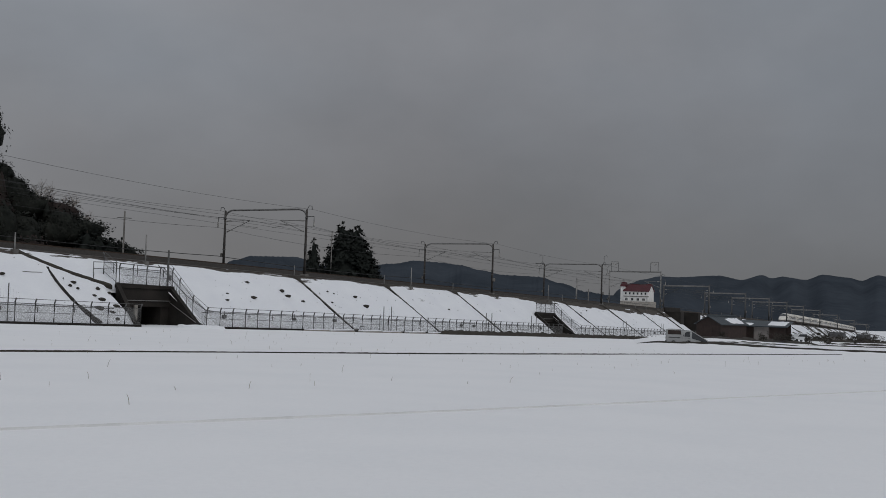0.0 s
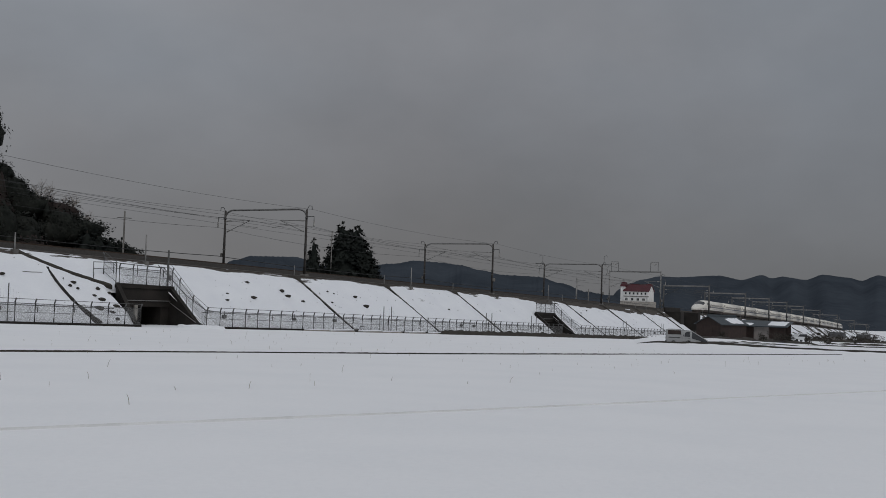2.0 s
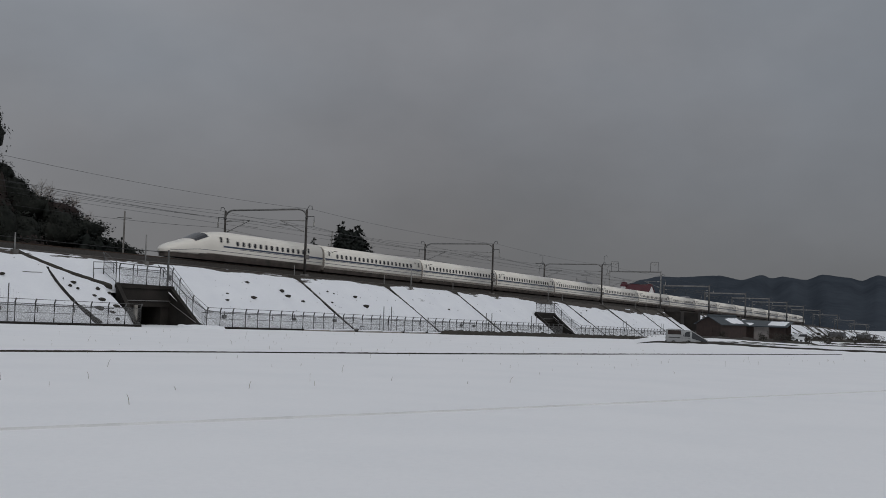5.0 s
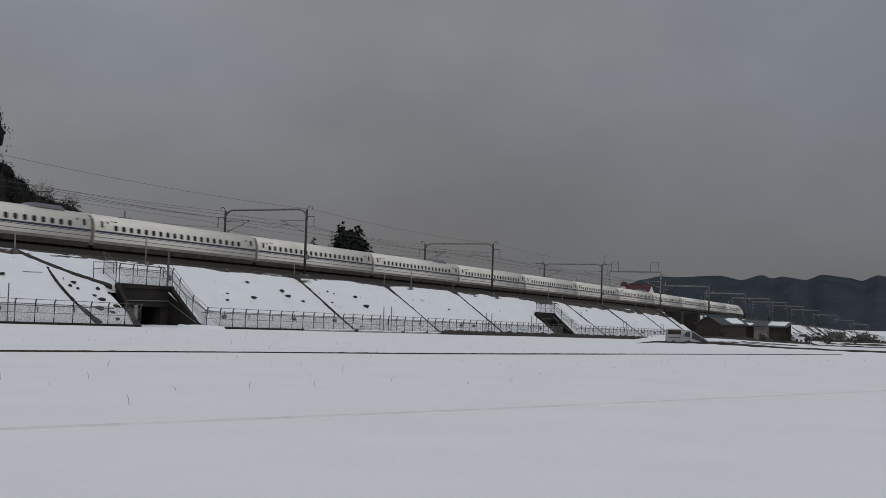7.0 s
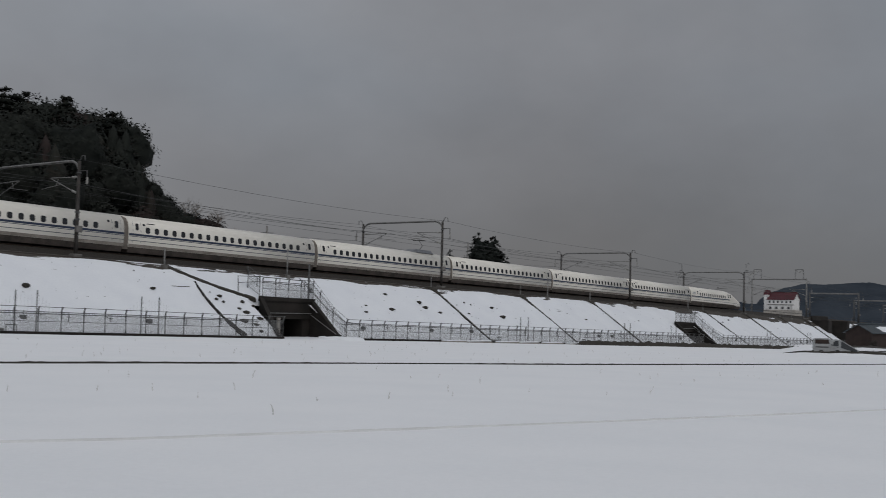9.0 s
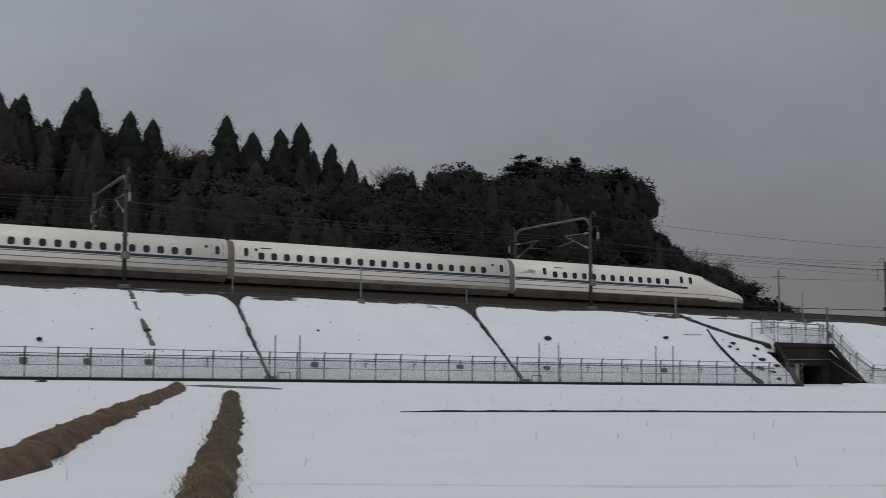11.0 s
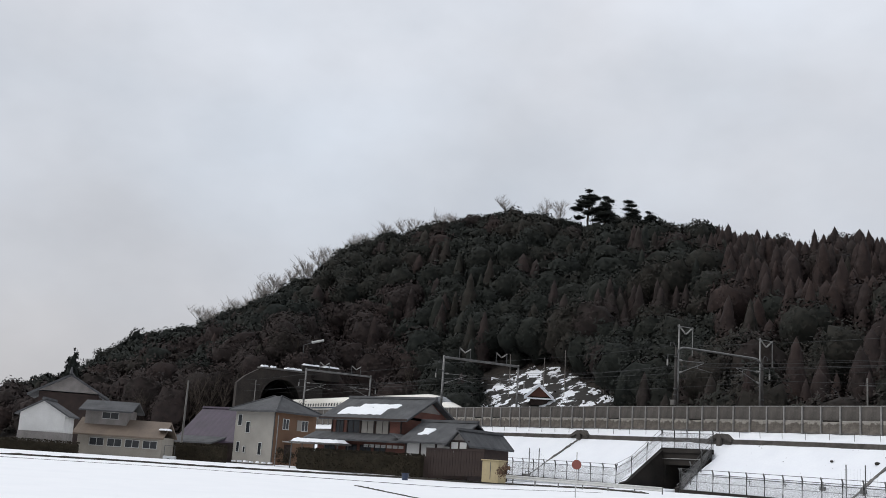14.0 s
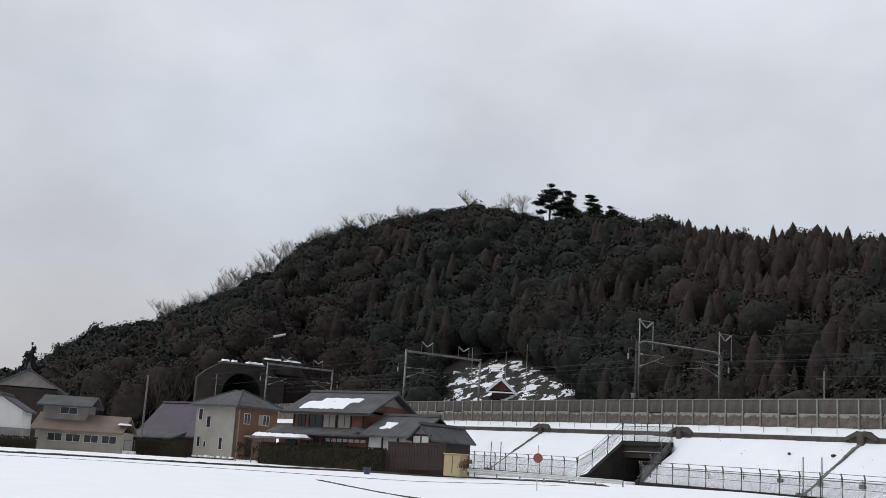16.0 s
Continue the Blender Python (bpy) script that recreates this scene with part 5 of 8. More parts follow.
def vertex_normals(v, f):
    n = np.zeros_like(v)
    fn = np.cross(v[f[:, 1]] - v[f[:, 0]], v[f[:, 2]] - v[f[:, 0]])
    for k in range(3):
        np.add.at(n, f[:, k], fn)
    return n / np.maximum(np.linalg.norm(n, axis=1), 1e-9)[:, None]


def unit_ball(level):
    bm = bmesh.new()
    bmesh.ops.create_icosphere(bm, subdivisions=level, radius=1.0)
    v = np.array([p.co[:] for p in bm.verts])
    f = np.array([[p.index for p in q.verts] for q in bm.faces])
    bm.free()
    return v, f


BALLS = {1: unit_ball(1), 2: unit_ball(2), 3: unit_ball(3)}


def sprays(at_, way, size, r, rag=0.8):
    """Small pointed tufts of foliage that lie along a crown's surface and break its outline."""
    n = len(at_)
    side = np.cross(way, r.normal(size=(n, 3)))
    side /= np.maximum(np.linalg.norm(side, axis=1), 1e-6)[:, None]
    along = np.cross(way, side)
    s = size[:, None]
    lift = (0.05 + rag * r.uniform(0.0, 1.0, n))[:, None]
    tip = at_ + (along * r.uniform(0.5, 1.0, n)[:, None] + way * lift) * s
    a, b = at_ + 0.45 * side * s - 0.3 * along * s, at_ - 0.45 * side * s - 0.3 * along * s
    inward = ((np.cross(b - a, tip - a) * way).sum(1) < 0)[:, None]
    v = np.stack([np.where(inward, b, a), np.where(inward, a, b), tip], 1).reshape(-1, 3)
    nn = np.repeat(way + np.array([0, 0, 0.1]) + 0.24 * r.normal(size=(n, 3)), 3, axis=0)
    return v, np.arange(3 * n).reshape(-1, 3), nn / np.linalg.norm(nn, axis=1)[:, None]


def softened(way, normal, share=0.45):
    n = way * (1 - share) + normal * share
    return n / np.maximum(np.linalg.norm(n, axis=1), 1e-9)[:, None]


def joined(*bits):
    v, f, n, k = [], [], [], 0
    for a, b, c in bits:
        v.append(a), f.append(b + k), n.append(c)
        k += len(a)
    return np.vstack(v), np.vstack(f), np.vstack(n)


def cedar_crown(height, radius, seed, leaves, leaf=0.4, bottom=0.1, power=0.62, levels=12, sides=14, rag=0.8):
    """A conifer: a closed tapering crown with ragged tiers, and sprays along them."""
    r = np.random.RandomState(seed)
    v, f = [], []
    tiers = r.uniform(7, 10)

    def reach(t, a):
        lump = noise.noise(Vector((1.7 * math.cos(a), 1.7 * math.sin(a), 5 * t + seed * 3.1)))
        fine = noise.noise(Vector((4.0 * math.cos(a), 4.0 * math.sin(a), 13 * t + seed * 1.7)))
        tier = 0.12 * (0.5 - (t * tiers) % 1.0)
        return radius * (1 - t) ** power * (0.6 + 0.4 * min(1.0, t / 0.14)) * (1 + 0.38 * lump + 0.5 * rag * fine + tier)

    for j in range(levels):
        t = j / levels
        for k in range(sides):
            a = 2 * math.pi * (k + 0.5 * (j % 2)) / sides
            q = reach(t, a)
            v.append((q * math.cos(a), q * math.sin(a), height * (bottom + (1 - bottom) * t) - 0.22 * q))
    v.append((0, 0, height))
    for j in range(levels - 1):
        for k in range(sides):
            a, b = j * sides + k, j * sides + (k + 1) % sides
            f += [(a, b, b + sides), (a, b + sides, a + sides)]
    top = (levels - 1) * sides
    f += [(top + k, top + (k + 1) % sides, len(v) - 1) for k in range(sides)]
    f += [(k, 0, (k + 1) % sides) for k in range(1, sides - 1)]
    v, f = np.array(v) * np.array([0.84, 0.84, 0.98]), np.array(f)
    round_ = np.stack([v[:, 0], v[:, 1], 0.45 * np.hypot(v[:, 0], v[:, 1]) + 0.15], 1)
    round_ /= np.linalg.norm(round_, axis=1)[:, None]
    t = 1 - r.uniform(0, 1, leaves) ** 0.6
    a = r.uniform(0, 2 * np.pi, leaves)
    q = np.array([reach(x, y) for x, y in zip(t, a)]) * r.uniform(0.86, 1.06, leaves)
    c = np.stack([q * np.cos(a), q * np.sin(a), height * (bottom + (1 - bottom) * t) - 0.22 * q], 1)
    way = np.stack([np.cos(a), np.sin(a), np.full(leaves, 0.4)], 1) / 1.077
    return joined((v, f, softened(round_, vertex_normals(v, f))), sprays(c, way, leaf * r.uniform(0.6, 1.4, leaves) * (1 - 0.7 * t), r, rag))


def bough_crown(height, radius, seed, boughs, tufts, leaf, power=0.6):
    """A dense old cedar: drooping boughs round a slim dark core, each set with tufts to its tip."""
    r = np.random.RandomState(seed)
    core = cedar_crown(height * 0.97, radius * 0.74, seed, 10, 0.2, 0.03, power, 22, 14, 0.6)
    at_, way, size = [], [], []
    for _ in range(boughs):
        t = 1 - r.uniform(0, 1) ** 0.62
        a = r.uniform(0, 2 * math.pi)
        reach = radius * ((1 - t) ** power) * (0.65 + 0.35 * min(1.0, t / 0.15)) * (0.82 + 0.28 * noise.noise(Vector((1.6 * math.cos(a), 1.6 * math.sin(a), 4 * t + seed))) + r.uniform(0.0, 0.3)) + 0.12
        z = height * (0.03 + 0.97 * t)
        k = r.uniform(0.45, 1.0, tufts)
        wide = 0.16 * reach * (1.15 - k) * r.normal(size=tufts)
        at_.append(np.stack([reach * k * math.cos(a) - wide * math.sin(a), reach * k * math.sin(a) + wide * math.cos(a), z + 0.25 * reach * k - 0.45 * reach * k ** 2 + 0.1 * r.normal(size=tufts)], 1))
        way.append(np.tile((0.93 * math.cos(a), 0.93 * math.sin(a), 0.36), (tufts, 1)))
        size.append(leaf * r.uniform(0.6, 1.3, tufts) * (1 - 0.55 * t) * (1.25 - 0.5 * k))
    return joined(core, sprays(np.vstack(at_), np.vstack(way), np.concatenate(size), r, 0.9))


def lumps_crown(centres, radii, seed, leaves, leaf, flat=0.85, ball=2):
    """Pads of foliage grown into one another."""
    r = np.random.RandomState(seed)
    bits = []
    share = np.asarray(radii) ** 2 / np.sum(np.asarray(radii) ** 2)
    for i, (c, q) in enumerate(zip(centres, radii)):
        bv, bf = BALLS[ball]
        k = np.array([1 + 0.45 * noise.noise(Vector(p * 1.6) + Vector((seed * 2.3, i * 1.9, 0))) + 0.3 * noise.noise(Vector(p * 4.0) + Vector((i * 3.3, seed, 7))) for p in bv])
        v = bv * k[:, None] * 0.8 * q * np.array([1, 1, flat]) + np.asarray(c)
        bits.append((v, bf, softened(bv, vertex_normals(v, bf))))
        n = max(4, int(leaves * share[i]))
        d = r.normal(size=(n, 3))
        d /= np.linalg.norm(d, axis=1)[:, None]
        swell = np.array([1 + 0.5 * noise.noise(Vector(p * 2.2) + Vector((seed, i * 2.7, 3))) for p in d])
        bits.append(sprays(np.asarray(c) + d * q * np.array([1, 1, flat]) * (swell * r.uniform(0.7, 1.1, n))[:, None], d, leaf * r.uniform(0.6, 1.4, n), r))
    return joined(*bits)


def broad_crown(height, radius, seed, leaves, leaf=0.4, base=0.12, ball=3):
    """A wide rounded crown, uneven at three scales."""
    r = np.random.RandomState(seed)
    half = height * (1 - base) / 2
    size = np.array([radius, radius * r.uniform(0.85, 1.1), half])

    def swell(p):
        q = Vector(p)
        return 1 + 0.42 * noise.noise(q * 1.25 + Vector((seed * 2.3, 0, 1))) + 0.30 * noise.noise(q * 2.8 + Vector((1, seed * 1.7, 0))) + 0.20 * noise.noise(q * 6.5 + Vector((0, 4, seed)))

    bv, bf = BALLS[ball]
    k = np.array([swell(p) for p in bv])
    top = max(k[i] * bv[i][2] for i in range(len(bv)))
    size[2] *= 1.0 / top
    v = bv * k[:, None] * size * 0.86 + np.array([0, 0, height - half])
    d = r.normal(size=(leaves, 3))
    d[:, 2] = np.where(r.uniform(0, 1, leaves) < 0.5, np.abs(d[:, 2]), d[:, 2])
    d /= np.linalg.norm(d, axis=1)[:, None]
    c = d * np.array([swell(p) for p in d])[:, None] * size * r.uniform(0.88, 1.05, leaves)[:, None] + np.array([0, 0, height - half])
    return joined((v, bf, softened(bv, vertex_normals(v, bf), 0.6)), sprays(c, d, leaf * r.uniform(0.6, 1.4, leaves), r))


def pine_crown(height, seed, leaves, leaf=0.3, spread=2.6):
    """An open pine: flat pads of needles on several levels, with gaps between them."""
    r = np.random.RandomState(seed)
    c, q = [], []
    for i in range(7):
        z = height * (0.46 + 0.5 * i / 6)
        for _ in range(4 if i < 5 else 2):
            a, d = r.uniform(0, 6.28), spread * r.uniform(0.1, 0.8) * (1 - 0.75 * i / 7)
            c.append((d * math.cos(a), d * math.sin(a), z + r.uniform(-0.35, 0.35)))
            q.append(spread * r.uniform(0.26, 0.46) * (1 - 0.45 * i / 7))
    return lumps_crown(c, q, seed, leaves, leaf, 0.6, 1)


def round_cloud(height, radius, count, seed, leaf=0.5, lumps=9, base=0.3):
    """Loose small leaves of a bush."""
    r = np.random.RandomState(seed)
    lc = np.stack([r.uniform(-0.6, 0.6, lumps) * radius, r.uniform(-0.6, 0.6, lumps) * radius, height * r.uniform(base + 0.15, 0.86, lumps)], 1)
    lr = radius * r.uniform(0.28, 0.66, lumps)
    k = r.randint(0, lumps, count)
    d = r.normal(size=(count, 3))
    d /= np.linalg.norm(d, axis=1)[:, None]
    d[:, 2] = np.where(r.uniform(0, 1, count) < 0.7, np.abs(d[:, 2]), d[:, 2])
    c = lc[k] + d * lr[k][:, None] * r.uniform(0.5, 1.15, count)[:, None]
    v, f = leaf_cloud(c, leaf * r.uniform(0.6, 1.3, count), r, 0, d, 0.5)
    n = np.repeat(d + 0.3 * r.normal(size=d.shape), 3, axis=0)
    return v, f, n / np.linalg.norm(n, axis=1)[:, None]


def branch_geo(height, seed, limbs=9, depth=2, r0=0.14, up=0.55, twigs=5):
    """A bare tree: trunk, limbs and twigs as thin tapered tubes."""
    r = random.Random(seed)
    g = Geo()

    def grow(p, d, length, rad, level):
        pts = [p]
        for i in range(3):
            d = (d + Vector((r.uniform(-0.22, 0.22), r.uniform(-0.22, 0.22), r.uniform(-0.05, 0.18)))).normalized()
            pts.append(pts[-1] + d * length / 3)
        g.tube(pts, rad, 3 if level else 6, rad * 0.4, False)
        if level < depth:
            for i in range(limbs if level == 0 else twigs):
                k = r.uniform(0.35, 1.0)
                j = min(2, int(k * 3))
                q = pts[j].lerp(pts[j + 1], k * 3 - j)
                a = r.uniform(0, 6.28)
                side = Vector((math.cos(a), math.sin(a), up + r.uniform(0, 0.5))).normalized()
                grow(q, (d * 0.5 + side).normalized(), length * r.uniform(0.32, 0.55), rad * 0.45, level + 1)

    grow(Vector((0, 0, -0.3)), Vector((0, 0, 1)), height * 0.72, r0, 0)
    return g


RIDGE = [(46, 1.8, 150), (43, 4.1, 153), (40, 6.1, 157), (38, 8.3, 160), (35, 9.3, 164), (30, 9.2, 166), (24, 9.4, 168), (17, 10.0, 168), (9.5, 11.0, 168), (3.7, 12.0, 168),
         (-4, 11.6, 171), (-12, 11.2, 176), (-20, 11.6, 188), (-28, 12.4, 208), (-36, 12.6, 240), (-45, 12.9, 290), (-51, 13.8, 335), (-56, 13.8, 345), (-61, 12.5, 350), (-65, 10.6, 350),
         (-68, 8.4, 352), (-71, 6.7, 352), (-74.5, 5.4, 355), (-78, 3.3, 362), (-84, 4.2, 380)]
FOOT = [(113, 104), (102, 103), (88, 103), (75, 103), (63, 103), (49, 103), (37, 103), (24, 103), (10, 103), (0, 103), (-10, 103), (-24, 103), (-40, 103), (-60, 103), (-82, 103), (-113, 104), (-142, 105), (-166, 105), (-188, 103), (-201.5, 98),
        (-201.5, 86), (-201.5, 75), (-214, 66), (-236, 52), (-285, 35)]
CANOPY = 7.2
# height of the tree tops against the sky: bearing, elevation
SKYLINE = [(46, 1.2), (44.4, 2.1), (42.3, 3.7), (41, 4.55), (39.6, 5.2), (38.6, 5.9), (38.05, 7.0), (37.6, 8.8), (36.5, 9.3), (33.9, 9.5), (31.5, 9.5), (30, 8.8), (28, 9.5), (25.3, 9.2), (24.1, 8.3), (22.8, 9.6),
           (20, 10.3), (16.2, 10.2), (14.5, 9.7), (13.1, 9.9), (11, 10.9), (8.2, 10.9), (6.6, 11.2), (5.6, 12.4), (2, 12.7), (-1.9, 11.7), (-5, 11.0), (-7.5, 11.7), (-10.6, 10.7), (-12.8, 11.9), (-17.4, 10.9),
           (-21, 10.6), (-25.5, 11.9), (-28.6, 13.3), (-30.5, 12.95), (-33.6, 12.3), (-39.2, 13.0), (-40.7, 12.5), (-46, 13.35), (-49, 13.7), (-52.3, 13.1), (-55.2, 13.9), (-58, 13.1), (-62.5, 12.0)]
SKYLINE += [(-64.4, 11.3), (-65.4, 9.9), (-68.1, 8.3), (-71.7, 6.4), (-74.4, 5.9), (-76.6, 3.9), (-80, 3.0)]


def skyline(az):
    for (a, p), (b, q) in zip(SKYLINE, SKYLINE[1:]):
        if a >= az >= b:
            return p + (q - p) * (az - a) / (b - a)
    return 1.0


def hill_point(u, v):
    """A point of the wooded hill: u runs along it (0 to 1), v from its foot (0) over the ridge (1) to the back (2)."""
    k = u * (len(RIDGE) - 1)
    i = min(int(k), len(RIDGE) - 2)
    q = k - i

    def ridge(j):
        az, el, d = RIDGE[j]
        x, y = at(az, d)
        return Vector((x, y, 1.5 + d * math.tan(radians(el)) - CANOPY))

    def foot(j):
        x, y = FOOT[j]
        z = ground_z(x, y) - 0.8 if x > -195 else max(bank_z(x, 0), 1.2)
        if x < -190:
            z += 15.3 * math.exp(-((y - 86) / 10.5) ** 6)
        return Vector((x, y, z))

    r, f = ridge(i).lerp(ridge(i + 1), q), foot(i).lerp(foot(i + 1), q)
    if v <= 1:
        p = f.lerp(r, v)
        p.z = f.z + (r.z - f.z) * v ** 0.9
        w = math.sin(math.pi * min(1, v)) * 2.2
    else:
        p = r + (r - f) * (v - 1) * 0.8
        p.z = r.z - (r.z - f.z) * smooth(v, 1.0, 2.0) * 0.9
        w = 1.0
    p.z += w * wobble(p.x, p.y, 0.045, 2)
    return p


def build_hill():
    nu, nv = 144, 30
    g = Geo()
    for i in range(nu + 1):
        for j in range(nv + 1):
            g.v.append(tuple(hill_point(i / nu, 2.0 * j / nv)))
    n = nv + 1
    g.f = [(i * n + j, i * n + j + 1, (i + 1) * n + j + 1, (i + 1) * n + j) for i in range(nu) for j in range(nv)]
    structure("wooded_hill", g, HILL_SOIL, "dark wooded hill rising behind the railway", True)


build_hill()


def in_clearing(p, grow=0.0):
    az = math.degrees(math.atan2(p.x, p.y))
    el = math.degrees(math.atan2(p.z - 1.5, math.hypot(p.x, p.y)))
    return -57.0 < az < -49.2 and el < 5.75 + grow - max(0, (az + 52.3)) * 0.55 - max(0, -az - 54) * 0.35


def forest():
    """The closed wood on the hill: one mesh for each kind of foliage."""
    r = random.Random(21)
    kinds = {}
    for near, n, leaf, lv, sd, ball in ((0, 1120, 0.42, 10, 10, 2), (1, 760, 0.5, 9, 9, 2), (2, 480, 0.66, 8, 8, 2)):
        kinds["cedar", near] = [cedar_crown(h, w, s, n, leaf, 0.05, p, lv, sd) for s, (h, w, p) in enumerate(((13, 2.9, 0.62), (11, 2.9, 0.55), (14.2, 3.0, 0.66), (12, 2.6, 0.72), (12, 3.4, 0.5)))]
        kinds["broad", near] = [broad_crown(h, w, 20 + s, n, leaf, 0.1, ball) for s, (h, w) in enumerate(((11, 4.6), (9.5, 3.8), (12, 5.0), (10, 5.2), (8.5, 3.6)))]
    height = {"cedar": (13, 11, 14.2, 12, 12), "broad": (11, 9.5, 12, 10, 8.5)}
    out = {k: ([], [], [], [], [0]) for k in ("cedar", "broad")}
    trunks = Geo()

    def plant(kind, p, s, tint, which=None, lean=1.0):
        dist = math.hypot(p.x, p.y)
        which = r.randrange(5) if which is None else which
        v0, f0, n0 = kinds[kind, 0 if dist < 175 else 1 if dist < 250 else 2][which]
        a = r.uniform(0, 6.28)
        c_, s_ = math.cos(a), math.sin(a)
        turn = np.array([[c_, s_, 0], [-s_, c_, 0], [0, 0, 1]])
        vs, fs, ns, ts, k = out[kind]
        vs.append(((v0 * np.array([lean, lean, 1.0])) @ turn) * s + np.array([p.x, p.y, p.z - 0.4]))
        fs.append(f0 + k[0]), ns.append(n0 @ turn), ts.append(np.full(len(v0), tint))
        k[0] += len(v0)

    def shade(p, az, v):
        """Kind of tree and its tint by where it grows."""
        n1, n2 = wobble(p.x, p.y, 0.03, 40), wobble(p.x, p.y, 0.022, 60)
        if az < -66:
            kind, tint = ("broad", 0.12) if v > 0.45 + 0.5 * n1 else ("broad", 0.72)
        elif az < -60:
            kind, tint = ("broad", 0.78) if v < 0.55 + 0.5 * n1 else ("broad", 0.3)
        elif az < -45:
            kind, tint = ("broad", 0.2 + 0.25 * (n2 > 0.1)) if n1 > -0.25 else ("cedar", 0.68)
        elif az < -8:
            kind, tint = ("cedar", 0.82 + 0.15 * n2) if n1 > -0.12 or v > 0.6 else ("broad", 0.32)
            if v < 0.3 and n2 > 0.1:
                kind, tint = "broad", 0.5
        else:
            kind, tint = ("cedar", 0.3) if n1 > 0.0 else ("broad", 0.38)
            if az > 22:
                kind, tint = ("cedar" if n1 > 0.15 and az < 38 else "broad"), 0.16
        if r.random() < 0.18:
            kind, tint = r.choice(("cedar", "broad")), r.uniform(0.1, 0.9)
        return kind, min(1.0, max(0.0, tint + r.gauss(0, 0.07)))

    for u_i in range(170):
        for v_i in range(44):
            u, v = (u_i + r.random()) / 170, 0.02 + 1.04 * (v_i + r.random()) / 44
            p = hill_point(u, v)
            az = math.degrees(math.atan2(p.x, p.y))
            dist = math.hypot(p.x, p.y)
            if az < -80 or az > 45.5 or in_clearing(p, -0.35):
                continue
            # even spacing on the ground, whatever the grid
            depth = (hill_point(u, 1.0) - hill_point(u, 0.0)).length
            width = (hill_point(min(1, u + 0.003), v) - hill_point(max(0, u - 0.003), v)).length / 0.006
            keep = depth * 1.08 * width / (170 * 44) / (22.0 + 6.0 * smooth(dist, 230, 330) - 13 * smooth(az, 35, 39))
            if r.random() > keep:
                continue
            kind, tint = shade(p, az, v)
            which = r.randrange(5)
            s = r.uniform(0.62, 1.08) * (1.0 - 0.4 * smooth(az, 35.5, 39))
            # no top reaches above the line of the wood
            room = 1.5 + dist * math.tan(radians(skyline(az) - r.uniform(0.0, 0.5) + (0.1 if -46 < az < 36 else 0.0))) - (p.z - 0.4)
            s = min(s, room / height[kind][which])
            if s < 0.22:
                continue
            plant(kind, p, s, tint, which)
            if v < 0.3:
                trunks.tube([(p.x, p.y, p.z - 0.5), (p.x, p.y, p.z + 6 * s)], 0.16, 4, 0.08, False)
    # the row of trees on the ridge, whose tops draw the line of the wood
    az = 44.6
    while az > -79.0:
        p = hill_at(az, 0.98)
        dist = math.hypot(p.x, p.y)
        kind, tint = shade(p, az, 1.0)
        if 37.3 < az or az < -53:
            kind = "broad"
        which = r.randrange(5)
        top = 1.5 + dist * math.tan(radians(skyline(az) + r.uniform(-0.32, 0.2) + (0.2 if -46 < az < 36 else 0.0)))
        s = (top - p.z + 0.4) / height[kind][which]
        if s > 0.15:
            plant(kind, p, s, tint, which, min(1.6, max(0.75, 0.85 / s)))
        az -= math.degrees(r.uniform(1.7, 3.0) / dist)
    for kind, label in (("cedar", "dense dark cedars, green and winter-brown, covering the hill"), ("broad", "rounded evergreen and brown winter trees between the cedars")):
        vs, fs, ns, ts, _ = out[kind]
        tagged(new("forest", tri_mesh("forest", np.vstack(vs), np.vstack(fs), WOOD, np.vstack(ns), np.concatenate(ts))), label, "forest", "", "stuff")
    tagged(part("forest_trunks", trunks, BARK), "dark trunks at the edge of the wood", "forest", "", "stuff")


HILL_ROWS = {}


def hill_at(az, v):
    """Ground of the hill near a bearing."""
    if v not in HILL_ROWS:
        HILL_ROWS[v] = [(math.degrees(math.atan2(*hill_point(i / 1200, v).xy)), i) for i in range(1201)]
    return hill_point(min(HILL_ROWS[v], key=lambda q: abs(q[0] - az))[1] / 1200, v)


forest()


def tree(name, label, category, crown, material, trunk, m, trunk_mat=None, group=""):
    t = thing(name, label, category, m, group)
    part("trunk", trunk, trunk_mat or BARK, t)
    if crown is not None:
        ob = new("crown", crown if isinstance(crown, bpy.types.Mesh) else tri_mesh("crown", *crown, material))
        ob.parent = t
    return t


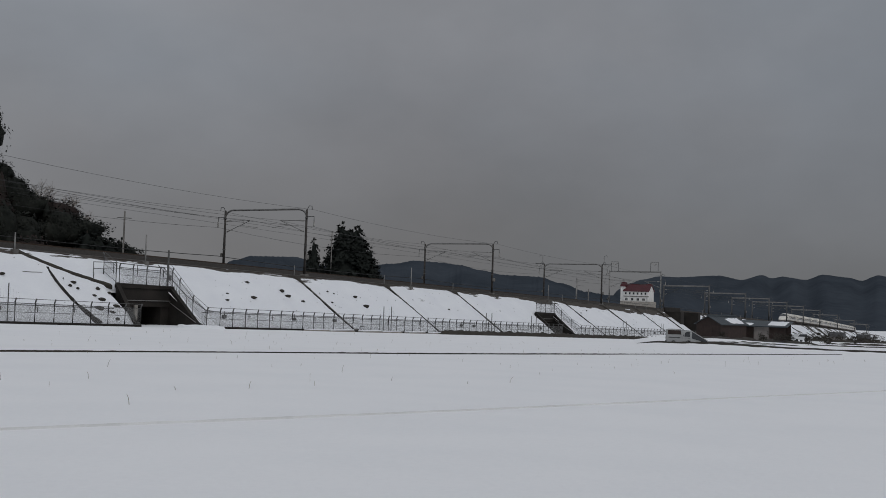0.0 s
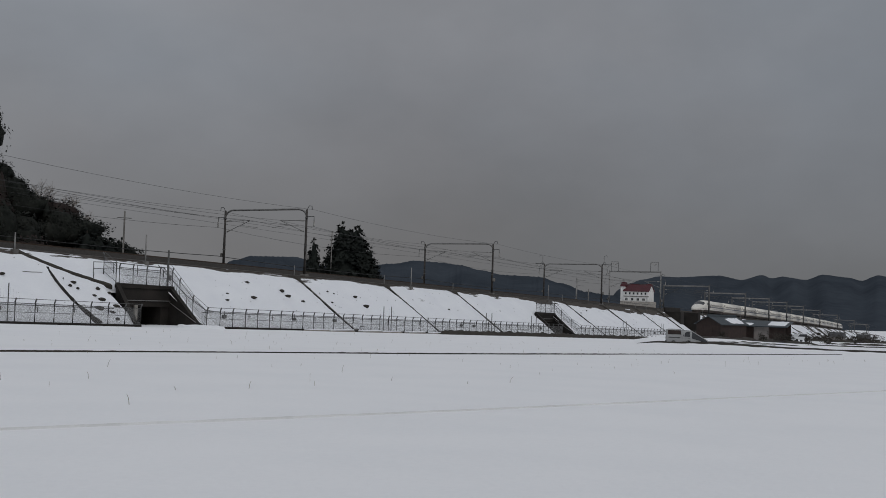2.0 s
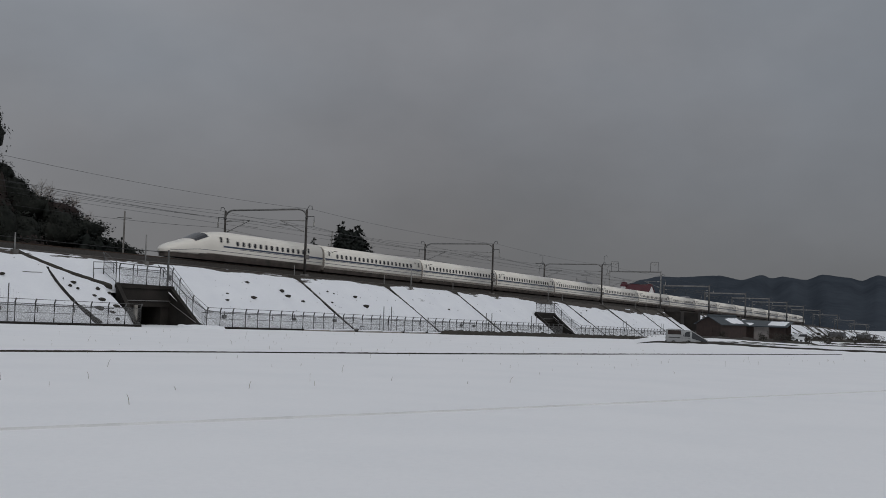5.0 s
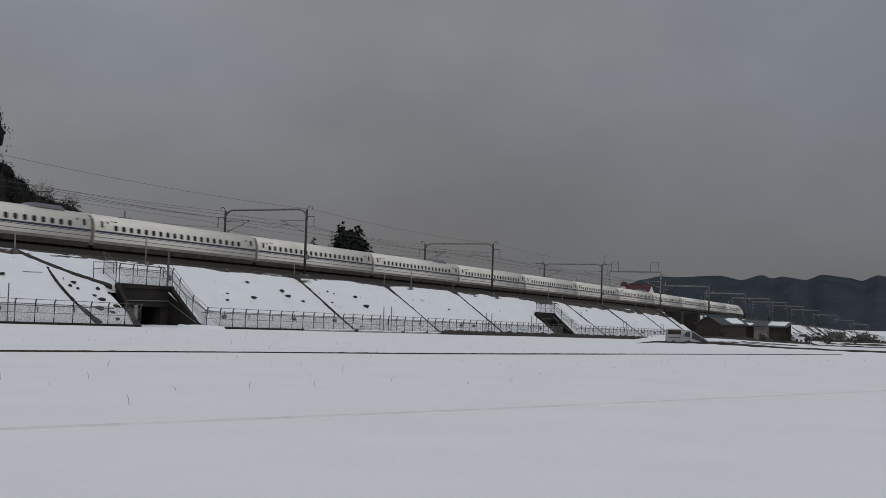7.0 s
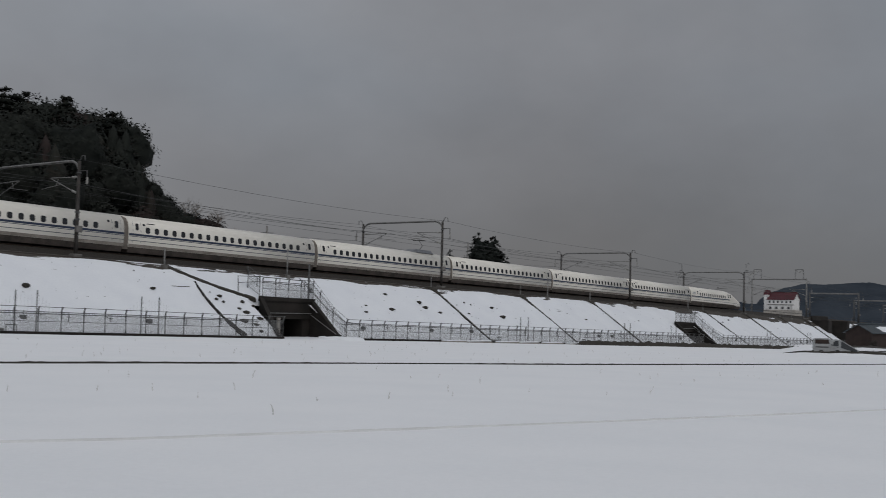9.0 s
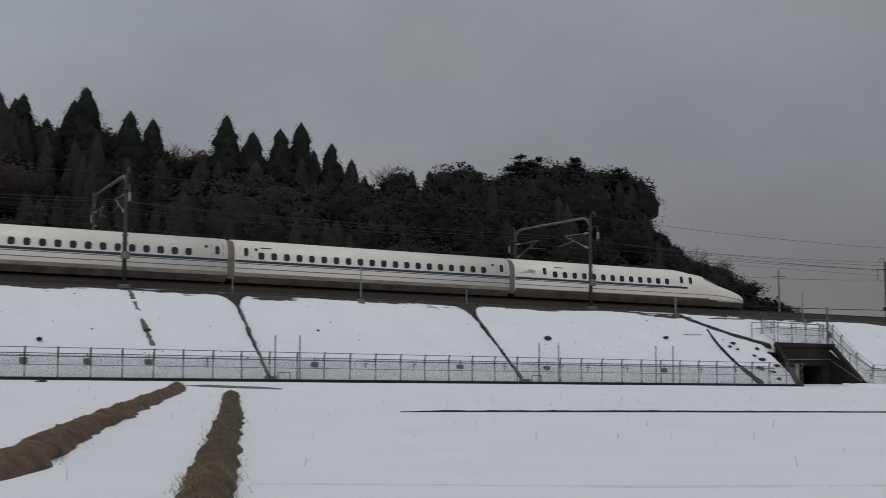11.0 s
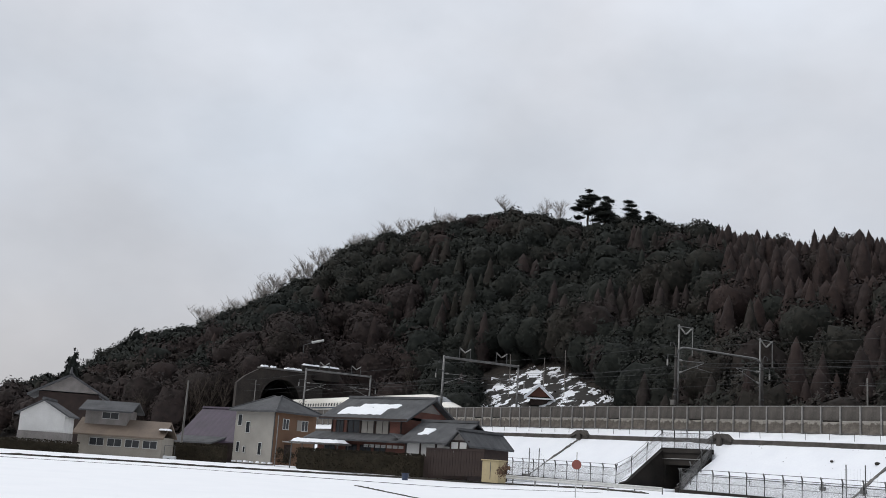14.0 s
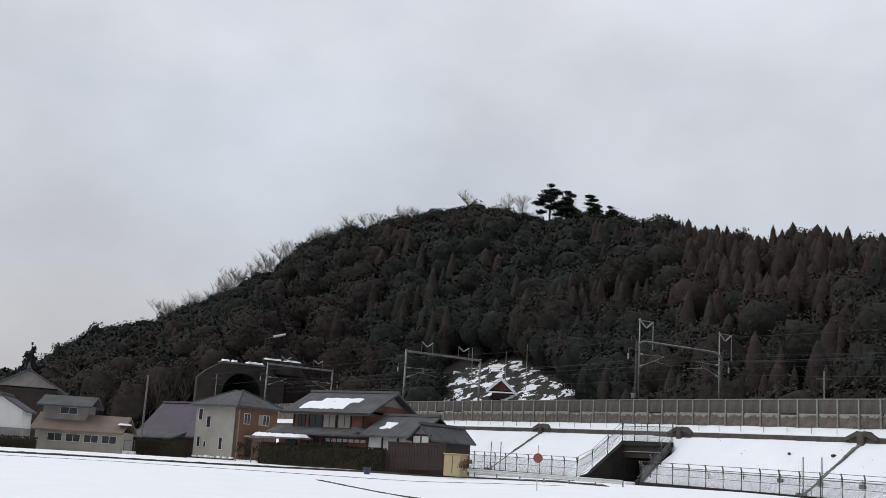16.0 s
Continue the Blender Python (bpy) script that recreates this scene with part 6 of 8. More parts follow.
def stand_out_trees():
    # tall cedars and pines that break the skyline: bearing, elevation of the top, share of the way up
    cedars = []
    for s in range(3):
        v, f, n = cedar_crown(17, 4.1, 70 + s, 2600, 0.42, 0.04, 0.62, 22, 16, 1.2)
        cedars.append(tri_mesh("crown", v, f, WOOD, n, 0.06))
    pines = []
    for s in range(3):
        v, f, n = pine_crown(14, 80 + s, 3000, 0.27, 3.0)
        pines.append(tri_mesh("crown", v, f, WOOD, n, 0.1))
    for i, (az, el, v) in enumerate(((9.3, 13.2, 0.86), (8.7, 12.5, 0.88), (11.5, 12.15, 0.82), (16.2, 12.2, 0.82), (17.6, 11.4, 0.8), (19.0, 11.6, 0.8), (20.0, 11.95, 0.84), (12.5, 11.8, 0.9), (21.6, 10.9, 0.86), (6.4, 12.6, 0.9), (4.0, 12.7, 0.9), (-25.2, 12.7, 0.9))):
        p = hill_at(az, v)
        top = 1.5 + math.hypot(p.x, p.y) * math.tan(radians(el))
        s = max(0.35, (top - p.z) / 17.3)
        trunk = Geo().tube([(0, 0, -0.5), (0, 0, 9), (0, 0, 16.5)], 0.26, 6, 0.04).mesh("trunk", BARK)
        tree("cedar_tree", "tall pointed dark cedar breaking the skyline", "tree", cedars[i % 3], None, trunk, Matrix.Translation(p) @ Matrix.Rotation(i * 1.3, 4, "Z") @ Matrix.Diagonal((s * 1.2, s * 1.2, s, 1)), group="skyline cedars")
    for i, (az, el, v) in enumerate(((31.6, 10.4, 0.9), (32.6, 10.2, 0.95), (34.3, 10.1, 0.92), (36.6, 9.6, 0.9), (37.4, 8.4, 0.85), (-17.2, 12.7, 1.0), (-20.0, 12.8, 1.0), (-18.6, 12.1, 1.0), (-21.5, 12.2, 1.0), (-24.0, 12.5, 1.0), (-13.0, 12.2, 0.98), (-8.0, 11.9, 0.98), (-51.5, 15.05, 0.97), (-50.6, 14.7, 0.96), (-49.2, 14.5, 0.96), (-48.3, 14.0, 0.95), (-10.5, 11.9, 1.0))):
        p = hill_at(az, v)
        top = 1.5 + math.hypot(p.x, p.y) * math.tan(radians(el))
        s = max(0.4, (top - p.z) / 14.6)
        g = Geo().tube([(0, 0, -0.5), (0.15, 0, 5), (-0.1, 0.1, 10), (0, 0, 14)], 0.24, 6, 0.05)
        for k in range(7):
            a = k * 2.4 + i
            z = 6.8 + k
            g.tube([(0, 0, z), (1.1 * math.cos(a), 1.1 * math.sin(a), z + 0.5), (1.9 * math.cos(a), 1.9 * math.sin(a), z + 0.6)], 0.08, 4, 0.03)
        tree("pine_tree", "tall open-crowned pine standing above the wood", "tree", pines[i % 3], None, g.mesh("trunk", BARK), Matrix.Translation(p) @ Matrix.Rotation(i * 1.9, 4, "Z") @ Matrix.Diagonal((s * (1.95 if az < -45 else 1.5), s * (1.95 if az < -45 else 1.5), s, 1)), group="skyline pines")
    bare = [branch_geo(10, 90 + s, 16, 2, 0.13, 0.8, 13).mesh("trunk", PALE_BARK) for s in range(4)]
    spots = [(14.0, 10.9, 1.0), (15.0, 10.6, 1.0), (24.6, 10.0, 1.0), (25.6, 9.9, 1.0), (-3.6, 12.3, 1.0), (-2.4, 12.2, 1.0), (40.7, 5.6, 1.0), (41.5, 5.0, 1.0), (42.3, 4.4, 1.0), (-54.0, 14.5, 1.0), (-53.0, 14.6, 1.0), (-55.6, 14.5, 1.0),
             (-70.9, 7.9, 1.0), (-70.4, 7.7, 1.0), (0.3, 12.5, 1.0), (38.2, 7.3, 1.0)]
    line = ((-58.5, 14.1), (-61, 13.5), (-63, 12.75), (-65, 12.0), (-67, 10.5), (-70, 8.5), (-71.5, 7.6))
    for k in range(34):
        az = -58.6 - 0.37 * k
        el = next(a[1] + (b[1] - a[1]) * (az - a[0]) / (b[0] - a[0]) for a, b in zip(line, line[1:]) if a[0] >= az >= b[0])
        spots.append((az, el - 0.3 - 0.22 * (k % 3), 1.0))
    for i, (az, el, v) in enumerate(spots):
        p = hill_at(az, v)
        top = 1.5 + math.hypot(p.x, p.y) * math.tan(radians(el))
        s = max(0.3, (top - p.z) / 11.0)
        tree("bare_tree", "leafless pale-twigged tree on the ridge", "tree", None, None, bare[i % 4], Matrix.Translation(p) @ Matrix.Rotation(i * 1.1, 4, "Z") @ Matrix.Diagonal((s * 1.6, s * 1.6, s, 1)), group="bare ridge trees")
    # lone cedars beyond the track
    lone = []
    for s in range(3):
        v, f, n = bough_crown(17, 3.75, 170 + s, 520, 13, 0.68, 0.62)
        lone.append(tri_mesh("crown", v, f, WOOD, n, 0.0))
    for i, (az, el, d, w) in enumerate(((55.4, 4.08, 235, 1.5), (56.1, 3.98, 238, 1.6), (53.95, 3.2, 232, 0.95), (54.9, 2.6, 236, 1.3), (56.7, 2.85, 240, 1.6), (55.75, 3.7, 242, 1.8), (57.0, 1.9, 236, 1.4), (54.4, 1.9, 236, 1.3), (44.35, 2.8, 150, 1.3), (43.75, 2.75, 148, 2.4), (43.2, 3.0, 146, 2.2), (42.7, 3.2, 145, 2.0), (-77.1, 4.9, 190, 1.0), (-78.0, 3.6, 200, 1.0))):
        x, y = at(az, d)
        z = ground_z(x, y) - 0.2
        s = (1.5 + d * math.tan(radians(el)) - z) / 17.3
        trunk = Geo().tube([(0, 0, -0.5), (0, 0, 9), (0, 0, 16.5)], 0.26, 6, 0.04).mesh("trunk", BARK)
        tree("cedar_tree", "dark cedar standing alone beyond the railway bank", "tree", lone[i % 3], None, trunk, Matrix.Translation((x, y, z)) @ Matrix.Rotation(i, 4, "Z") @ Matrix.Diagonal((s * w, s * w, s, 1)), group="lone cedars")


stand_out_trees()


# ---- distance: mountains beyond the fields, haze put into their colour ----
def mountains(name, dist, line, label, rough=1.0):
    """A long wooded ridge far off; its line is given as bearing and elevation."""
    g = Geo()
    steps = 420
    az0, az1 = line[0][0], line[-1][0]
    rows = ((0.70, 0.0), (0.78, 0.3), (0.86, 0.58), (0.93, 0.82), (1.0, 1.0), (1.25, 0.0))
    for i in range(steps + 1):
        az = az0 + (az1 - az0) * i / steps
        a, b = next((a, b) for a, b in zip(line, line[1:]) if a[0] - 1e-6 <= az <= b[0] + 1e-6)
        q = (az - a[0]) / (b[0] - a[0])
        q = q * q * (3 - 2 * q)
        el = a[1] * (1 - q) + b[1] * q
        el += rough * (0.035 * noise.noise(Vector((i * 0.5, dist * 0.01, 2))) + 0.02 * noise.noise(Vector((i * 1.3, dist * 0.01, 4))))
        for d, hh in rows:
            spur = 1 + 0.05 * noise.noise(Vector((az * 0.9, d * 3, 1)))
            x, y = at(az, dist * d * (spur if d < 1 else 1))
            g.v.append((x, y, -24 + hh * (25.5 + dist * math.tan(radians(el))) * (1 + 0.18 * noise.noise(Vector((az * 0.8, d * 6, 3))) * (0 < hh < 1))))
    k = len(rows)
    g.f = [(i * k + j, (i + 1) * k + j, (i + 1) * k + j + 1, i * k + j + 1) for i in range(steps) for j in range(k - 1)]
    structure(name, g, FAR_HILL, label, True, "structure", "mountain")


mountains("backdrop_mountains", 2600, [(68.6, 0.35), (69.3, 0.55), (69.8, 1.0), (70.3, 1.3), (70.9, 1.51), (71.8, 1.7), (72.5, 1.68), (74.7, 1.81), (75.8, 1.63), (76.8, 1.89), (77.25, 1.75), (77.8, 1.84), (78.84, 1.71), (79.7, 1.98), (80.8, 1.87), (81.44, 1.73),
                                       (82.2, 2.0), (83.4, 1.75), (85, 2.05), (88, 1.8), (92, 2.0), (98, 1.5), (104, 0.8)], "wooded mountains behind the fields, coloured blue-grey for haze", 0.6)
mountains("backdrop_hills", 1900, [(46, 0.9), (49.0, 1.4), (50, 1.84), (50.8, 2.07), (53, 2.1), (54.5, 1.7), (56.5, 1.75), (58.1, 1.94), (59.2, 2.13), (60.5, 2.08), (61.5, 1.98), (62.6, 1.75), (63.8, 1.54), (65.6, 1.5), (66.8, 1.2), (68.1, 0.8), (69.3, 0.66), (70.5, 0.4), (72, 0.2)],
          "dark wooded hills behind the railway, coloured blue-grey for haze")
mountains("backdrop_range", 3400, [(-170, 2.0), (-148, 2.4), (-126, 2.0), (-105, 1.5), (-83, 1.0), (-60, 0.8), (-40, 0.6), (-18, 0.5), (4, 0.6), (25, 0.8), (46, 1.2)], "distant range coloured blue-grey for haze")


# ---- more materials for the village ----
KAWARA = mat("grey_roof_tiles", (0.098, 0.099, 0.103), (0.05, 0.051, 0.054), rough=0.85, scale=0.8, fine=7, bump=0.5, dist=0.05)
PURPLE_ROOF = mat("dull_purple_roof", (0.062, 0.042, 0.068), (0.038, 0.028, 0.043), rough=0.6, scale=0.8, fine=8, bump=0.3)
TAN_ROOF = mat("faded_tan_sheet_roof", (0.19, 0.145, 0.11), (0.125, 0.096, 0.074), rough=0.7, scale=0.6, fine=6, bump=0.2)
BLUE_ROOF = mat("blue_grey_sheet_roof", (0.052, 0.066, 0.074), (0.034, 0.043, 0.05), rough=0.5, scale=0.7, fine=5, bump=0.2)
RED_ROOF = mat("dark_red_roof", (0.085, 0.016, 0.022), (0.055, 0.012, 0.016), rough=0.6, scale=0.4, fine=3, bump=0.1)
RED_TIMBER = mat("red_brown_timber", (0.18, 0.072, 0.052), (0.10, 0.045, 0.035), rough=0.8, scale=1.2, fine=12, bump=0.3)
DARK_TIMBER = mat("dark_stained_timber", (0.046, 0.03, 0.025), (0.025, 0.017, 0.015), rough=0.85, scale=1.2, fine=14, bump=0.3)
GREY_TIMBER = mat("weathered_grey_cladding", (0.30, 0.275, 0.26), (0.19, 0.175, 0.165), rough=0.85, scale=0.9, fine=10, bump=0.3)
PLASTER = mat("white_plaster", (0.72, 0.71, 0.69), (0.6, 0.59, 0.57), rough=0.9, scale=0.8, fine=9, bump=0.1)
BEIGE_WALL = mat("beige_render", (0.38, 0.345, 0.295), (0.29, 0.265, 0.225), rough=0.9, scale=0.7, fine=8, bump=0.15)
PALE_SIDING = mat("pale_grey_siding", (0.33, 0.31, 0.275), (0.26, 0.245, 0.22), rough=0.8, scale=0.6, fine=10, bump=0.15)
ORANGE_SIDING = mat("orange_brown_siding", (0.17, 0.095, 0.055), (0.125, 0.072, 0.043), rough=0.8, scale=0.7, fine=12, bump=0.2)
YELLOW_PANEL = mat("pale_yellow_panel", (0.42, 0.345, 0.2), (0.34, 0.28, 0.165), rough=0.7, scale=1, fine=8, bump=0.1)
GLASS = mat("dark_house_glass", (0.03, 0.034, 0.038), (0.02, 0.022, 0.025), rough=0.1, bump=0, spec=0.6)
FRAME_MAT = mat("white_window_frame", (0.6, 0.6, 0.58), rough=0.6, bump=0)
CURTAIN = mat("pale_shutter", (0.30, 0.28, 0.25), (0.24, 0.225, 0.2), rough=0.8, scale=2, bump=0)
HEDGE = mat("clipped_hedge", (0.046, 0.038, 0.026), (0.028, 0.024, 0.017), rough=0.9, scale=1.0, fine=5, bump=0, vary=0.3, spec=0.1)
SIGN_RED = mat("faded_sign_red", (0.27, 0.085, 0.065), (0.22, 0.07, 0.055), rough=0.5, bump=0)
CAR_WHITE = mat("white_car_paint", (0.62, 0.63, 0.64), (0.58, 0.59, 0.6), rough=0.25, bump=0, spec=0.6)
# white van paint with the shade on its side put into the colour
SHADED_WHITE = mat("road_dusty_white_paint", (0.36, 0.365, 0.365), (0.26, 0.265, 0.265), rough=0.5, scale=1.2, fine=8, bump=0)
TYRE = mat("tyre_rubber", (0.02, 0.02, 0.02), rough=0.85, bump=0)
CLEARING = bare_snow("patchy_clearing_snow", 0.462, 0.482, (0.012, 0.0105, 0.009), (0.026, 0.022, 0.018), patch=0.0)
for nd in CLEARING.node_tree.nodes:
    if nd.bl_idname == "ShaderNodeMapping":
        nd.inputs["Scale"].default_value = (0.30, 0.14, 0.62)


# ---- houses ----
def gable_roof(t, x0, x1, y0, y1, eave, ridge, over, material, label="", along="x", thick=0.16, gable=None):
    """Two pitched slabs with a ridge cap; ridge along local x or y."""
    g = Geo()
    if along == "x":
        a, b, c0, c1 = x0 - over, x1 + over, y0 - over, y1 + over
        mid = (c0 + c1) / 2
        rise = (ridge - eave) * over / max(0.1, (y1 - y0) / 2)
        P = lambda s, c, z: (s, c, z)
    else:
        a, b, c0, c1 = y0 - over, y1 + over, x0 - over, x1 + over
        mid = (c0 + c1) / 2
        rise = (ridge - eave) * over / max(0.1, (x1 - x0) / 2)
        P = lambda s, c, z: (c, s, z)
    roof = None
    for c in (c0, c1):
        g = Geo()
        n = max(4, int((b - a) / 0.45))
        rings = []
        for i in range(n + 1):
            s = a + (b - a) * i / n
            bump = 0.03 if i % 2 else 0.0
            rings.append([P(s, c, eave - rise - thick), P(s, c, eave - rise + bump), P(s, mid, ridge + bump), P(s, mid, ridge - thick)])
        g.loft(rings)
        roof = part("roof_slope", g, material, t, label)
    g = Geo()
    g.loft([[P(s, mid - 0.2, ridge - 0.02), P(s, mid - 0.12, ridge + 0.22), P(s, mid + 0.12, ridge + 0.22), P(s, mid + 0.2, ridge - 0.02)] for s in (a - 0.03, b + 0.03)])
    part("ridge_cap", g, material, t)
    if gable is not None:
        lo, hi = (x0, x1) if along == "x" else (y0, y1)
        d0, d1 = (y0, y1) if along == "x" else (x0, x1)
        for s in (lo + 0.05, hi - 0.05):
            g = Geo()
            g.loft([[P(s + e, d0, eave - 0.05), P(s + e, d1, eave - 0.05), P(s + e, (d0 + d1) / 2, ridge - thick - 0.02)] for e in (-0.06, 0.06)])
            part("gable_wall", g, gable, t)


def hip_roof(t, x0, x1, y0, y1, eave, apex, over, material):
    cx, cy = (x0 + x1) / 2, (y0 + y1) / 2
    a, b, c, d = x0 - over, x1 + over, y0 - over, y1 + over
    k = 0.5
    g = Geo().loft([[(a, c, eave - 0.18), (b, c, eave - 0.18), (b, d, eave - 0.18), (a, d, eave - 0.18)], [(a, c, eave), (b, c, eave), (b, d, eave), (a, d, eave)],
                    [(cx - k, cy - 0.05, apex), (cx + k, cy - 0.05, apex), (cx + k, cy + 0.05, apex), (cx - k, cy + 0.05, apex)]])
    part("roof", g, material, t)
    for (px_, py_), sx in (((a, c), -k), ((b, c), k), ((b, d), k), ((a, d), -k)):
        part("hip_cap", Geo().tube([(px_, py_, eave + 0.03), (cx + sx, cy, apex + 0.05)], 0.1, 6), material, t)


def wall_box(t, x0, x1, y0, y1, z0, z1, material, name="wall"):
    return part(name, Geo().box(x0, x1, y0, y1, z0, z1, bevel=0.02), material, t)


def window(t, face, s, z, w, h, at_, material=GLASS, bars=1, frame_mat=None):
    """A framed window on a face: 'front' lies in plane y = at_, 'right' in plane x = at_."""
    def place(a0, a1, z0, z1, d0, d1):
        return Geo().box(a0, a1, at_ - d1, at_ - d0, z0, z1) if face == "front" else Geo().box(at_ + d0, at_ + d1, a0, a1, z0, z1)
    wdw = part("window", place(s - w / 2, s + w / 2, z, z + h, -0.02, 0.03), material, t)
    g = Geo()
    e = 0.06
    for a0, a1, b0, b1 in ((s - w / 2 - e, s + w / 2 + e, z + h, z + h + e), (s - w / 2 - e, s + w / 2 + e, z - e, z), (s - w / 2 - e, s - w / 2, z, z + h), (s + w / 2, s + w / 2 + e, z, z + h)):
        q = place(a0, a1, b0, b1, 0.0, 0.06)
        g.add(q.v, q.f)
    for i in range(bars):
        c = s - w / 2 + w * (i + 1) / (bars + 1)
        q = place(c - 0.03, c + 0.03, z, z + h, 0.0, 0.055)
        g.add(q.v, q.f)
    part("window_frame", g, frame_mat or FRAME_MAT, wdw)
    return wdw


def snow_lump(name, x0, x1, y0, y1, zf, m, label, seed, thick=0.12):
    """Slabs of snow left lying on a roof; zf(x, y) is the roof's height."""
    g = Geo()
    n = 14
    for i in range(n + 1):
        for j in range(n + 1):
            u, v = i / n, j / n
            x, y = x0 + (x1 - x0) * u, y0 + (y1 - y0) * v
            e = min(u, 1 - u, v, 1 - v)
            x += 0.25 * wobble(x, y, 1.3, seed)
            y += 0.2 * wobble(x, y, 1.1, seed + 3)
            g.v.append((x, y, zf(x, y) + (thick * (1 + 0.5 * wobble(x, y, 1.5, seed)) if e > 0.01 else -0.03)))
    n += 1
    g.f = [(i * n + j, (i + 1) * n + j, (i + 1) * n + j + 1, i * n + j + 1) for i in range(n - 1) for j in range(n - 1)]
    ob = part(name, g, SNOW_CAP, None, "", True, m)
    return tagged(ob, label, "snow", "snow on roofs")


def leafy_box(name, x0, x1, y0, y1, z0, z1, m, label, seed, count=2600, material=None):
    """A clipped hedge: a solid core with a skin of small leaves."""
    t = thing(name, label, "hedge", m)
    part("core", Geo().box(x0 + 0.12, x1 - 0.12, y0 + 0.12, y1 - 0.12, z0, z1 - 0.12, bevel=0.1), material or HEDGE, t)
    r = np.random.RandomState(seed)
    c = np.stack([r.uniform(x0, x1, count), r.uniform(y0, y1, count), r.uniform(z0 + 0.1, z1, count)], 1)
    side = r.randint(0, 3, count)
    c[side == 0, 1] = y0 + r.uniform(-0.08, 0.12, (side == 0).sum())
    c[side == 1, 2] = z1 + r.uniform(-0.12, 0.1, (side == 1).sum())
    ob = new("leaves", tri_mesh("leaves", *leaf_cloud(c, 0.09 * r.uniform(0.6, 1.4, count), r), material or HEDGE))
    ob.parent = t
    tagged(ob, kind="stuff")
    return t


def farmhouse():
    ox, oy = at(-61.3, 116)
    M = pose(ox, oy, 0, 0, 0, 24.1)
    t = thing("farmhouse", "red-brown timber farmhouse under a grey tiled roof with snow", "house", M)
    z = 1.0
    wall_box(t, -5.3, 6.2, -4.6, 4.2, z, 4.5, RED_TIMBER)
    wall_box(t, -4.0, 4.8, -4.0, 4.0, 4.4, 6.5, RED_TIMBER, "upper_wall")
    gable_roof(t, -4.4, 5.2, -4.0, 4.0, 6.75, 8.75, 0.85, KAWARA, "", "x", 0.18, RED_TIMBER)
    part("gable_plaster", Geo().loft([[(5.26 + e, -2.0, 7.35), (5.26 + e, 2.0, 7.35), (5.26 + e, 0.0, 8.4)] for e in (-0.06, 0.03)]), GREY_TIMBER, t, "pale plaster under the gable peak")
    # pent roof round the ground floor
    g = Geo()
    rings = []
    for i in range(31):
        s = -6.2 + 13.2 * i / 30
        b = 0.03 * (i % 2)
        rings.append([(s, -5.9, 4.05), (s, -5.9, 4.2 + b), (s, -4.0, 4.95 + b), (s, -4.0, 4.75)])
    g.loft(rings)
    part("pent_roof", g, KAWARA, t, "grey tiled pent roof")
    g = Geo().loft([[(4.8, y, 4.85), (4.8, y, 5.0), (6.9, y, 4.3), (6.9, y, 4.15)] for y in (-5.9, 4.5)])
    part("pent_roof", g, KAWARA, t)
    for s, w in ((-1.2, 1.5), (0.6, 1.5), (2.5, 1.6), (-3.0, 0.9)):
        window(t, "front", s, 4.95, w, 1.25, -4.0, CURTAIN if s in (2.5, 0.6) else GLASS, 1, DARK_TIMBER)
    for s in (-3.6, -0.8, 1.0, 2.8):
        window(t, "front", s, 2.2, 1.3, 1.5, -4.6, GLASS, 1, DARK_TIMBER)
    for s in (-4.0, -2.0, -0.3, 1.5, 3.3, 4.78):
        part("timber_post", Geo().box(s - 0.07, s + 0.07, -4.09, -3.98, 4.4, 6.6), DARK_TIMBER, t)
    g = Geo()
    for k in range(7):
        g = Geo().box(0.8 + 0.72 * k, 1.35 + 0.72 * k, -4.66, -4.6, 3.55, 3.85)
        part("plaster_strip", g, PLASTER, t)
    part("eave_fascia", Geo().box(-5.2, 6.0, -4.88, -4.8, 6.22, 6.42), DARK_TIMBER, t)
    # single-storey annexes with white plaster under the eaves
    a = thing("farmhouse_annex", "single-storey annex with white plaster walls and grey tiled gables", "house", M)
    wall_box(a, 6.6, 12.0, -5.6, 2.0, z, 4.5, PLASTER)
    gable_roof(a, 6.6, 12.0, -5.6, 1.2, 4.6, 6.4, 0.6, KAWARA, "", "x", 0.15, DARK_TIMBER)
    wall_box(a, 12.2, 14.2, -6.2, 1.0, z, 4.5, DARK_TIMBER)
    part("plaster_panel", Geo().box(12.35, 13.1, -6.26, -6.2, 3.0, 4.4), PLASTER, a)
    part("plaster_panel", Geo().box(13.28, 14.05, -6.26, -6.2, 3.0, 4.4), PLASTER, a)
    gable_roof(a, 12.2, 14.2, -6.2, 1.0, 4.5, 5.5, 0.4, KAWARA, "", "y", 0.15, GREY_TIMBER)
    for s in (6.7, 8.4, 10.2, 12.25, 13.19, 14.12):
        part("timber_post", Geo().box(s - 0.08, s + 0.08, -6.27 if s > 12 else -5.67, -6.18 if s > 12 else -5.58, z, 4.5), DARK_TIMBER, a)
    part("timber_beam", Geo().box(12.1, 14.3, -6.28, -6.18, 4.4, 4.58), DARK_TIMBER, a)
    part("timber_skirt", Geo().box(6.5, 14.3, -6.3, -6.0, z, 2.9), DARK_TIMBER, a)
    slope = lambda x, y: 6.75 + (8.75 - 6.75) * (y + 4.0) / 4.0 + 0.03
    snow_lump("roof_snow", -3.7, 2.0, -3.9, -2.2, slope, M, "thin slab of snow left on the grey tiles", 3, 0.06)
    snow_lump("roof_snow", -2.2, 2.8, -2.3, -1.5, slope, M, "thin slab of snow left on the grey tiles", 5, 0.06)
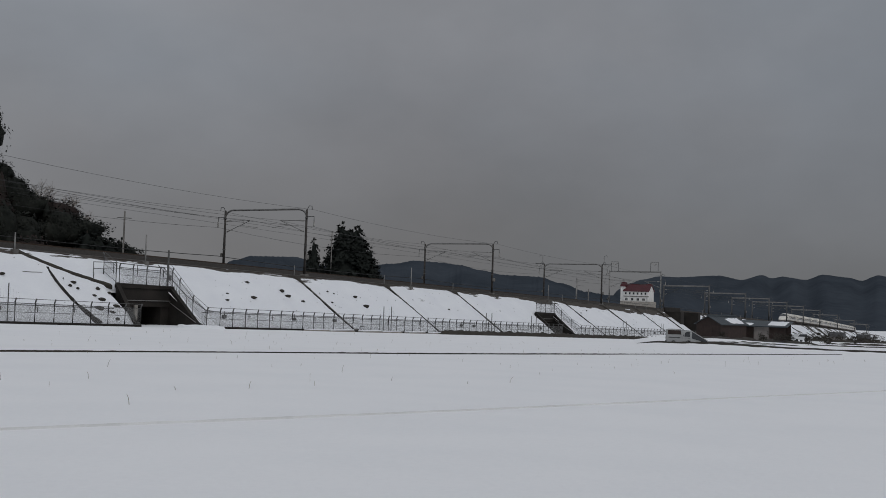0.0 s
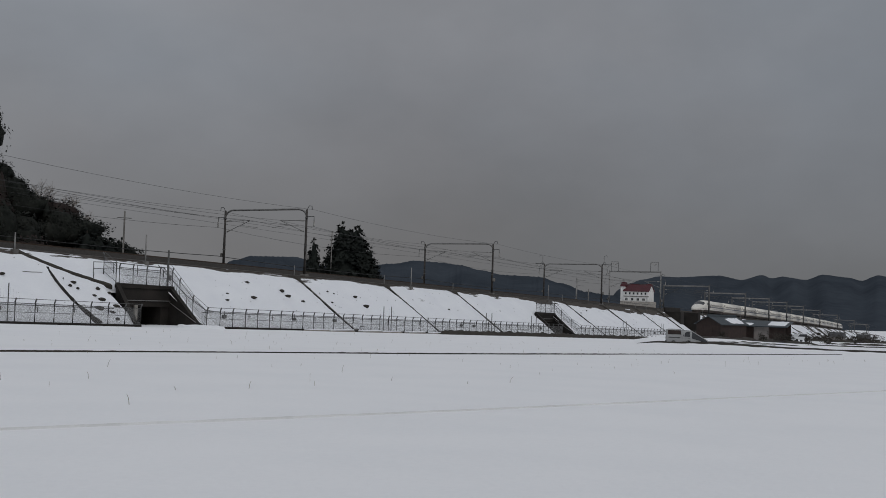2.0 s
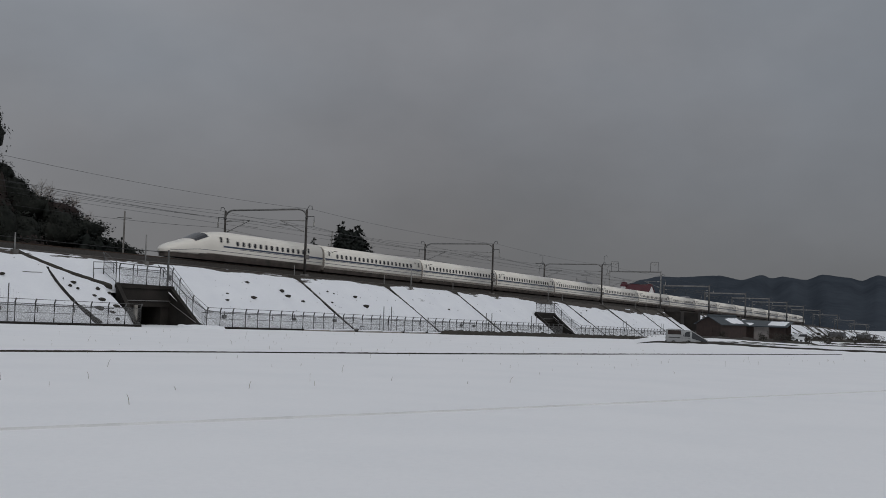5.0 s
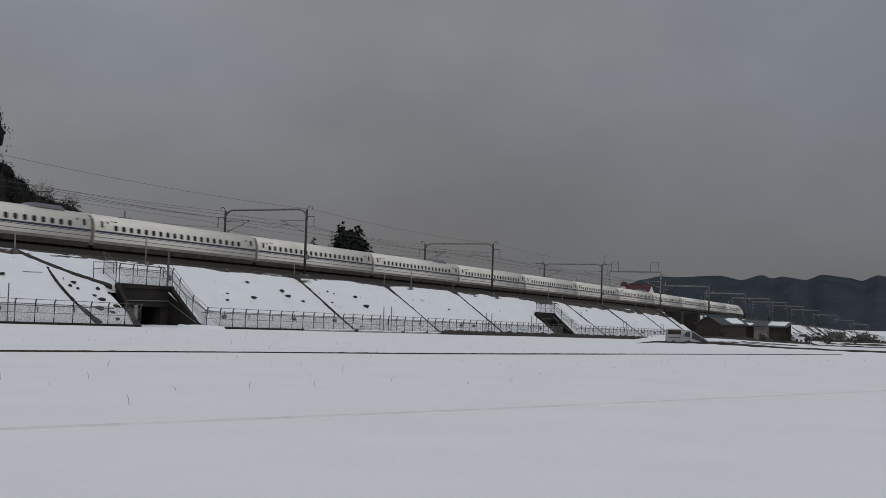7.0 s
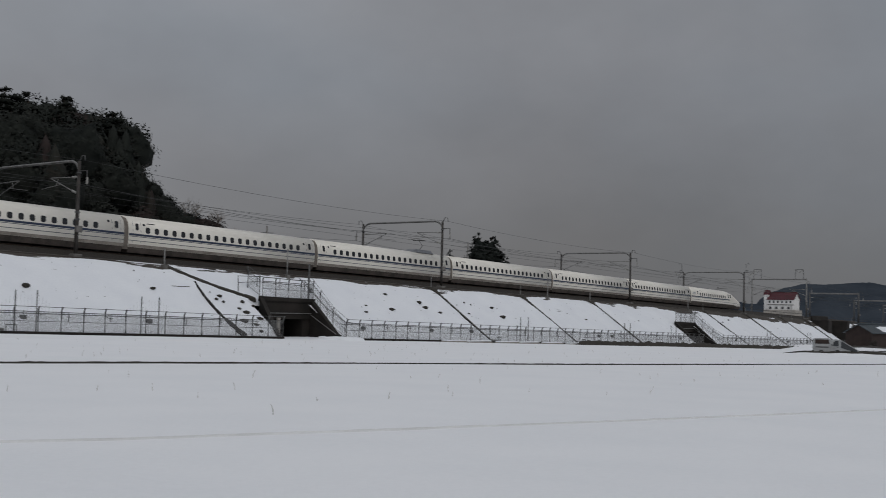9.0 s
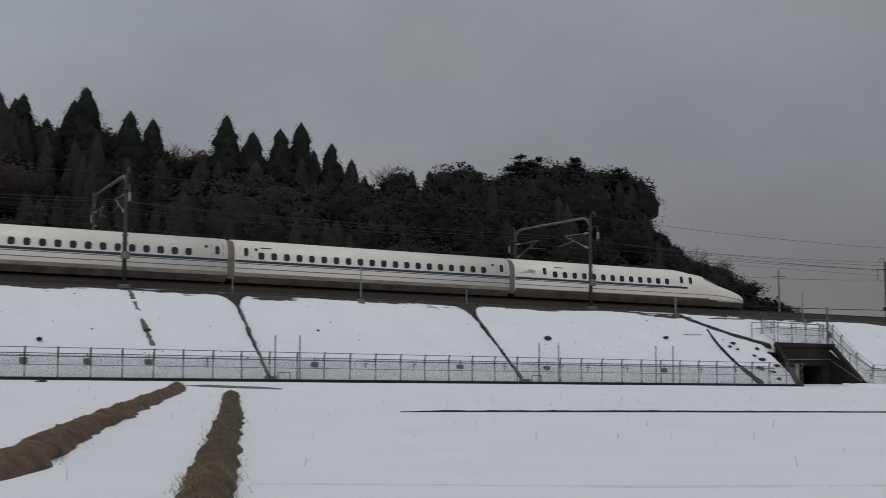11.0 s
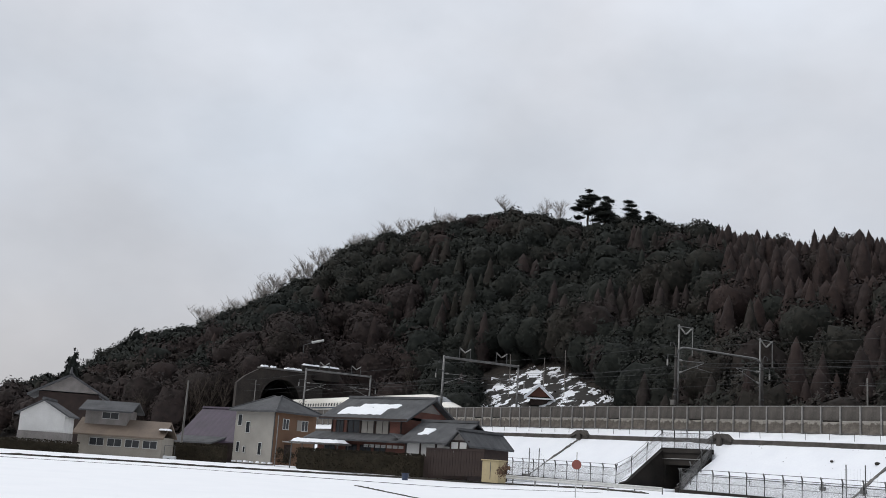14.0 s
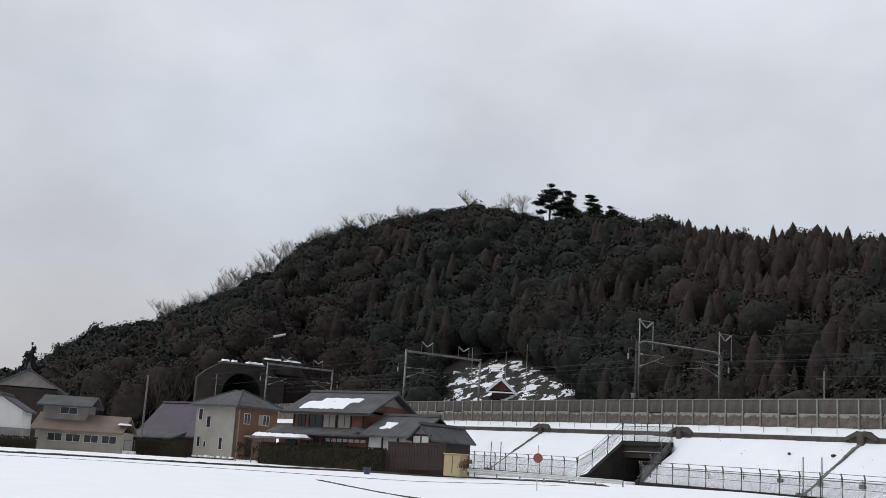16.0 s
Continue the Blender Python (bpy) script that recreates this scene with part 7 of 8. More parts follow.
    snow_lump("roof_snow", 7.4, 8.8, -4.9, -3.6, lambda x, y: 4.6 + 1.8 * (y + 5.6) / 3.4, M, "small slab of snow on the annex roof", 7, 0.08)
    # carport with a thick snow cap
    c = thing("carport", "low carport beside the farmhouse", "carport", M)
    part("roof_panel", Geo().box(-6.6, 0.0, -7.6, -5.6, 3.55, 3.72, bevel=0.03), CONCRETE, c)
    for s in (-6.3, -3.3, -0.3):
        for y in (-7.4, -5.8):
            part("post", Geo().tube([(s, y, z), (s, y, 3.6)], 0.06, 6), DARK_STEEL, c)
    snow_lump("carport_snow", -6.6, -0.1, -7.6, -5.7, lambda x, y: 3.72, M, "thick rounded cap of snow on the carport", 9, 0.3)
    leafy_box("hedge", -4.4, 10.8, -8.9, -7.9, 1.0, 3.0, M, "clipped brown-green hedge before the farmhouse", 31, 5200)
    leafy_box("hedge", -9.6, -5.5, -2.6, -1.5, 1.0, 2.7, M, "low dark evergreen hedge between the two houses", 37, 2600)
    w = thing("board_fence", "tall dark-stained timber board fence beside the road", "fence", M)
    board = Geo().box(-0.14, 0.14, -0.03, 0.03, 0, 2.4, bevel=0.006).mesh("board", DARK_TIMBER)
    for k in range(21):
        s = 11.0 + 0.3 * k
        part("board", board, None, w, m=pose(s, -8.1, 1.25 + 0.01 * k, 0, rng.uniform(-0.4, 0.4), 0))
    part("top_rail", Geo().box(10.85, 17.2, -8.18, -8.0, 3.62, 3.74), DARK_TIMBER, w)
    # pale yellow storage locker
    y = thing("storage_locker", "pale yellow metal storage locker at the roadside", "locker", M)
    part("body", Geo().box(18.0, 19.7, -9.7, -8.4, 1.0, 2.85, bevel=0.04), YELLOW_PANEL, y)
    part("door_seam", Geo().box(18.85, 18.9, -9.72, -9.68, 1.25, 2.75), DARK_STEEL, y)
    part("lid", Geo().box(17.92, 19.78, -9.8, -8.32, 2.85, 2.94, bevel=0.03), YELLOW_PANEL, y)
    bush("dry_bush", M @ Vector((20.8, -10.3, 1.2)), 0.9, 41)


def bush(name, p, size, seed, material=None):
    v, f, _ = round_cloud(1.6 * size, size, 500, seed, 0.09, 8, 0.0)
    ob = new(name, tri_mesh(name, v, f, material or EARTH))
    ob.location = p
    return tagged(ob, "small dry brown bush half buried in snow", "bush")


farmhouse()


def new_house():
    ox, oy = at(-67.0, 131)
    M = pose(ox, oy, 0, 0, 0, 24.1)
    t = thing("modern_house", "pale grey and orange-brown house with a grey hip roof", "house", M)
    part("core", Geo().box(-3.0, 3.05, -3.15, 3.6, 1.2, 7.1), PALE_SIDING, t)
    part("pale_wall", Geo().box(-3.05, 3.0, -3.3, -3.15, 1.2, 7.1), PALE_SIDING, t, "pale grey siding")
    part("orange_wall", Geo().box(3.0, 3.16, -3.3, 3.6, 1.2, 7.1), ORANGE_SIDING, t, "orange-brown siding")
    hip_roof(t, -3.05, 3.1, -3.3, 3.6, 7.15, 9.05, 0.65, KAWARA)
    part("downpipe", Geo().tube([(3.1, -3.42, 1.4), (3.1, -3.42, 7.0)], 0.06, 6), DARK_STEEL, t)
    for s, z0, w, h in ((-2.3, 5.4, 0.55, 1.2), (-1.0, 4.6, 0.55, 1.2), (-2.3, 2.4, 0.4, 1.1), (-1.3, 2.4, 0.3, 0.6), (1.1, 2.2, 0.45, 1.3)):
        window(t, "front", s, z0, w, h, -3.3, GLASS, 0)
    for s, z0, w, h in ((-1.6, 5.2, 0.9, 1.1), (1.6, 5.2, 1.0, 1.1)):
        window(t, "right", s, z0, w, h, 3.16)
    part("shutter", Geo().box(3.16, 3.22, 0.3, 1.0, 5.15, 6.35), CURTAIN, t)
    part("porch_roof", Geo().box(3.16, 4.2, -1.9, 0.0, 3.75, 3.9, bevel=0.03), FRAME_MAT, t, "white porch canopy")
    part("door", Geo().box(3.14, 3.22, -1.5, -0.5, 1.5, 3.5), DARK_TIMBER, t)
    leafy_box("hedge", -11.5, -1.6, -6.2, -5.2, 1.0, 2.9, M, "low dark hedge in front of the pale house", 33, 2600)
    for k in range(7):
        x = -1.4 + 0.9 * k
        ob = snow_lump("snow_heap", x + 0.2, x + 0.5, -5.2, -4.7, lambda a, b: 1.3, M, "small heap of cleared snow", 50 + k, 0.13)
    bush("garden_bush", M @ Vector((5.4, -4.0, 1.2)), 1.1, 43, HEDGE)
    bush("garden_bush", M @ Vector((6.6, -4.6, 1.2)), 0.9, 44, HEDGE)
    p = thing("garden_post", "thin grey utility post in front of the house", "post", M)
    part("pole", Geo().tube([(4.4, -4.2, 1.0), (4.4, -4.2, 6.6)], 0.06, 6), STEEL, p)


new_house()


def workshop():
    ox, oy = at(-74.55, 127)
    M = pose(ox, oy, 0, 0, 0, 60) @ Matrix.Diagonal((0.92, 1, 1, 1))
    t = thing("workshop", "long beige workshop with a faded tan roof and upper storey", "building", M)
    wall_box(t, -4.8, 5.2, 0.0, 6.0, 0.6, 3.3, BEIGE_WALL)
    g = Geo().loft([[(s, -0.7, 3.05), (s, -0.7, 3.22), (s, 2.6, 5.05), (s, 6.4, 3.4), (s, 6.4, 3.2), (s, 2.6, 4.8)] for s in (-5.3, 5.5)])
    part("lower_roof", g, TAN_ROOF, t, "faded tan sheet roof")
    wall_box(t, -4.6, 0.4, 1.3, 5.5, 4.1, 6.0, GREY_TIMBER, "upper_wall")
    g = Geo().loft([[(s, 0.4, 5.7), (s, 0.4, 5.86), (s, 3.2, 7.0), (s, 6.2, 5.86), (s, 6.2, 5.7), (s, 3.2, 6.8)] for s in (-5.2, 1.2)])
    part("upper_roof", g, KAWARA, t, "grey tiled upper roof")
    window(t, "front", -1.6, 5.0, 1.9, 0.65, 1.3)
    for k in range(4):
        window(t, "front", -2.5 + 2.1 * k, 2.05, 1.6, 0.75, 0.0, GLASS, 1)
    part("sill_band", Geo().box(-4.85, 5.25, -0.06, 0.0, 1.75, 1.85), BEIGE_WALL, t)
    snow_lump("eave_snow", 4.6, 5.9, 0.0, 1.3, lambda x, y: 4.1, M, "small snow pad on the workshop corner", 61, 0.15)
    b = thing("handcart", "white-panelled handcart parked beside the workshop", "cart", M)
    part("tray", Geo().box(5.6, 7.0, -0.6, 0.4, 0.9, 1.4, bevel=0.05), CAR_WHITE, b)
    part("frame", Geo().tube([(5.7, -0.5, 0.7), (5.7, -0.5, 2.5), (6.9, -0.5, 2.5), (6.9, -0.5, 0.7)], 0.05), DARK_STEEL, b)
    part("wheel", Geo().tube([(6.3, -0.7, 0.85), (6.3, -0.6, 0.85)], 0.28, 14), TYRE, b)
    # storehouse and the big roof behind
    ox, oy = at(-78.2, 122)
    K = pose(ox, oy, 0, 0, 0, 66)
    k = thing("storehouse", "white plastered storehouse with a grey base and dark gable roof", "storehouse", K)
    wall_box(k, -2.2, 2.3, 0, 5, 3.0, 5.0, PLASTER)
    wall_box(k, -2.25, 2.35, -0.05, 5, 0.4, 3.0, GREY_TIMBER, "base_wall")
    gable_roof(k, -2.2, 2.3, 0, 5, 5.0, 6.3, 0.45, KAWARA, "", "y", 0.16, PLASTER)
    leafy_box("hedge", -4.5, 4.5, -2.6, -1.7, 0.4, 2.1, K, "low dark hedge in front of the storehouse", 35, 2000)
    ox, oy = at(-77.1, 148)
    K = pose(ox, oy, 0, 0, 0, 74)
    b = thing("temple_house", "large house with a broad grey gable and white plaster under it", "house", K)
    wall_box(b, -3.6, 3.6, 0, 9, 1.0, 8.3, DARK_TIMBER)
    gable_roof(b, -3.9, 3.9, 0, 9, 8.5, 10.7, 1.0, KAWARA, "", "y", 0.25, GREY_TIMBER)
    part("gable_ornament", Geo().tube([(0, -1.15, 10.7), (0, -1.15, 11.5)], 0.25, 6, 0.08), KAWARA, b)
    ox, oy = at(-69.6, 150)
    K = pose(ox, oy, 0, 0, 0, 24.1)
    p = thing("purple_roofed_house", "low house under a broad dull purple roof", "house", K)
    wall_box(p, -6, 6, -2.5, 4, 1.0, 4.4, DARK_TIMBER)
    gable_roof(p, -3.8, 6.0, -3.4, 4.4, 4.2, 8.0, 0.6, PURPLE_ROOF)
    part("porch_roof", Geo().loft([[(s, -6.0, 3.2), (s, -6.0, 3.38), (s, -3.4, 4.2), (s, -3.4, 4.0)] for s in (-6.5, 4.5)]), KAWARA, p, "grey tiled lean-to roof")


workshop()


def poles():
    for az, d, el, r in ((-71.5, 138, 3.73, 0.16), (-68.15, 208, 4.03, 0.14), (44.45, 132, 4.05, 0.14), (54.85, 232, 3.5, 0.15), (-37.63, 122, 5.85, 0.12), (68.2, 330, 0.95, 0.2)):
        x, y = at(az, d)
        z0 = ground_z(x, y) - 0.3
        z1 = 1.5 + d * math.tan(radians(el))
        t = thing("utility_pole", "grey concrete utility pole", "pole", group="utility poles")
        part("pole", Geo().tube([(x, y, z0), (x, y, z1)], r, 8, r * 0.65), CONCRETE, t, smooth_faces=True)
        if az != -71.5:
            e = Vector((math.cos(radians(az)), -math.sin(radians(az)), 0))
            c = Vector((x, y, z1 - 0.8))
            part("crossarm", Geo().tube([c - e * 0.8, c + e * 0.8], 0.05), DARK_STEEL, t)
    # road lamp above the tunnel
    x, y = at(-65.9, 222)
    z = 1.5 + 222 * math.tan(radians(5.98))
    t = thing("street_lamp", "slim lamp with a pale head above the tunnel mouth", "street lamp")
    e = Vector((math.cos(radians(-65)), -math.sin(radians(-65)), 0))
    part("pole", Geo().tube([(x, y, z - 9), (x, y, z), Vector((x, y, z)) + e * 1.6 + Vector((0, 0, 0.6))], 0.09, 6), DARK_STEEL, t)
    part("head", Geo().tube([Vector((x, y, z + 0.6)) + e * 1.5, Vector((x, y, z + 1.25)) + e * 3.9], 0.24, 8), FRAME_MAT, t, "pale lamp head")


poles()


def roadside():
    # road sign
    x, y = at(-51.55, 76)
    z = ground_z(x, y)
    t = thing("road_sign", "round faded red road sign on a thin white post", "road sign")
    part("post", Geo().tube([(x, y, z - 0.2), (x, y, 3.5)], 0.035, 6), FRAME_MAT, t)
    v = Vector((x, y, 0)).normalized()
    c = Vector((x, y, 2.66)) - v * 0.06
    part("disc", Geo().tube([c, c + v * 0.03], 0.32, 24), SIGN_RED, t, "faded red disc")
    part("tie_band", Geo().tube([c + v * 0.03 + Vector((0, 0, 0.1)), c + v * 0.1 + Vector((0, 0, 0.1))], 0.05, 8), STEEL, t)
    # guard rail before the underpass
    g = thing("guard_rail", "white steel guard rail beside the road", "guard rail")
    a, b = Vector((-84.0, 57.0, 1.5)), Vector((-65.2, 60.2, 1.28))
    beam = Geo()
    d = (b - a).normalized()
    nrm = Vector((-d.y, d.x, 0))
    prof = [(0.0, 0.0), (-0.05, 0.05), (0.0, 0.12), (0.0, 0.2), (-0.05, 0.27), (0.0, 0.33)]
    beam.loft([[p + nrm * o + Vector((0, 0, h - 0.05)) for o, h in prof] + [p + nrm * (o + 0.02) + Vector((0, 0, h - 0.05)) for o, h in reversed(prof)] for p in (a, b)])
    part("beam", beam, FRAME_MAT, g)
    for k in range(8):
        p = a.lerp(b, k / 7)
        part("post", Geo().tube([(p.x, p.y + 0.06, p.z - 0.8), (p.x, p.y + 0.06, p.z + 0.25)], 0.06, 6), STEEL, g)
    bin_ = thing("blue_bucket", "small dark blue bucket standing on the snow", "bucket")
    x, y = at(-60.2, 96)
    part("bucket_body", Geo().tube([(x, y, ground_z(x, y)), (x, y, ground_z(x, y) + 0.55)], 0.24, 12, 0.32), TRAIN_BLUE, bin_)
    part("rim", Geo().tube([(x, y, ground_z(x, y) + 0.53), (x, y, ground_z(x, y) + 0.6)], 0.34, 12), TRAIN_BLUE, bin_)


roadside()
strip("road_edge", [(-93.5, 16), (-92.6, 26.5), (-90.6, 33.2), (-88.8, 42.6), (-88.6, 50), (-83.4, 56.7), (-74, 61.0), (-65.6, 59.6)], 0.55, 0.14, WET_SOIL, "dark wet edge of the snow-covered village road", "road edge", 0.7, 0.6, 0.0, 14)
strip("road_edge", [(-88, 14), (-85.5, 27), (-80, 36.8), (-73, 46), (-66, 56)], 0.10, 0.03, WET_SOIL, "thin dark edge of the snow-covered village road", "road edge", 0.7, 0.9, 0.0, 16)


# ---- tunnel portal ----
def tunnel():
    t = thing("tunnel_portal", "dark stained concrete tunnel portal with snow on its ledges", "tunnel")
    x = -200.5
    zb = bank_z(x)
    cy, r, zc = 85.6, 4.0, 13.33
    inner, outer = [], []
    n = 24
    for i in range(n + 1):
        a = math.pi * i / n
        inner.append((cy - r * math.cos(a), zc + r * math.sin(a)))
        k = 1 / max(abs(math.cos(a)) / 9.0, math.sin(a) / 5.7, 1e-6)
        oy = -k * math.cos(a)
        outer.append((cy + oy, zc + k * math.sin(a) - 0.6 * max(0.0, abs(oy) - 4.6)))
    inner = [(cy - r, zb + 5.5)] + inner + [(cy + r, zb + 5.5)]
    outer = [(cy - 9.0, zb + 0.0)] + outer + [(cy + 9.0, zb + 0.0)]
    g = Geo()
    for a in range(len(inner) - 1):
        for xx, flip in ((x, 0), (x - 1.2, 1)):
            q = [(xx, *inner[a]), (xx, *inner[a + 1]), (xx, *outer[a + 1]), (xx, *outer[a])]
            g.add(q if not flip else q[::-1], [(0, 1, 2, 3)])
        g.add([(x, *outer[a]), (x, *outer[a + 1]), (x - 1.2, *outer[a + 1]), (x - 1.2, *outer[a])], [(0, 1, 2, 3)])
    part("headwall", g, TUNNEL_WALL, t)
    lining = Geo().loft([[(xx, y, z + bank_z(xx) - zb) for y, z in inner] for xx in (x + 0.15, x - 30, x - 200, x - 500)], closed=False)
    part("lining", lining, DARK_CONCRETE, t)
    rim = Geo().loft([[(x + e, cy - (r + o) * math.cos(math.pi * i / n), zc + (r + o) * math.sin(math.pi * i / n)) for e, o in ((0.0, 0.0), (0.25, 0.0), (0.25, 0.45), (0.0, 0.45))] for i in range(n + 1)])
    part("arch_ring", rim, TUNNEL_WALL, t)
    part("coping", Geo().box(x - 1.3, x + 0.2, cy - 4.7, cy + 4.7, zc + 5.7, zc + 6.05, bevel=0.05), CONCRETE, t)
    # snow on the ledge, in lumps
    part("side_ledge", Geo().box(x - 2.2, x - 0.6, 90.0, 98.4, zc + 4.6, zc + 7.3, bevel=0.08), TUNNEL_WALL, t, "stained retaining ledge")
    for k, (y0, y1) in enumerate(((90.2, 94.0), (94.8, 98.2))):
        snow_lump("ledge_snow", x - 2.2, x - 0.5, y0, y1, lambda a, b: zc + 7.3, Matrix.Identity(4), "lumpy snow on the retaining ledge", 76 + k, 0.3)
    for k, (y0, y1) in enumerate(((86.3, 89.8), (81.3, 82.8), (83.4, 84.3))):
        snow_lump("ledge_snow", x - 1.2, x + 0.25, y0, y1, lambda a, b: zc + 6.05, Matrix.Identity(4), "lumpy snow on the tunnel portal ledge", 70 + k, 0.35)


TUNNEL_WALL = mat("dark_tunnel_wall", (0.052, 0.043, 0.037), (0.022, 0.019, 0.017), rough=0.92, scale=0.4, fine=5, bump=0.35)
tunnel()


def thicket():
    bare = [branch_geo(9, 140 + k, 16, 2, 0.15, 0.7, 8).mesh("trunk", BARK) for k in range(4)]
    r = random.Random(23)
    for k in range(26):
        az = r.uniform(-73.5, -66.2) if k < 20 else r.uniform(-62.5, -60.0)
        p = hill_at(az, r.uniform(0.03, 0.16))
        tree("thicket_tree", "leafless brown tree in the thicket beside the tunnel", "tree", None, None, bare[k % 4], Matrix.Translation(p) @ Matrix.Rotation(k * 1.7, 4, "Z") @ Matrix.Scale(r.uniform(0.8, 1.3), 4), group="thicket trees")


thicket()


# ---- patchy clearing with a small shrine behind the barrier ----
def clearing():
    g = Geo()
    nu, nv = 70, 34
    idx = {}
    for i in range(nu + 1):
        for j in range(nv + 1):
            p = hill_point(0.57 + 0.20 * i / nu, 0.0 + 0.42 * j / nv)
            if in_clearing(p):
                idx[i, j] = len(g.v)
                g.v.append((p.x, p.y, p.z + 0.25 + 0.35 * wobble(p.x, p.y, 0.35, 5)))
    for i in range(nu):
        for j in range(nv):
            q = [(i, j), (i + 1, j), (i + 1, j + 1), (i, j + 1)]
            if all(k in idx for k in q):
                g.f.append(tuple(idx[k] for k in q))
    structure("clearing", g, CLEARING, "cleared hillside with ragged patches of snow and dark brush", True)
    # shrine: set where the slope reaches its height
    az = -53.65
    v = 0.02
    while v < 0.5:
        p = hill_at(az, v)
        if math.degrees(math.atan2(p.z - 1.5, math.hypot(p.x, p.y))) > 3.45:
            break
        v += 0.02
    M = pose(p.x, p.y, p.z - 0.3, 0, 0, 53)
    s = thing("shrine", "small brown hillside shrine under a snow-edged roof", "shrine", M)
    wall_box(s, -1.6, 1.6, -1.6, 1.6, 0, 1.6, DARK_TIMBER)
    gable_roof(s, -2.0, 2.0, -1.9, 1.9, 1.6, 3.5, 0.6, RED_TIMBER, "", "y", 0.12, RED_TIMBER)
    for sx in (-1, 1):
        g = Geo().loft([[(sx * 2.7, y, 0.85), (sx * 2.7, y, 1.5), (0, y, 3.9), (0, y, 3.3)] for y in (-2.75, -2.2)])
        part("snow_edge", g, SNOW_CAP, s, "band of snow along the gable edge")
    part("eave_snow", Geo().box(-2.6, 2.6, -2.75, -2.3, 1.0, 1.25, bevel=0.08), SNOW_CAP, s, "snow along the front step")
    # thin bare trunks at the edge of the clearing
    for k, az in enumerate((-53.4, -52.3, -50.4, -48.6, -55.2)):
        p = hill_at(az, 0.16 + 0.02 * (k % 3))
        t = thing("bare_sapling", "thin bare sapling beside the clearing", "tree", Matrix.Translation(p), "bare trunks by the clearing")
        part("trunk", Geo().tube([(0, 0, -0.5), (0.1, 0, 4), (-0.05, 0, 8.5)], 0.12, 5, 0.04), PALE_BARK, t)
    r = np.random.RandomState(5)
    pts = []
    for _ in range(2600):
        p = hill_point(0.57 + 0.20 * r.rand(), 0.36 * r.rand())
        if in_clearing(p) and wobble(p.x, p.z, 0.22, 77) > 0.02:
            pts.append((p.x, p.y, p.z + 0.4 + 0.8 * r.rand()))
    if pts:
        tagged(new("brush", tri_mesh("brush", *leaf_cloud(pts, 0.35 * r.uniform(0.5, 1.3, len(pts)), r), BARK)), "dark winter brush between the snow patches", "brush", "", "stuff")


clearing()


# ---- beyond the bank, towards the mountains ----
YARD = ((66.0, -2.75), (68.8, -2.52), (69.94, -2.44), (72.2, -2.54), (74.5, -2.34), (76.35, -2.51), (78.24, -2.68), (80.34, -2.7), (82.6, -2.63), (90, -2.7))


def yard_z(x, y):
    """Top of the low raised yard and lane behind the near fields."""
    az, d = math.degrees(math.atan2(x, y)), math.hypot(x, y)
    edge = next((p + (q - p) * (az - a) / (b - a) for (a, p), (b, q) in zip(YARD, YARD[1:]) if a <= az <= b), -2.7)
    k = smooth(az, 69.8, 72.0)
    return (edge - 0.0125 * (d - 146)) * k + (ground_z(x, y) - 0.25) * (1 - k)


def build_yard():
    g, face = Geo(), Geo()
    n = 90
    rings, front = [], []
    for i in range(n + 1):
        az = 69.6 + 19.8 * i / n
        rim = 146 + 1.5 * wobble(az, 0, 0.8, 3) + 0.5 * wobble(az, 0, 3.0, 4)
        row = []
        for d in (rim, rim + 6, 165, 190, 220, 260):
            x, y = at(az, d)
            row.append((x, y, yard_z(x, y) + 0.05 * wobble(x, y, 0.3, 6)))
        x, y = at(az, 320)
        row.append((x, y, ground_z(x, y) - 1.0))
        rings.append(row)
        x0, y0, z0 = row[0]
        ux, uy = at(az, 1.0)
        low = ground_z(x0, y0)
        cut_ = 0.03 + 0.06 * wobble(az, 0, 2.4, 9)
        front.append([(x0 - 1.3 * ux, y0 - 1.3 * uy, low - 0.2), (x0 - 0.9 * ux, y0 - 0.9 * uy, low + (0.5 + 0.25 * wobble(az, 0, 1.3, 7)) * (z0 - low)), (x0 - 0.2 * ux, y0 - 0.2 * uy, z0 - cut_), (x0 + 0.4 * ux, y0 + 0.4 * uy, z0 - 0.02)])
    g.loft(rings, closed=False)
    structure("snowy_yard", g, SNOW, "low raised yard and lane under snow beside the sheds", True)
    drift = Geo().loft([[(b[0] - 5.0 * (d[0] - b[0]), b[1] - 5.0 * (d[1] - b[1]), a[2] - 0.1), (b[0] - 1.5 * (d[0] - b[0]), b[1] - 1.5 * (d[1] - b[1]), a[2] + 0.7 * (b[2] - a[2])), (b[0], b[1], b[2] + 0.0)] for a, b, c, d in front], closed=False)
    structure("snow_drift_edge", drift, SNOW, "snow drifted against the edge of the yard", True)
    face.loft(front, closed=False)
    structure("yard_verge", face, WET_SOIL, "dark weedy edge of the raised yard", True)


build_yard()


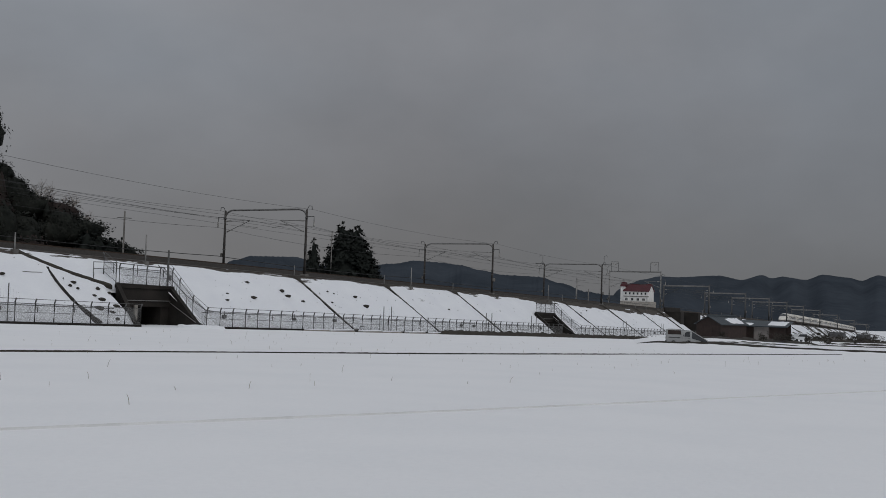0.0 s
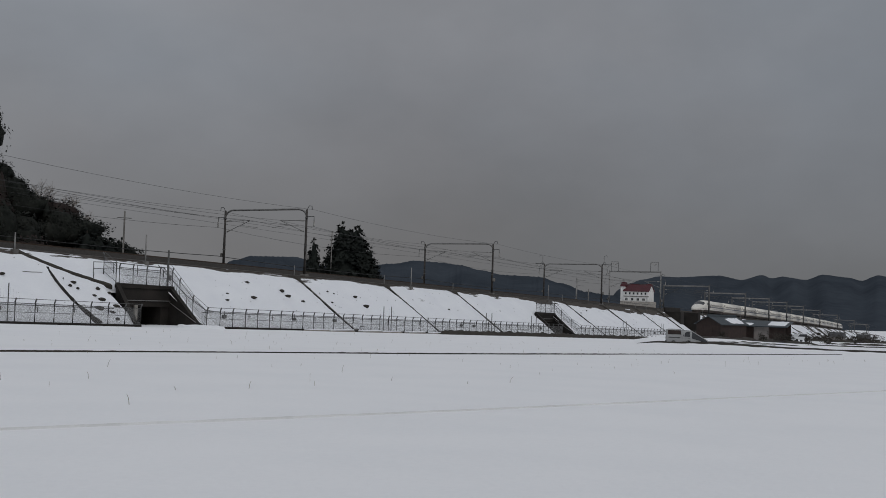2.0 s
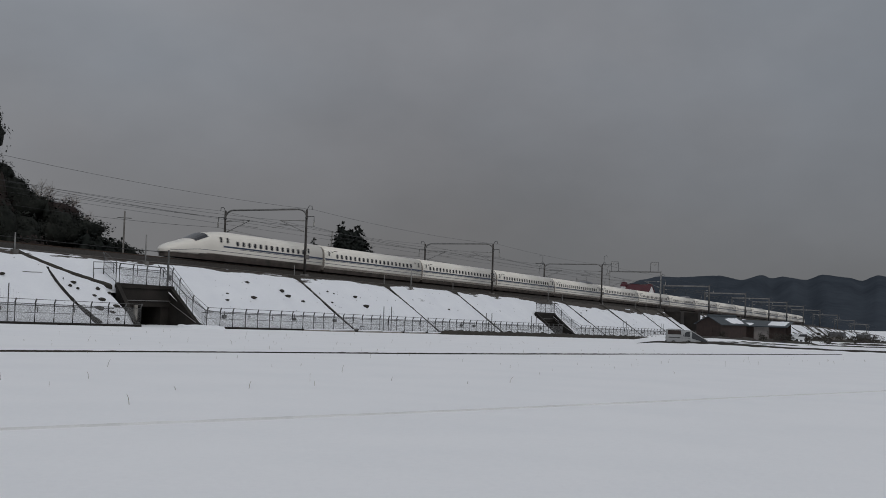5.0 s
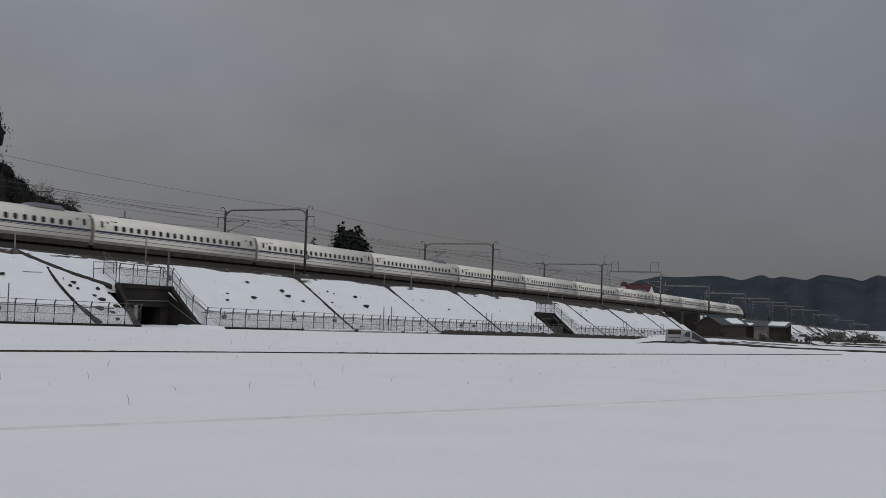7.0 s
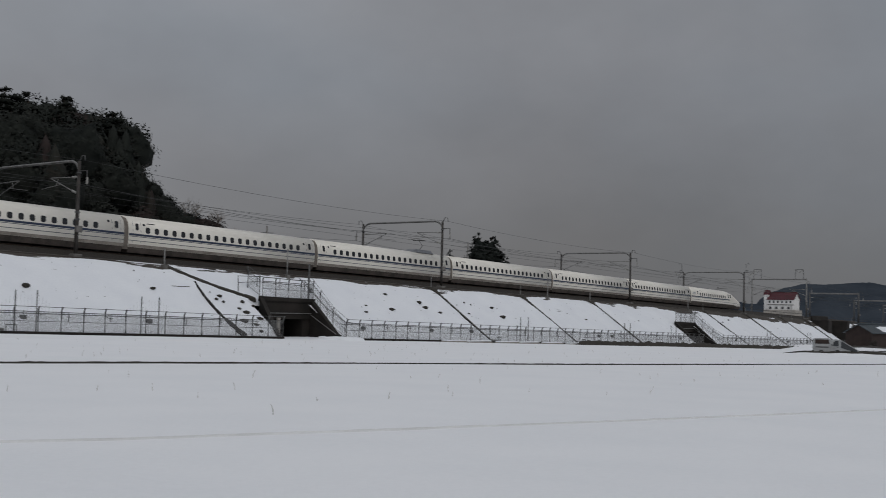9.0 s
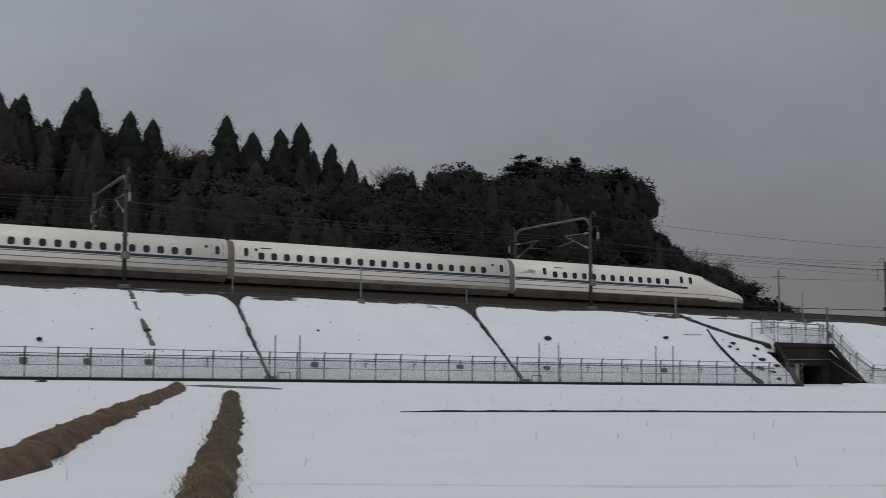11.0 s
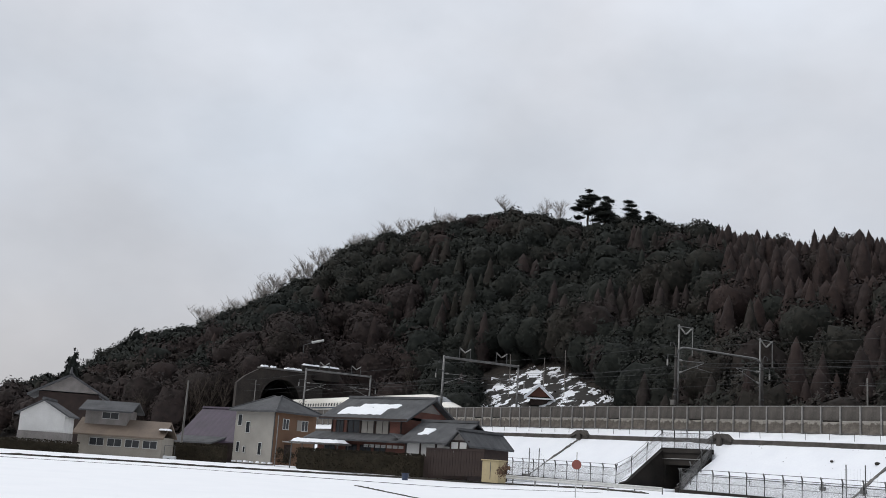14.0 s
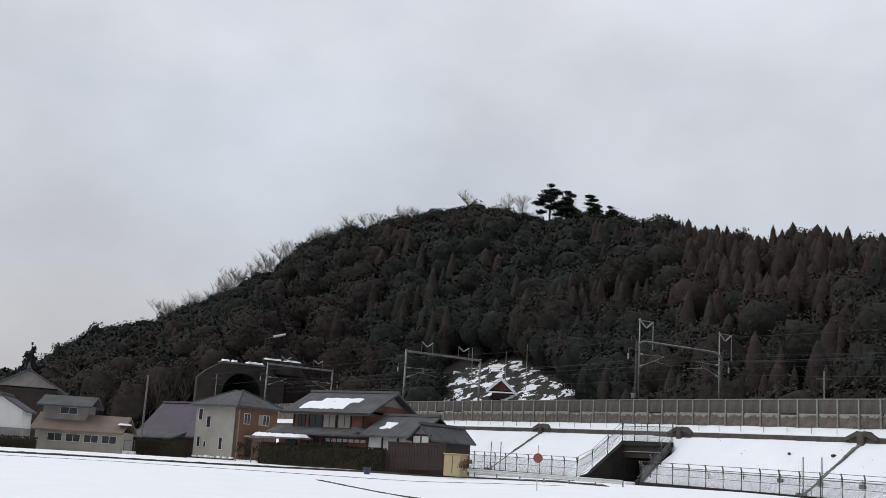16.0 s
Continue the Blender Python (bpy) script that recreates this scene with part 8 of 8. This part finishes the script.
def van():
    x, y = at(73.2, 146.6)
    z = yard_z(x, y) - 0.52
    # cab in the middle, box body towards local -x, long dark ramp towards local +x
    M = pose(x, y, z, 0, 0, -68) @ Matrix.Scale(0.92, 4)
    t = thing("van", "white van coloured grey as if in shade, with a dark sloping end, parked on the verge", "van", M)
    prof = [(-2.85, 0.3), (-2.9, 1.05), (-2.8, 2.1), (-2.6, 2.25), (-0.9, 2.25), (-0.55, 1.98), (0.0, 2.12), (0.55, 2.08), (2.9, 0.72), (3.0, 0.5), (2.95, 0.3)]
    rings = []
    for yy, k in ((-0.86, 0.97), (-0.8, 1.0), (0.8, 1.0), (0.86, 0.97)):
        rings.append([(a * (1 if abs(yy) < 0.85 else 0.985), yy, 0.3 + (b - 0.3) * k) for a, b in prof])
    part("body", Geo().loft(rings), SHADED_WHITE, t)
    for y0, y1 in ((-0.885, -0.85), (0.85, 0.885)):
        part("door_window", Geo().loft([[(-0.42, yy, 1.25), (-0.36, yy, 1.72), (-0.1, yy, 1.92), (0.3, yy, 1.92), (0.34, yy, 1.2)] for yy in (y0, y1)]), GLASS, t)
        part("side_glass", Geo().loft([[(0.62, yy, 1.0), (0.62, yy, 1.88), (0.75, yy, 1.86), (2.72, yy, 0.7), (2.78, yy, 0.42)] for yy in (y0, y1)]), GLASS, t)
        part("side_panel", Geo().loft([[(-2.7, yy, 1.5), (-2.7, yy, 2.08), (-0.95, yy, 2.08), (-0.85, yy, 1.5)] for yy in (y0, y1)]), DARK_TIMBER, t, "dull dark upper panel")
        part("trim_strip", Geo().box(-2.6, -1.0, y0, y1, 0.98, 1.14, bevel=0.01), DARK_STEEL, t)
        part("sill_strip", Geo().box(-2.75, 2.6, y0, y1, 0.36, 0.46, bevel=0.01), DARK_STEEL, t)
        part("door_handle", Geo().box(0.1, 0.32, y0 - 0.01, y1 + 0.01, 1.0, 1.06, bevel=0.01), DARK_STEEL, t)
    part("bumper", Geo().box(-2.98, -2.83, -0.8, 0.8, 0.35, 0.6, bevel=0.04), DARK_STEEL, t)
    for s in (-0.66, 0.66):
        part("headlight", Geo().box(-2.95, -2.82, s - 0.13, s + 0.13, 0.82, 1.02, bevel=0.03), FRAME_MAT, t)
    for wx in (-1.9, 0.15, 2.0):
        for wy in (-0.8, 0.8):
            w = part("wheel", Geo().tube([(wx, wy - 0.1, 0.36), (wx, wy + 0.1, 0.36)], 0.36 if wx == 0.15 else 0.3, 16), TYRE, t)
            part("rim", Geo().tube([(wx, wy - 0.115, 0.36), (wx, wy + 0.115, 0.36)], 0.2, 12), STEEL, w)
    part("wing_mirror", Geo().box(-0.62, -0.5, -1.05, -0.86, 1.3, 1.52, bevel=0.03), DARK_STEEL, t)


van()


def sheds():
    x, y = at(74.25, 196)
    z = yard_z(x, y) - 0.25
    M = pose(x, y, z, 0, 0, -106)
    t = thing("shed", "dark brown timber shed with a blue-grey snowy roof", "shed", M)
    wall_box(t, -2.4, 2.4, 0, 8.5, -0.3, 2.7, DARK_TIMBER)
    gable_roof(t, -2.4, 2.4, 0, 8.5, 2.75, 4.0, 0.35, BLUE_ROOF, "", "y", 0.12, DARK_TIMBER)
    part("door", Geo().box(-0.8, 0.8, -0.06, 0.0, 0.0, 2.1), DARK_TIMBER, t)
    snow_lump("roof_snow", 0.9, 2.4, 3.6, 7.8, lambda a, b: 4.0 - 1.25 * abs(a) / 2.4 + 0.05, M, "sheet of snow on the shed roof", 81, 0.12)
    x, y = at(76.45, 205)
    M = pose(x, y, yard_z(x, y), 0, 0, -90)
    s = thing("open_shed", "open-fronted farm shed with pale walls and a snowy roof", "shed", M)
    for k, c in enumerate((BEIGE_WALL, DARK_TIMBER, GREY_TIMBER, DARK_TIMBER)):
        part("wall_bay", Geo().box(-5.6 + 2.8 * k, -2.95 + 2.8 * k, 0.0, 0.15, -0.3, 2.3), c, s)
    part("back_wall", Geo().box(-5.6, 5.6, 4.0, 4.2, -0.3, 2.8), DARK_TIMBER, s)
    part("roof", Geo().loft([[(q, -0.6, 2.3), (q, -0.6, 2.45), (q, 4.6, 3.4), (q, 4.6, 3.2)] for q in (-5.9, 5.9)]), BLUE_ROOF, s)
    for q in (-5.5, -2.8, 0.0, 2.8, 5.5):
        part("post", Geo().box(q - 0.08, q + 0.08, -0.5, -0.34, -0.3, 2.35), DARK_TIMBER, s)
    snow_lump("roof_snow", -5.4, -0.4, -0.3, 1.6, lambda a, b: 2.45 + 0.95 * (b + 0.6) / 5.2, M, "sheet of snow on the shed roof", 83, 0.14)
    snow_lump("roof_snow", 2.2, 5.4, 0.3, 3.6, lambda a, b: 2.45 + 0.95 * (b + 0.6) / 5.2, M, "sheet of snow on the shed roof", 85, 0.14)
    r = random.Random(9)
    for az, d, w, h, m1, m2 in ((80.4, 430, 5, 2.4, GREY_TIMBER, KAWARA), (81.6, 520, 5, 2.4, DARK_TIMBER, KAWARA)):
        x, y = at(az, d)
        M = pose(x, y, ground_z(x, y), 0, 0, -75)
        b = thing("farm_building", "small dark farm building in the distant fields", "farm building", M, "distant farm buildings")
        wall_box(b, -w / 2, w / 2, 0, 5, -0.4, h, m1)
        gable_roof(b, -w / 2, w / 2, 0, 5, h, h + 1.3, 0.4, m2, "", "x", 0.12, m1)
    # small white car among the sheds
    x, y = at(78.6, 215)
    M = pose(x, y, yard_z(x, y), 0, 0, -40)
    c = thing("parked_car", "small white car parked by the sheds", "car", M)
    prof = [(-1.7, 0.3), (-1.7, 0.75), (-1.0, 0.9), (-0.5, 1.45), (1.2, 1.5), (1.68, 0.95), (1.7, 0.3)]
    part("body", Geo().loft([[(a, yy, b) for a, b in prof] for yy in (-0.74, 0.74)]), CAR_WHITE, c)
    part("side_glass", Geo().loft([[(-0.8, yy, 0.95), (-0.42, yy, 1.38), (1.1, yy, 1.4), (1.4, yy, 0.95)] for yy in (-0.76, 0.76)]), GLASS, c)
    for wx in (-1.05, 1.05):
        for wy in (-0.68, 0.68):
            part("wheel", Geo().tube([(wx, wy - 0.09, 0.27), (wx, wy + 0.09, 0.27)], 0.27, 14), TYRE, c)
    bushes = ((79.0, 176, 0.9), (80.0, 190, 1.1), (81.2, 200, 1.0), (82.0, 215, 1.3), (78.2, 188, 1.0), (81.6, 235, 1.6), (79.8, 205, 1.2), (77.4, 180, 1.2), (77.9, 185, 0.9), (76.9, 182, 0.8), (79.4, 230, 1.2), (74.9, 190, 0.8), (80.4, 260, 1.4))
    for k, (az, d, s) in enumerate(bushes):
        x, y = at(az, d)
        bush("brush_clump", (x, y, max(ground_z(x, y), yard_z(x, y)) - 0.1), s, 90 + k, WET_SOIL)


sheds()


def far_scrub():
    """Leafless scrub along the foot of the far bank."""
    r = np.random.RandomState(61)
    pts = []
    for _ in range(70):
        x, y = 266 + 380 * r.rand() ** 1.4, r.uniform(66.5, 71.5)
        h = r.uniform(0.8, 2.6)
        n = 60
        pts.append(np.stack([x + r.normal(0, 1.3, n), y + r.normal(0, 0.8, n), bank_z(x) + h * r.uniform(0.0, 1.0, n)], 1))
    pts = np.vstack(pts)
    tagged(new("scrub", tri_mesh("scrub", *leaf_cloud(pts, 0.4 * r.uniform(0.5, 1.3, len(pts)), r), WET_SOIL)), "dark leafless scrub along the foot of the far bank", "scrub", "", "stuff")


far_scrub()


def white_lodge():
    x, y = at(70.6, 600)
    z = ground_z(x, y)
    M = pose(x, y, z, 0, 0, -90)
    t = thing("lodge", "tall white lodge with a dark red gabled roof", "building", M)
    wall_box(t, -6.6, 7.0, 0, 9, -0.5, 22.8, PLASTER)
    gable_roof(t, -6.6, 7.0, 0, 9, 22.8, 26.2, 0.5, RED_ROOF, "", "x", 0.3, PLASTER)
    part("string_course", Geo().box(-6.8, 7.2, -0.3, 0.0, 19.4, 19.8), CONCRETE, t)
    for k in range(6):
        window(t, "front", -5.6 + 2.2 * k, 20.6, 0.9, 1.1, 0.0, GLASS, 0)
    for k in range(4):
        window(t, "front", -5.2 + 3.2 * k, 17.4, 1.3, 1.2, 0.0, GLASS, 1)
    part("podium", Geo().box(-8.4, 8.2, -1.2, 9.6, -0.5, 16.9, bevel=0.1), PALE_CONCRETE, t)
    part("turret", Geo().box(-9.0, -6.4, 1, 5, -0.5, 24.9, bevel=0.1), PLASTER, t)
    part("turret_roof", Geo().loft([[(-9.3, 0.7, 24.8), (-6.1, 0.7, 24.8), (-6.1, 5.3, 24.8), (-9.3, 5.3, 24.8)], [(-8.6, 1.2, 27.2), (-6.8, 1.2, 27.2), (-6.8, 4.8, 27.2), (-8.6, 4.8, 27.2)]]), RED_ROOF, t)


white_lodge()
def yard_lines():
    """Low dark verges and walls across the yard."""
    for k, (d, a0, a1, w, h) in enumerate(((172, 78.6, 88.0, 0.9, 0.22), (196, 79.4, 87.5, 0.9, 0.3), (236, 78.8, 87.0, 1.2, 0.4), (160, 75.6, 78.8, 0.6, 0.16), (186, 73.6, 79.6, 2.2, 0.4), (150, 74.4, 77.6, 0.5, 0.14))):
        g = Geo()
        rings = []
        for i in range(41):
            az = a0 + (a1 - a0) * i / 40
            dd = d + 2.5 * wobble(az, d, 0.5, 2)
            end = min(1.0, i / 4, (40 - i) / 4)
            ring = []
            for j in range(-2, 3):
                x, y = at(az, dd + j * w / 2)
                ring.append((x, y, yard_z(x, y) - 0.05 + h * end * (1 - (j / 2) ** 2) * (1 + 0.9 * wobble(az * 2, k, 1.7, 5))))
            rings.append(ring)
        g.loft(rings, closed=False)
        structure("yard_verge_line", g, WET_SOIL, "dark weedy line across the snowy yard", True, category="field verge")


yard_lines()
strip("field_verge", [(232, 60), (300, 50), (380, 42)], 2.0, 0.5, MOSSY, "dark weedy verge between the snowy fields", "field verge", 1.0, 0.6, 0.0, 22)
strip("field_verge", [(300, 60), (420, 56), (560, 50)], 2.2, 0.4, WET_SOIL, "dark weedy verge between the snowy fields", "field verge", 2.0, 0.6, 0.0, 24)
strip("field_verge", [(330, 75), (480, 72), (620, 70)], 1.6, 0.6, WET_SOIL, "dark scrubby foot of the far bank", "field verge", 2.0, 0.6, 0.0, 26)
strip("bank_verge", [(118, 66.6), (150, 66.0), (178, 64.5), (205, 61)], 1.1, 0.5, WET_SOIL, "dark soil line where the field meets the bank", "field verge", 0.8, 0.7, 0.0, 28)


snow_lump("snow_drift", 75.2, 78.7, 66.6, 69.8, lambda x, y: ground_z(x, y) + 0.02, Matrix.Identity(4), "low drift of snow at the mouth of the underpass", 91, 0.24)


# ---- stubble and dry stalks in the snow ----
def stubble():
    r = random.Random(11)
    g = Geo()
    for _ in range(380):
        x, y = r.uniform(-30, 95), r.uniform(13, 62)
        z = ground_z(x, y)
        h = r.uniform(0.05, 0.22) if r.random() < 0.94 else r.uniform(0.2, 0.3)
        dx, dy = r.uniform(-0.5, 0.5) * h, r.uniform(-0.5, 0.5) * h
        w = r.uniform(0.003, 0.007)
        g.tube([(x, y, z - 0.05), (x + dx * 0.4, y + dy * 0.4, z + h * 0.6), (x + dx, y + dy, z + h)], w, 3, w * 0.5, False)
    tagged(part("stubble", g, STRAW), "scattered dry stalks poking through the snow", "stubble", "", "stuff")
    # dead grass on the two bare ridges
    g = Geo()
    for pts, n, w in ((((14.5, 48.3), (9.3, 31), (4.25, 15), (3.75, 13.4), (2.2, 8)), 3600, 0.34), (((15.5, 61.8), (13.1, 53), (3.83, 23.9), (1.9, 17.1)), 2600, 0.42)):
        for _ in range(n):
            k = r.uniform(0, len(pts) - 1.001)
            i = int(k)
            q = k - i
            (ax, ay), (bx, by) = pts[i], pts[i + 1]
            off = r.gauss(0, w * 0.5)
            x, y = ax + (bx - ax) * q + off, ay + (by - ay) * q
            z = ground_z(x, y) + 0.16 * max(0, 1 - (off / 0.42) ** 2)
            h = r.uniform(0.05, 0.16)
            dx, dy = r.uniform(-0.9, 0.9) * h, r.uniform(-0.9, 0.9) * h
            g.add([(x - 0.005, y, z), (x + 0.005, y, z), (x + dx, y + dy, z + h)], [(0, 1, 2)])
    tagged(part("dead_grass", g, STRAW), "short dead grass on the bare field ridges", "grass", "", "stuff")


stubble()


# ---- pieces of the long barrier ----
build_barrier()


# ---- what moves ----
def motions():
    rows = []
    for k in range(17):
        tail = 837.9 - 69.2 * k
        rows.append((float(k), pose(tail, Y_NEAR, RAIL + GRADE * tail, 0, math.degrees(math.atan(-GRADE)), 0)))
    walk(TRAIN, rows)
    # each car follows the line round its curve and as it eases off its grade before the tunnel
    times = [0.5 * k for k in range(33)]

    def follow(ob, base, a, b, turn):
        keys = []
        for t in times:
            x = 837.9 - 69.2 * t
            za, zb = sag(x + base + a), sag(x + base + b)
            ya, yb = bend(x + base + a), bend(x + base + b)
            rise, veer = (zb - za) / (b - a), (yb - ya) / (b - a)
            tilt = -math.degrees(math.atan(rise))
            keys.append((t, pose(base, ya - veer * a, za - rise * a, 0, -tilt if turn else tilt, math.degrees(math.atan(veer)) + (180 if turn else 0))))
        walk(ob, keys)

    for i, car in enumerate(CARS):
        if i == 15:
            follow(car, -END - 14 * CAR, -4.0, -18.5, True)
        else:
            follow(car, -END - i * CAR, 3.75, 21.25, False)
    for i, link in enumerate(GANGWAYS):
        follow(link, -END - i * CAR, -0.3, 0.3, False)


motions()
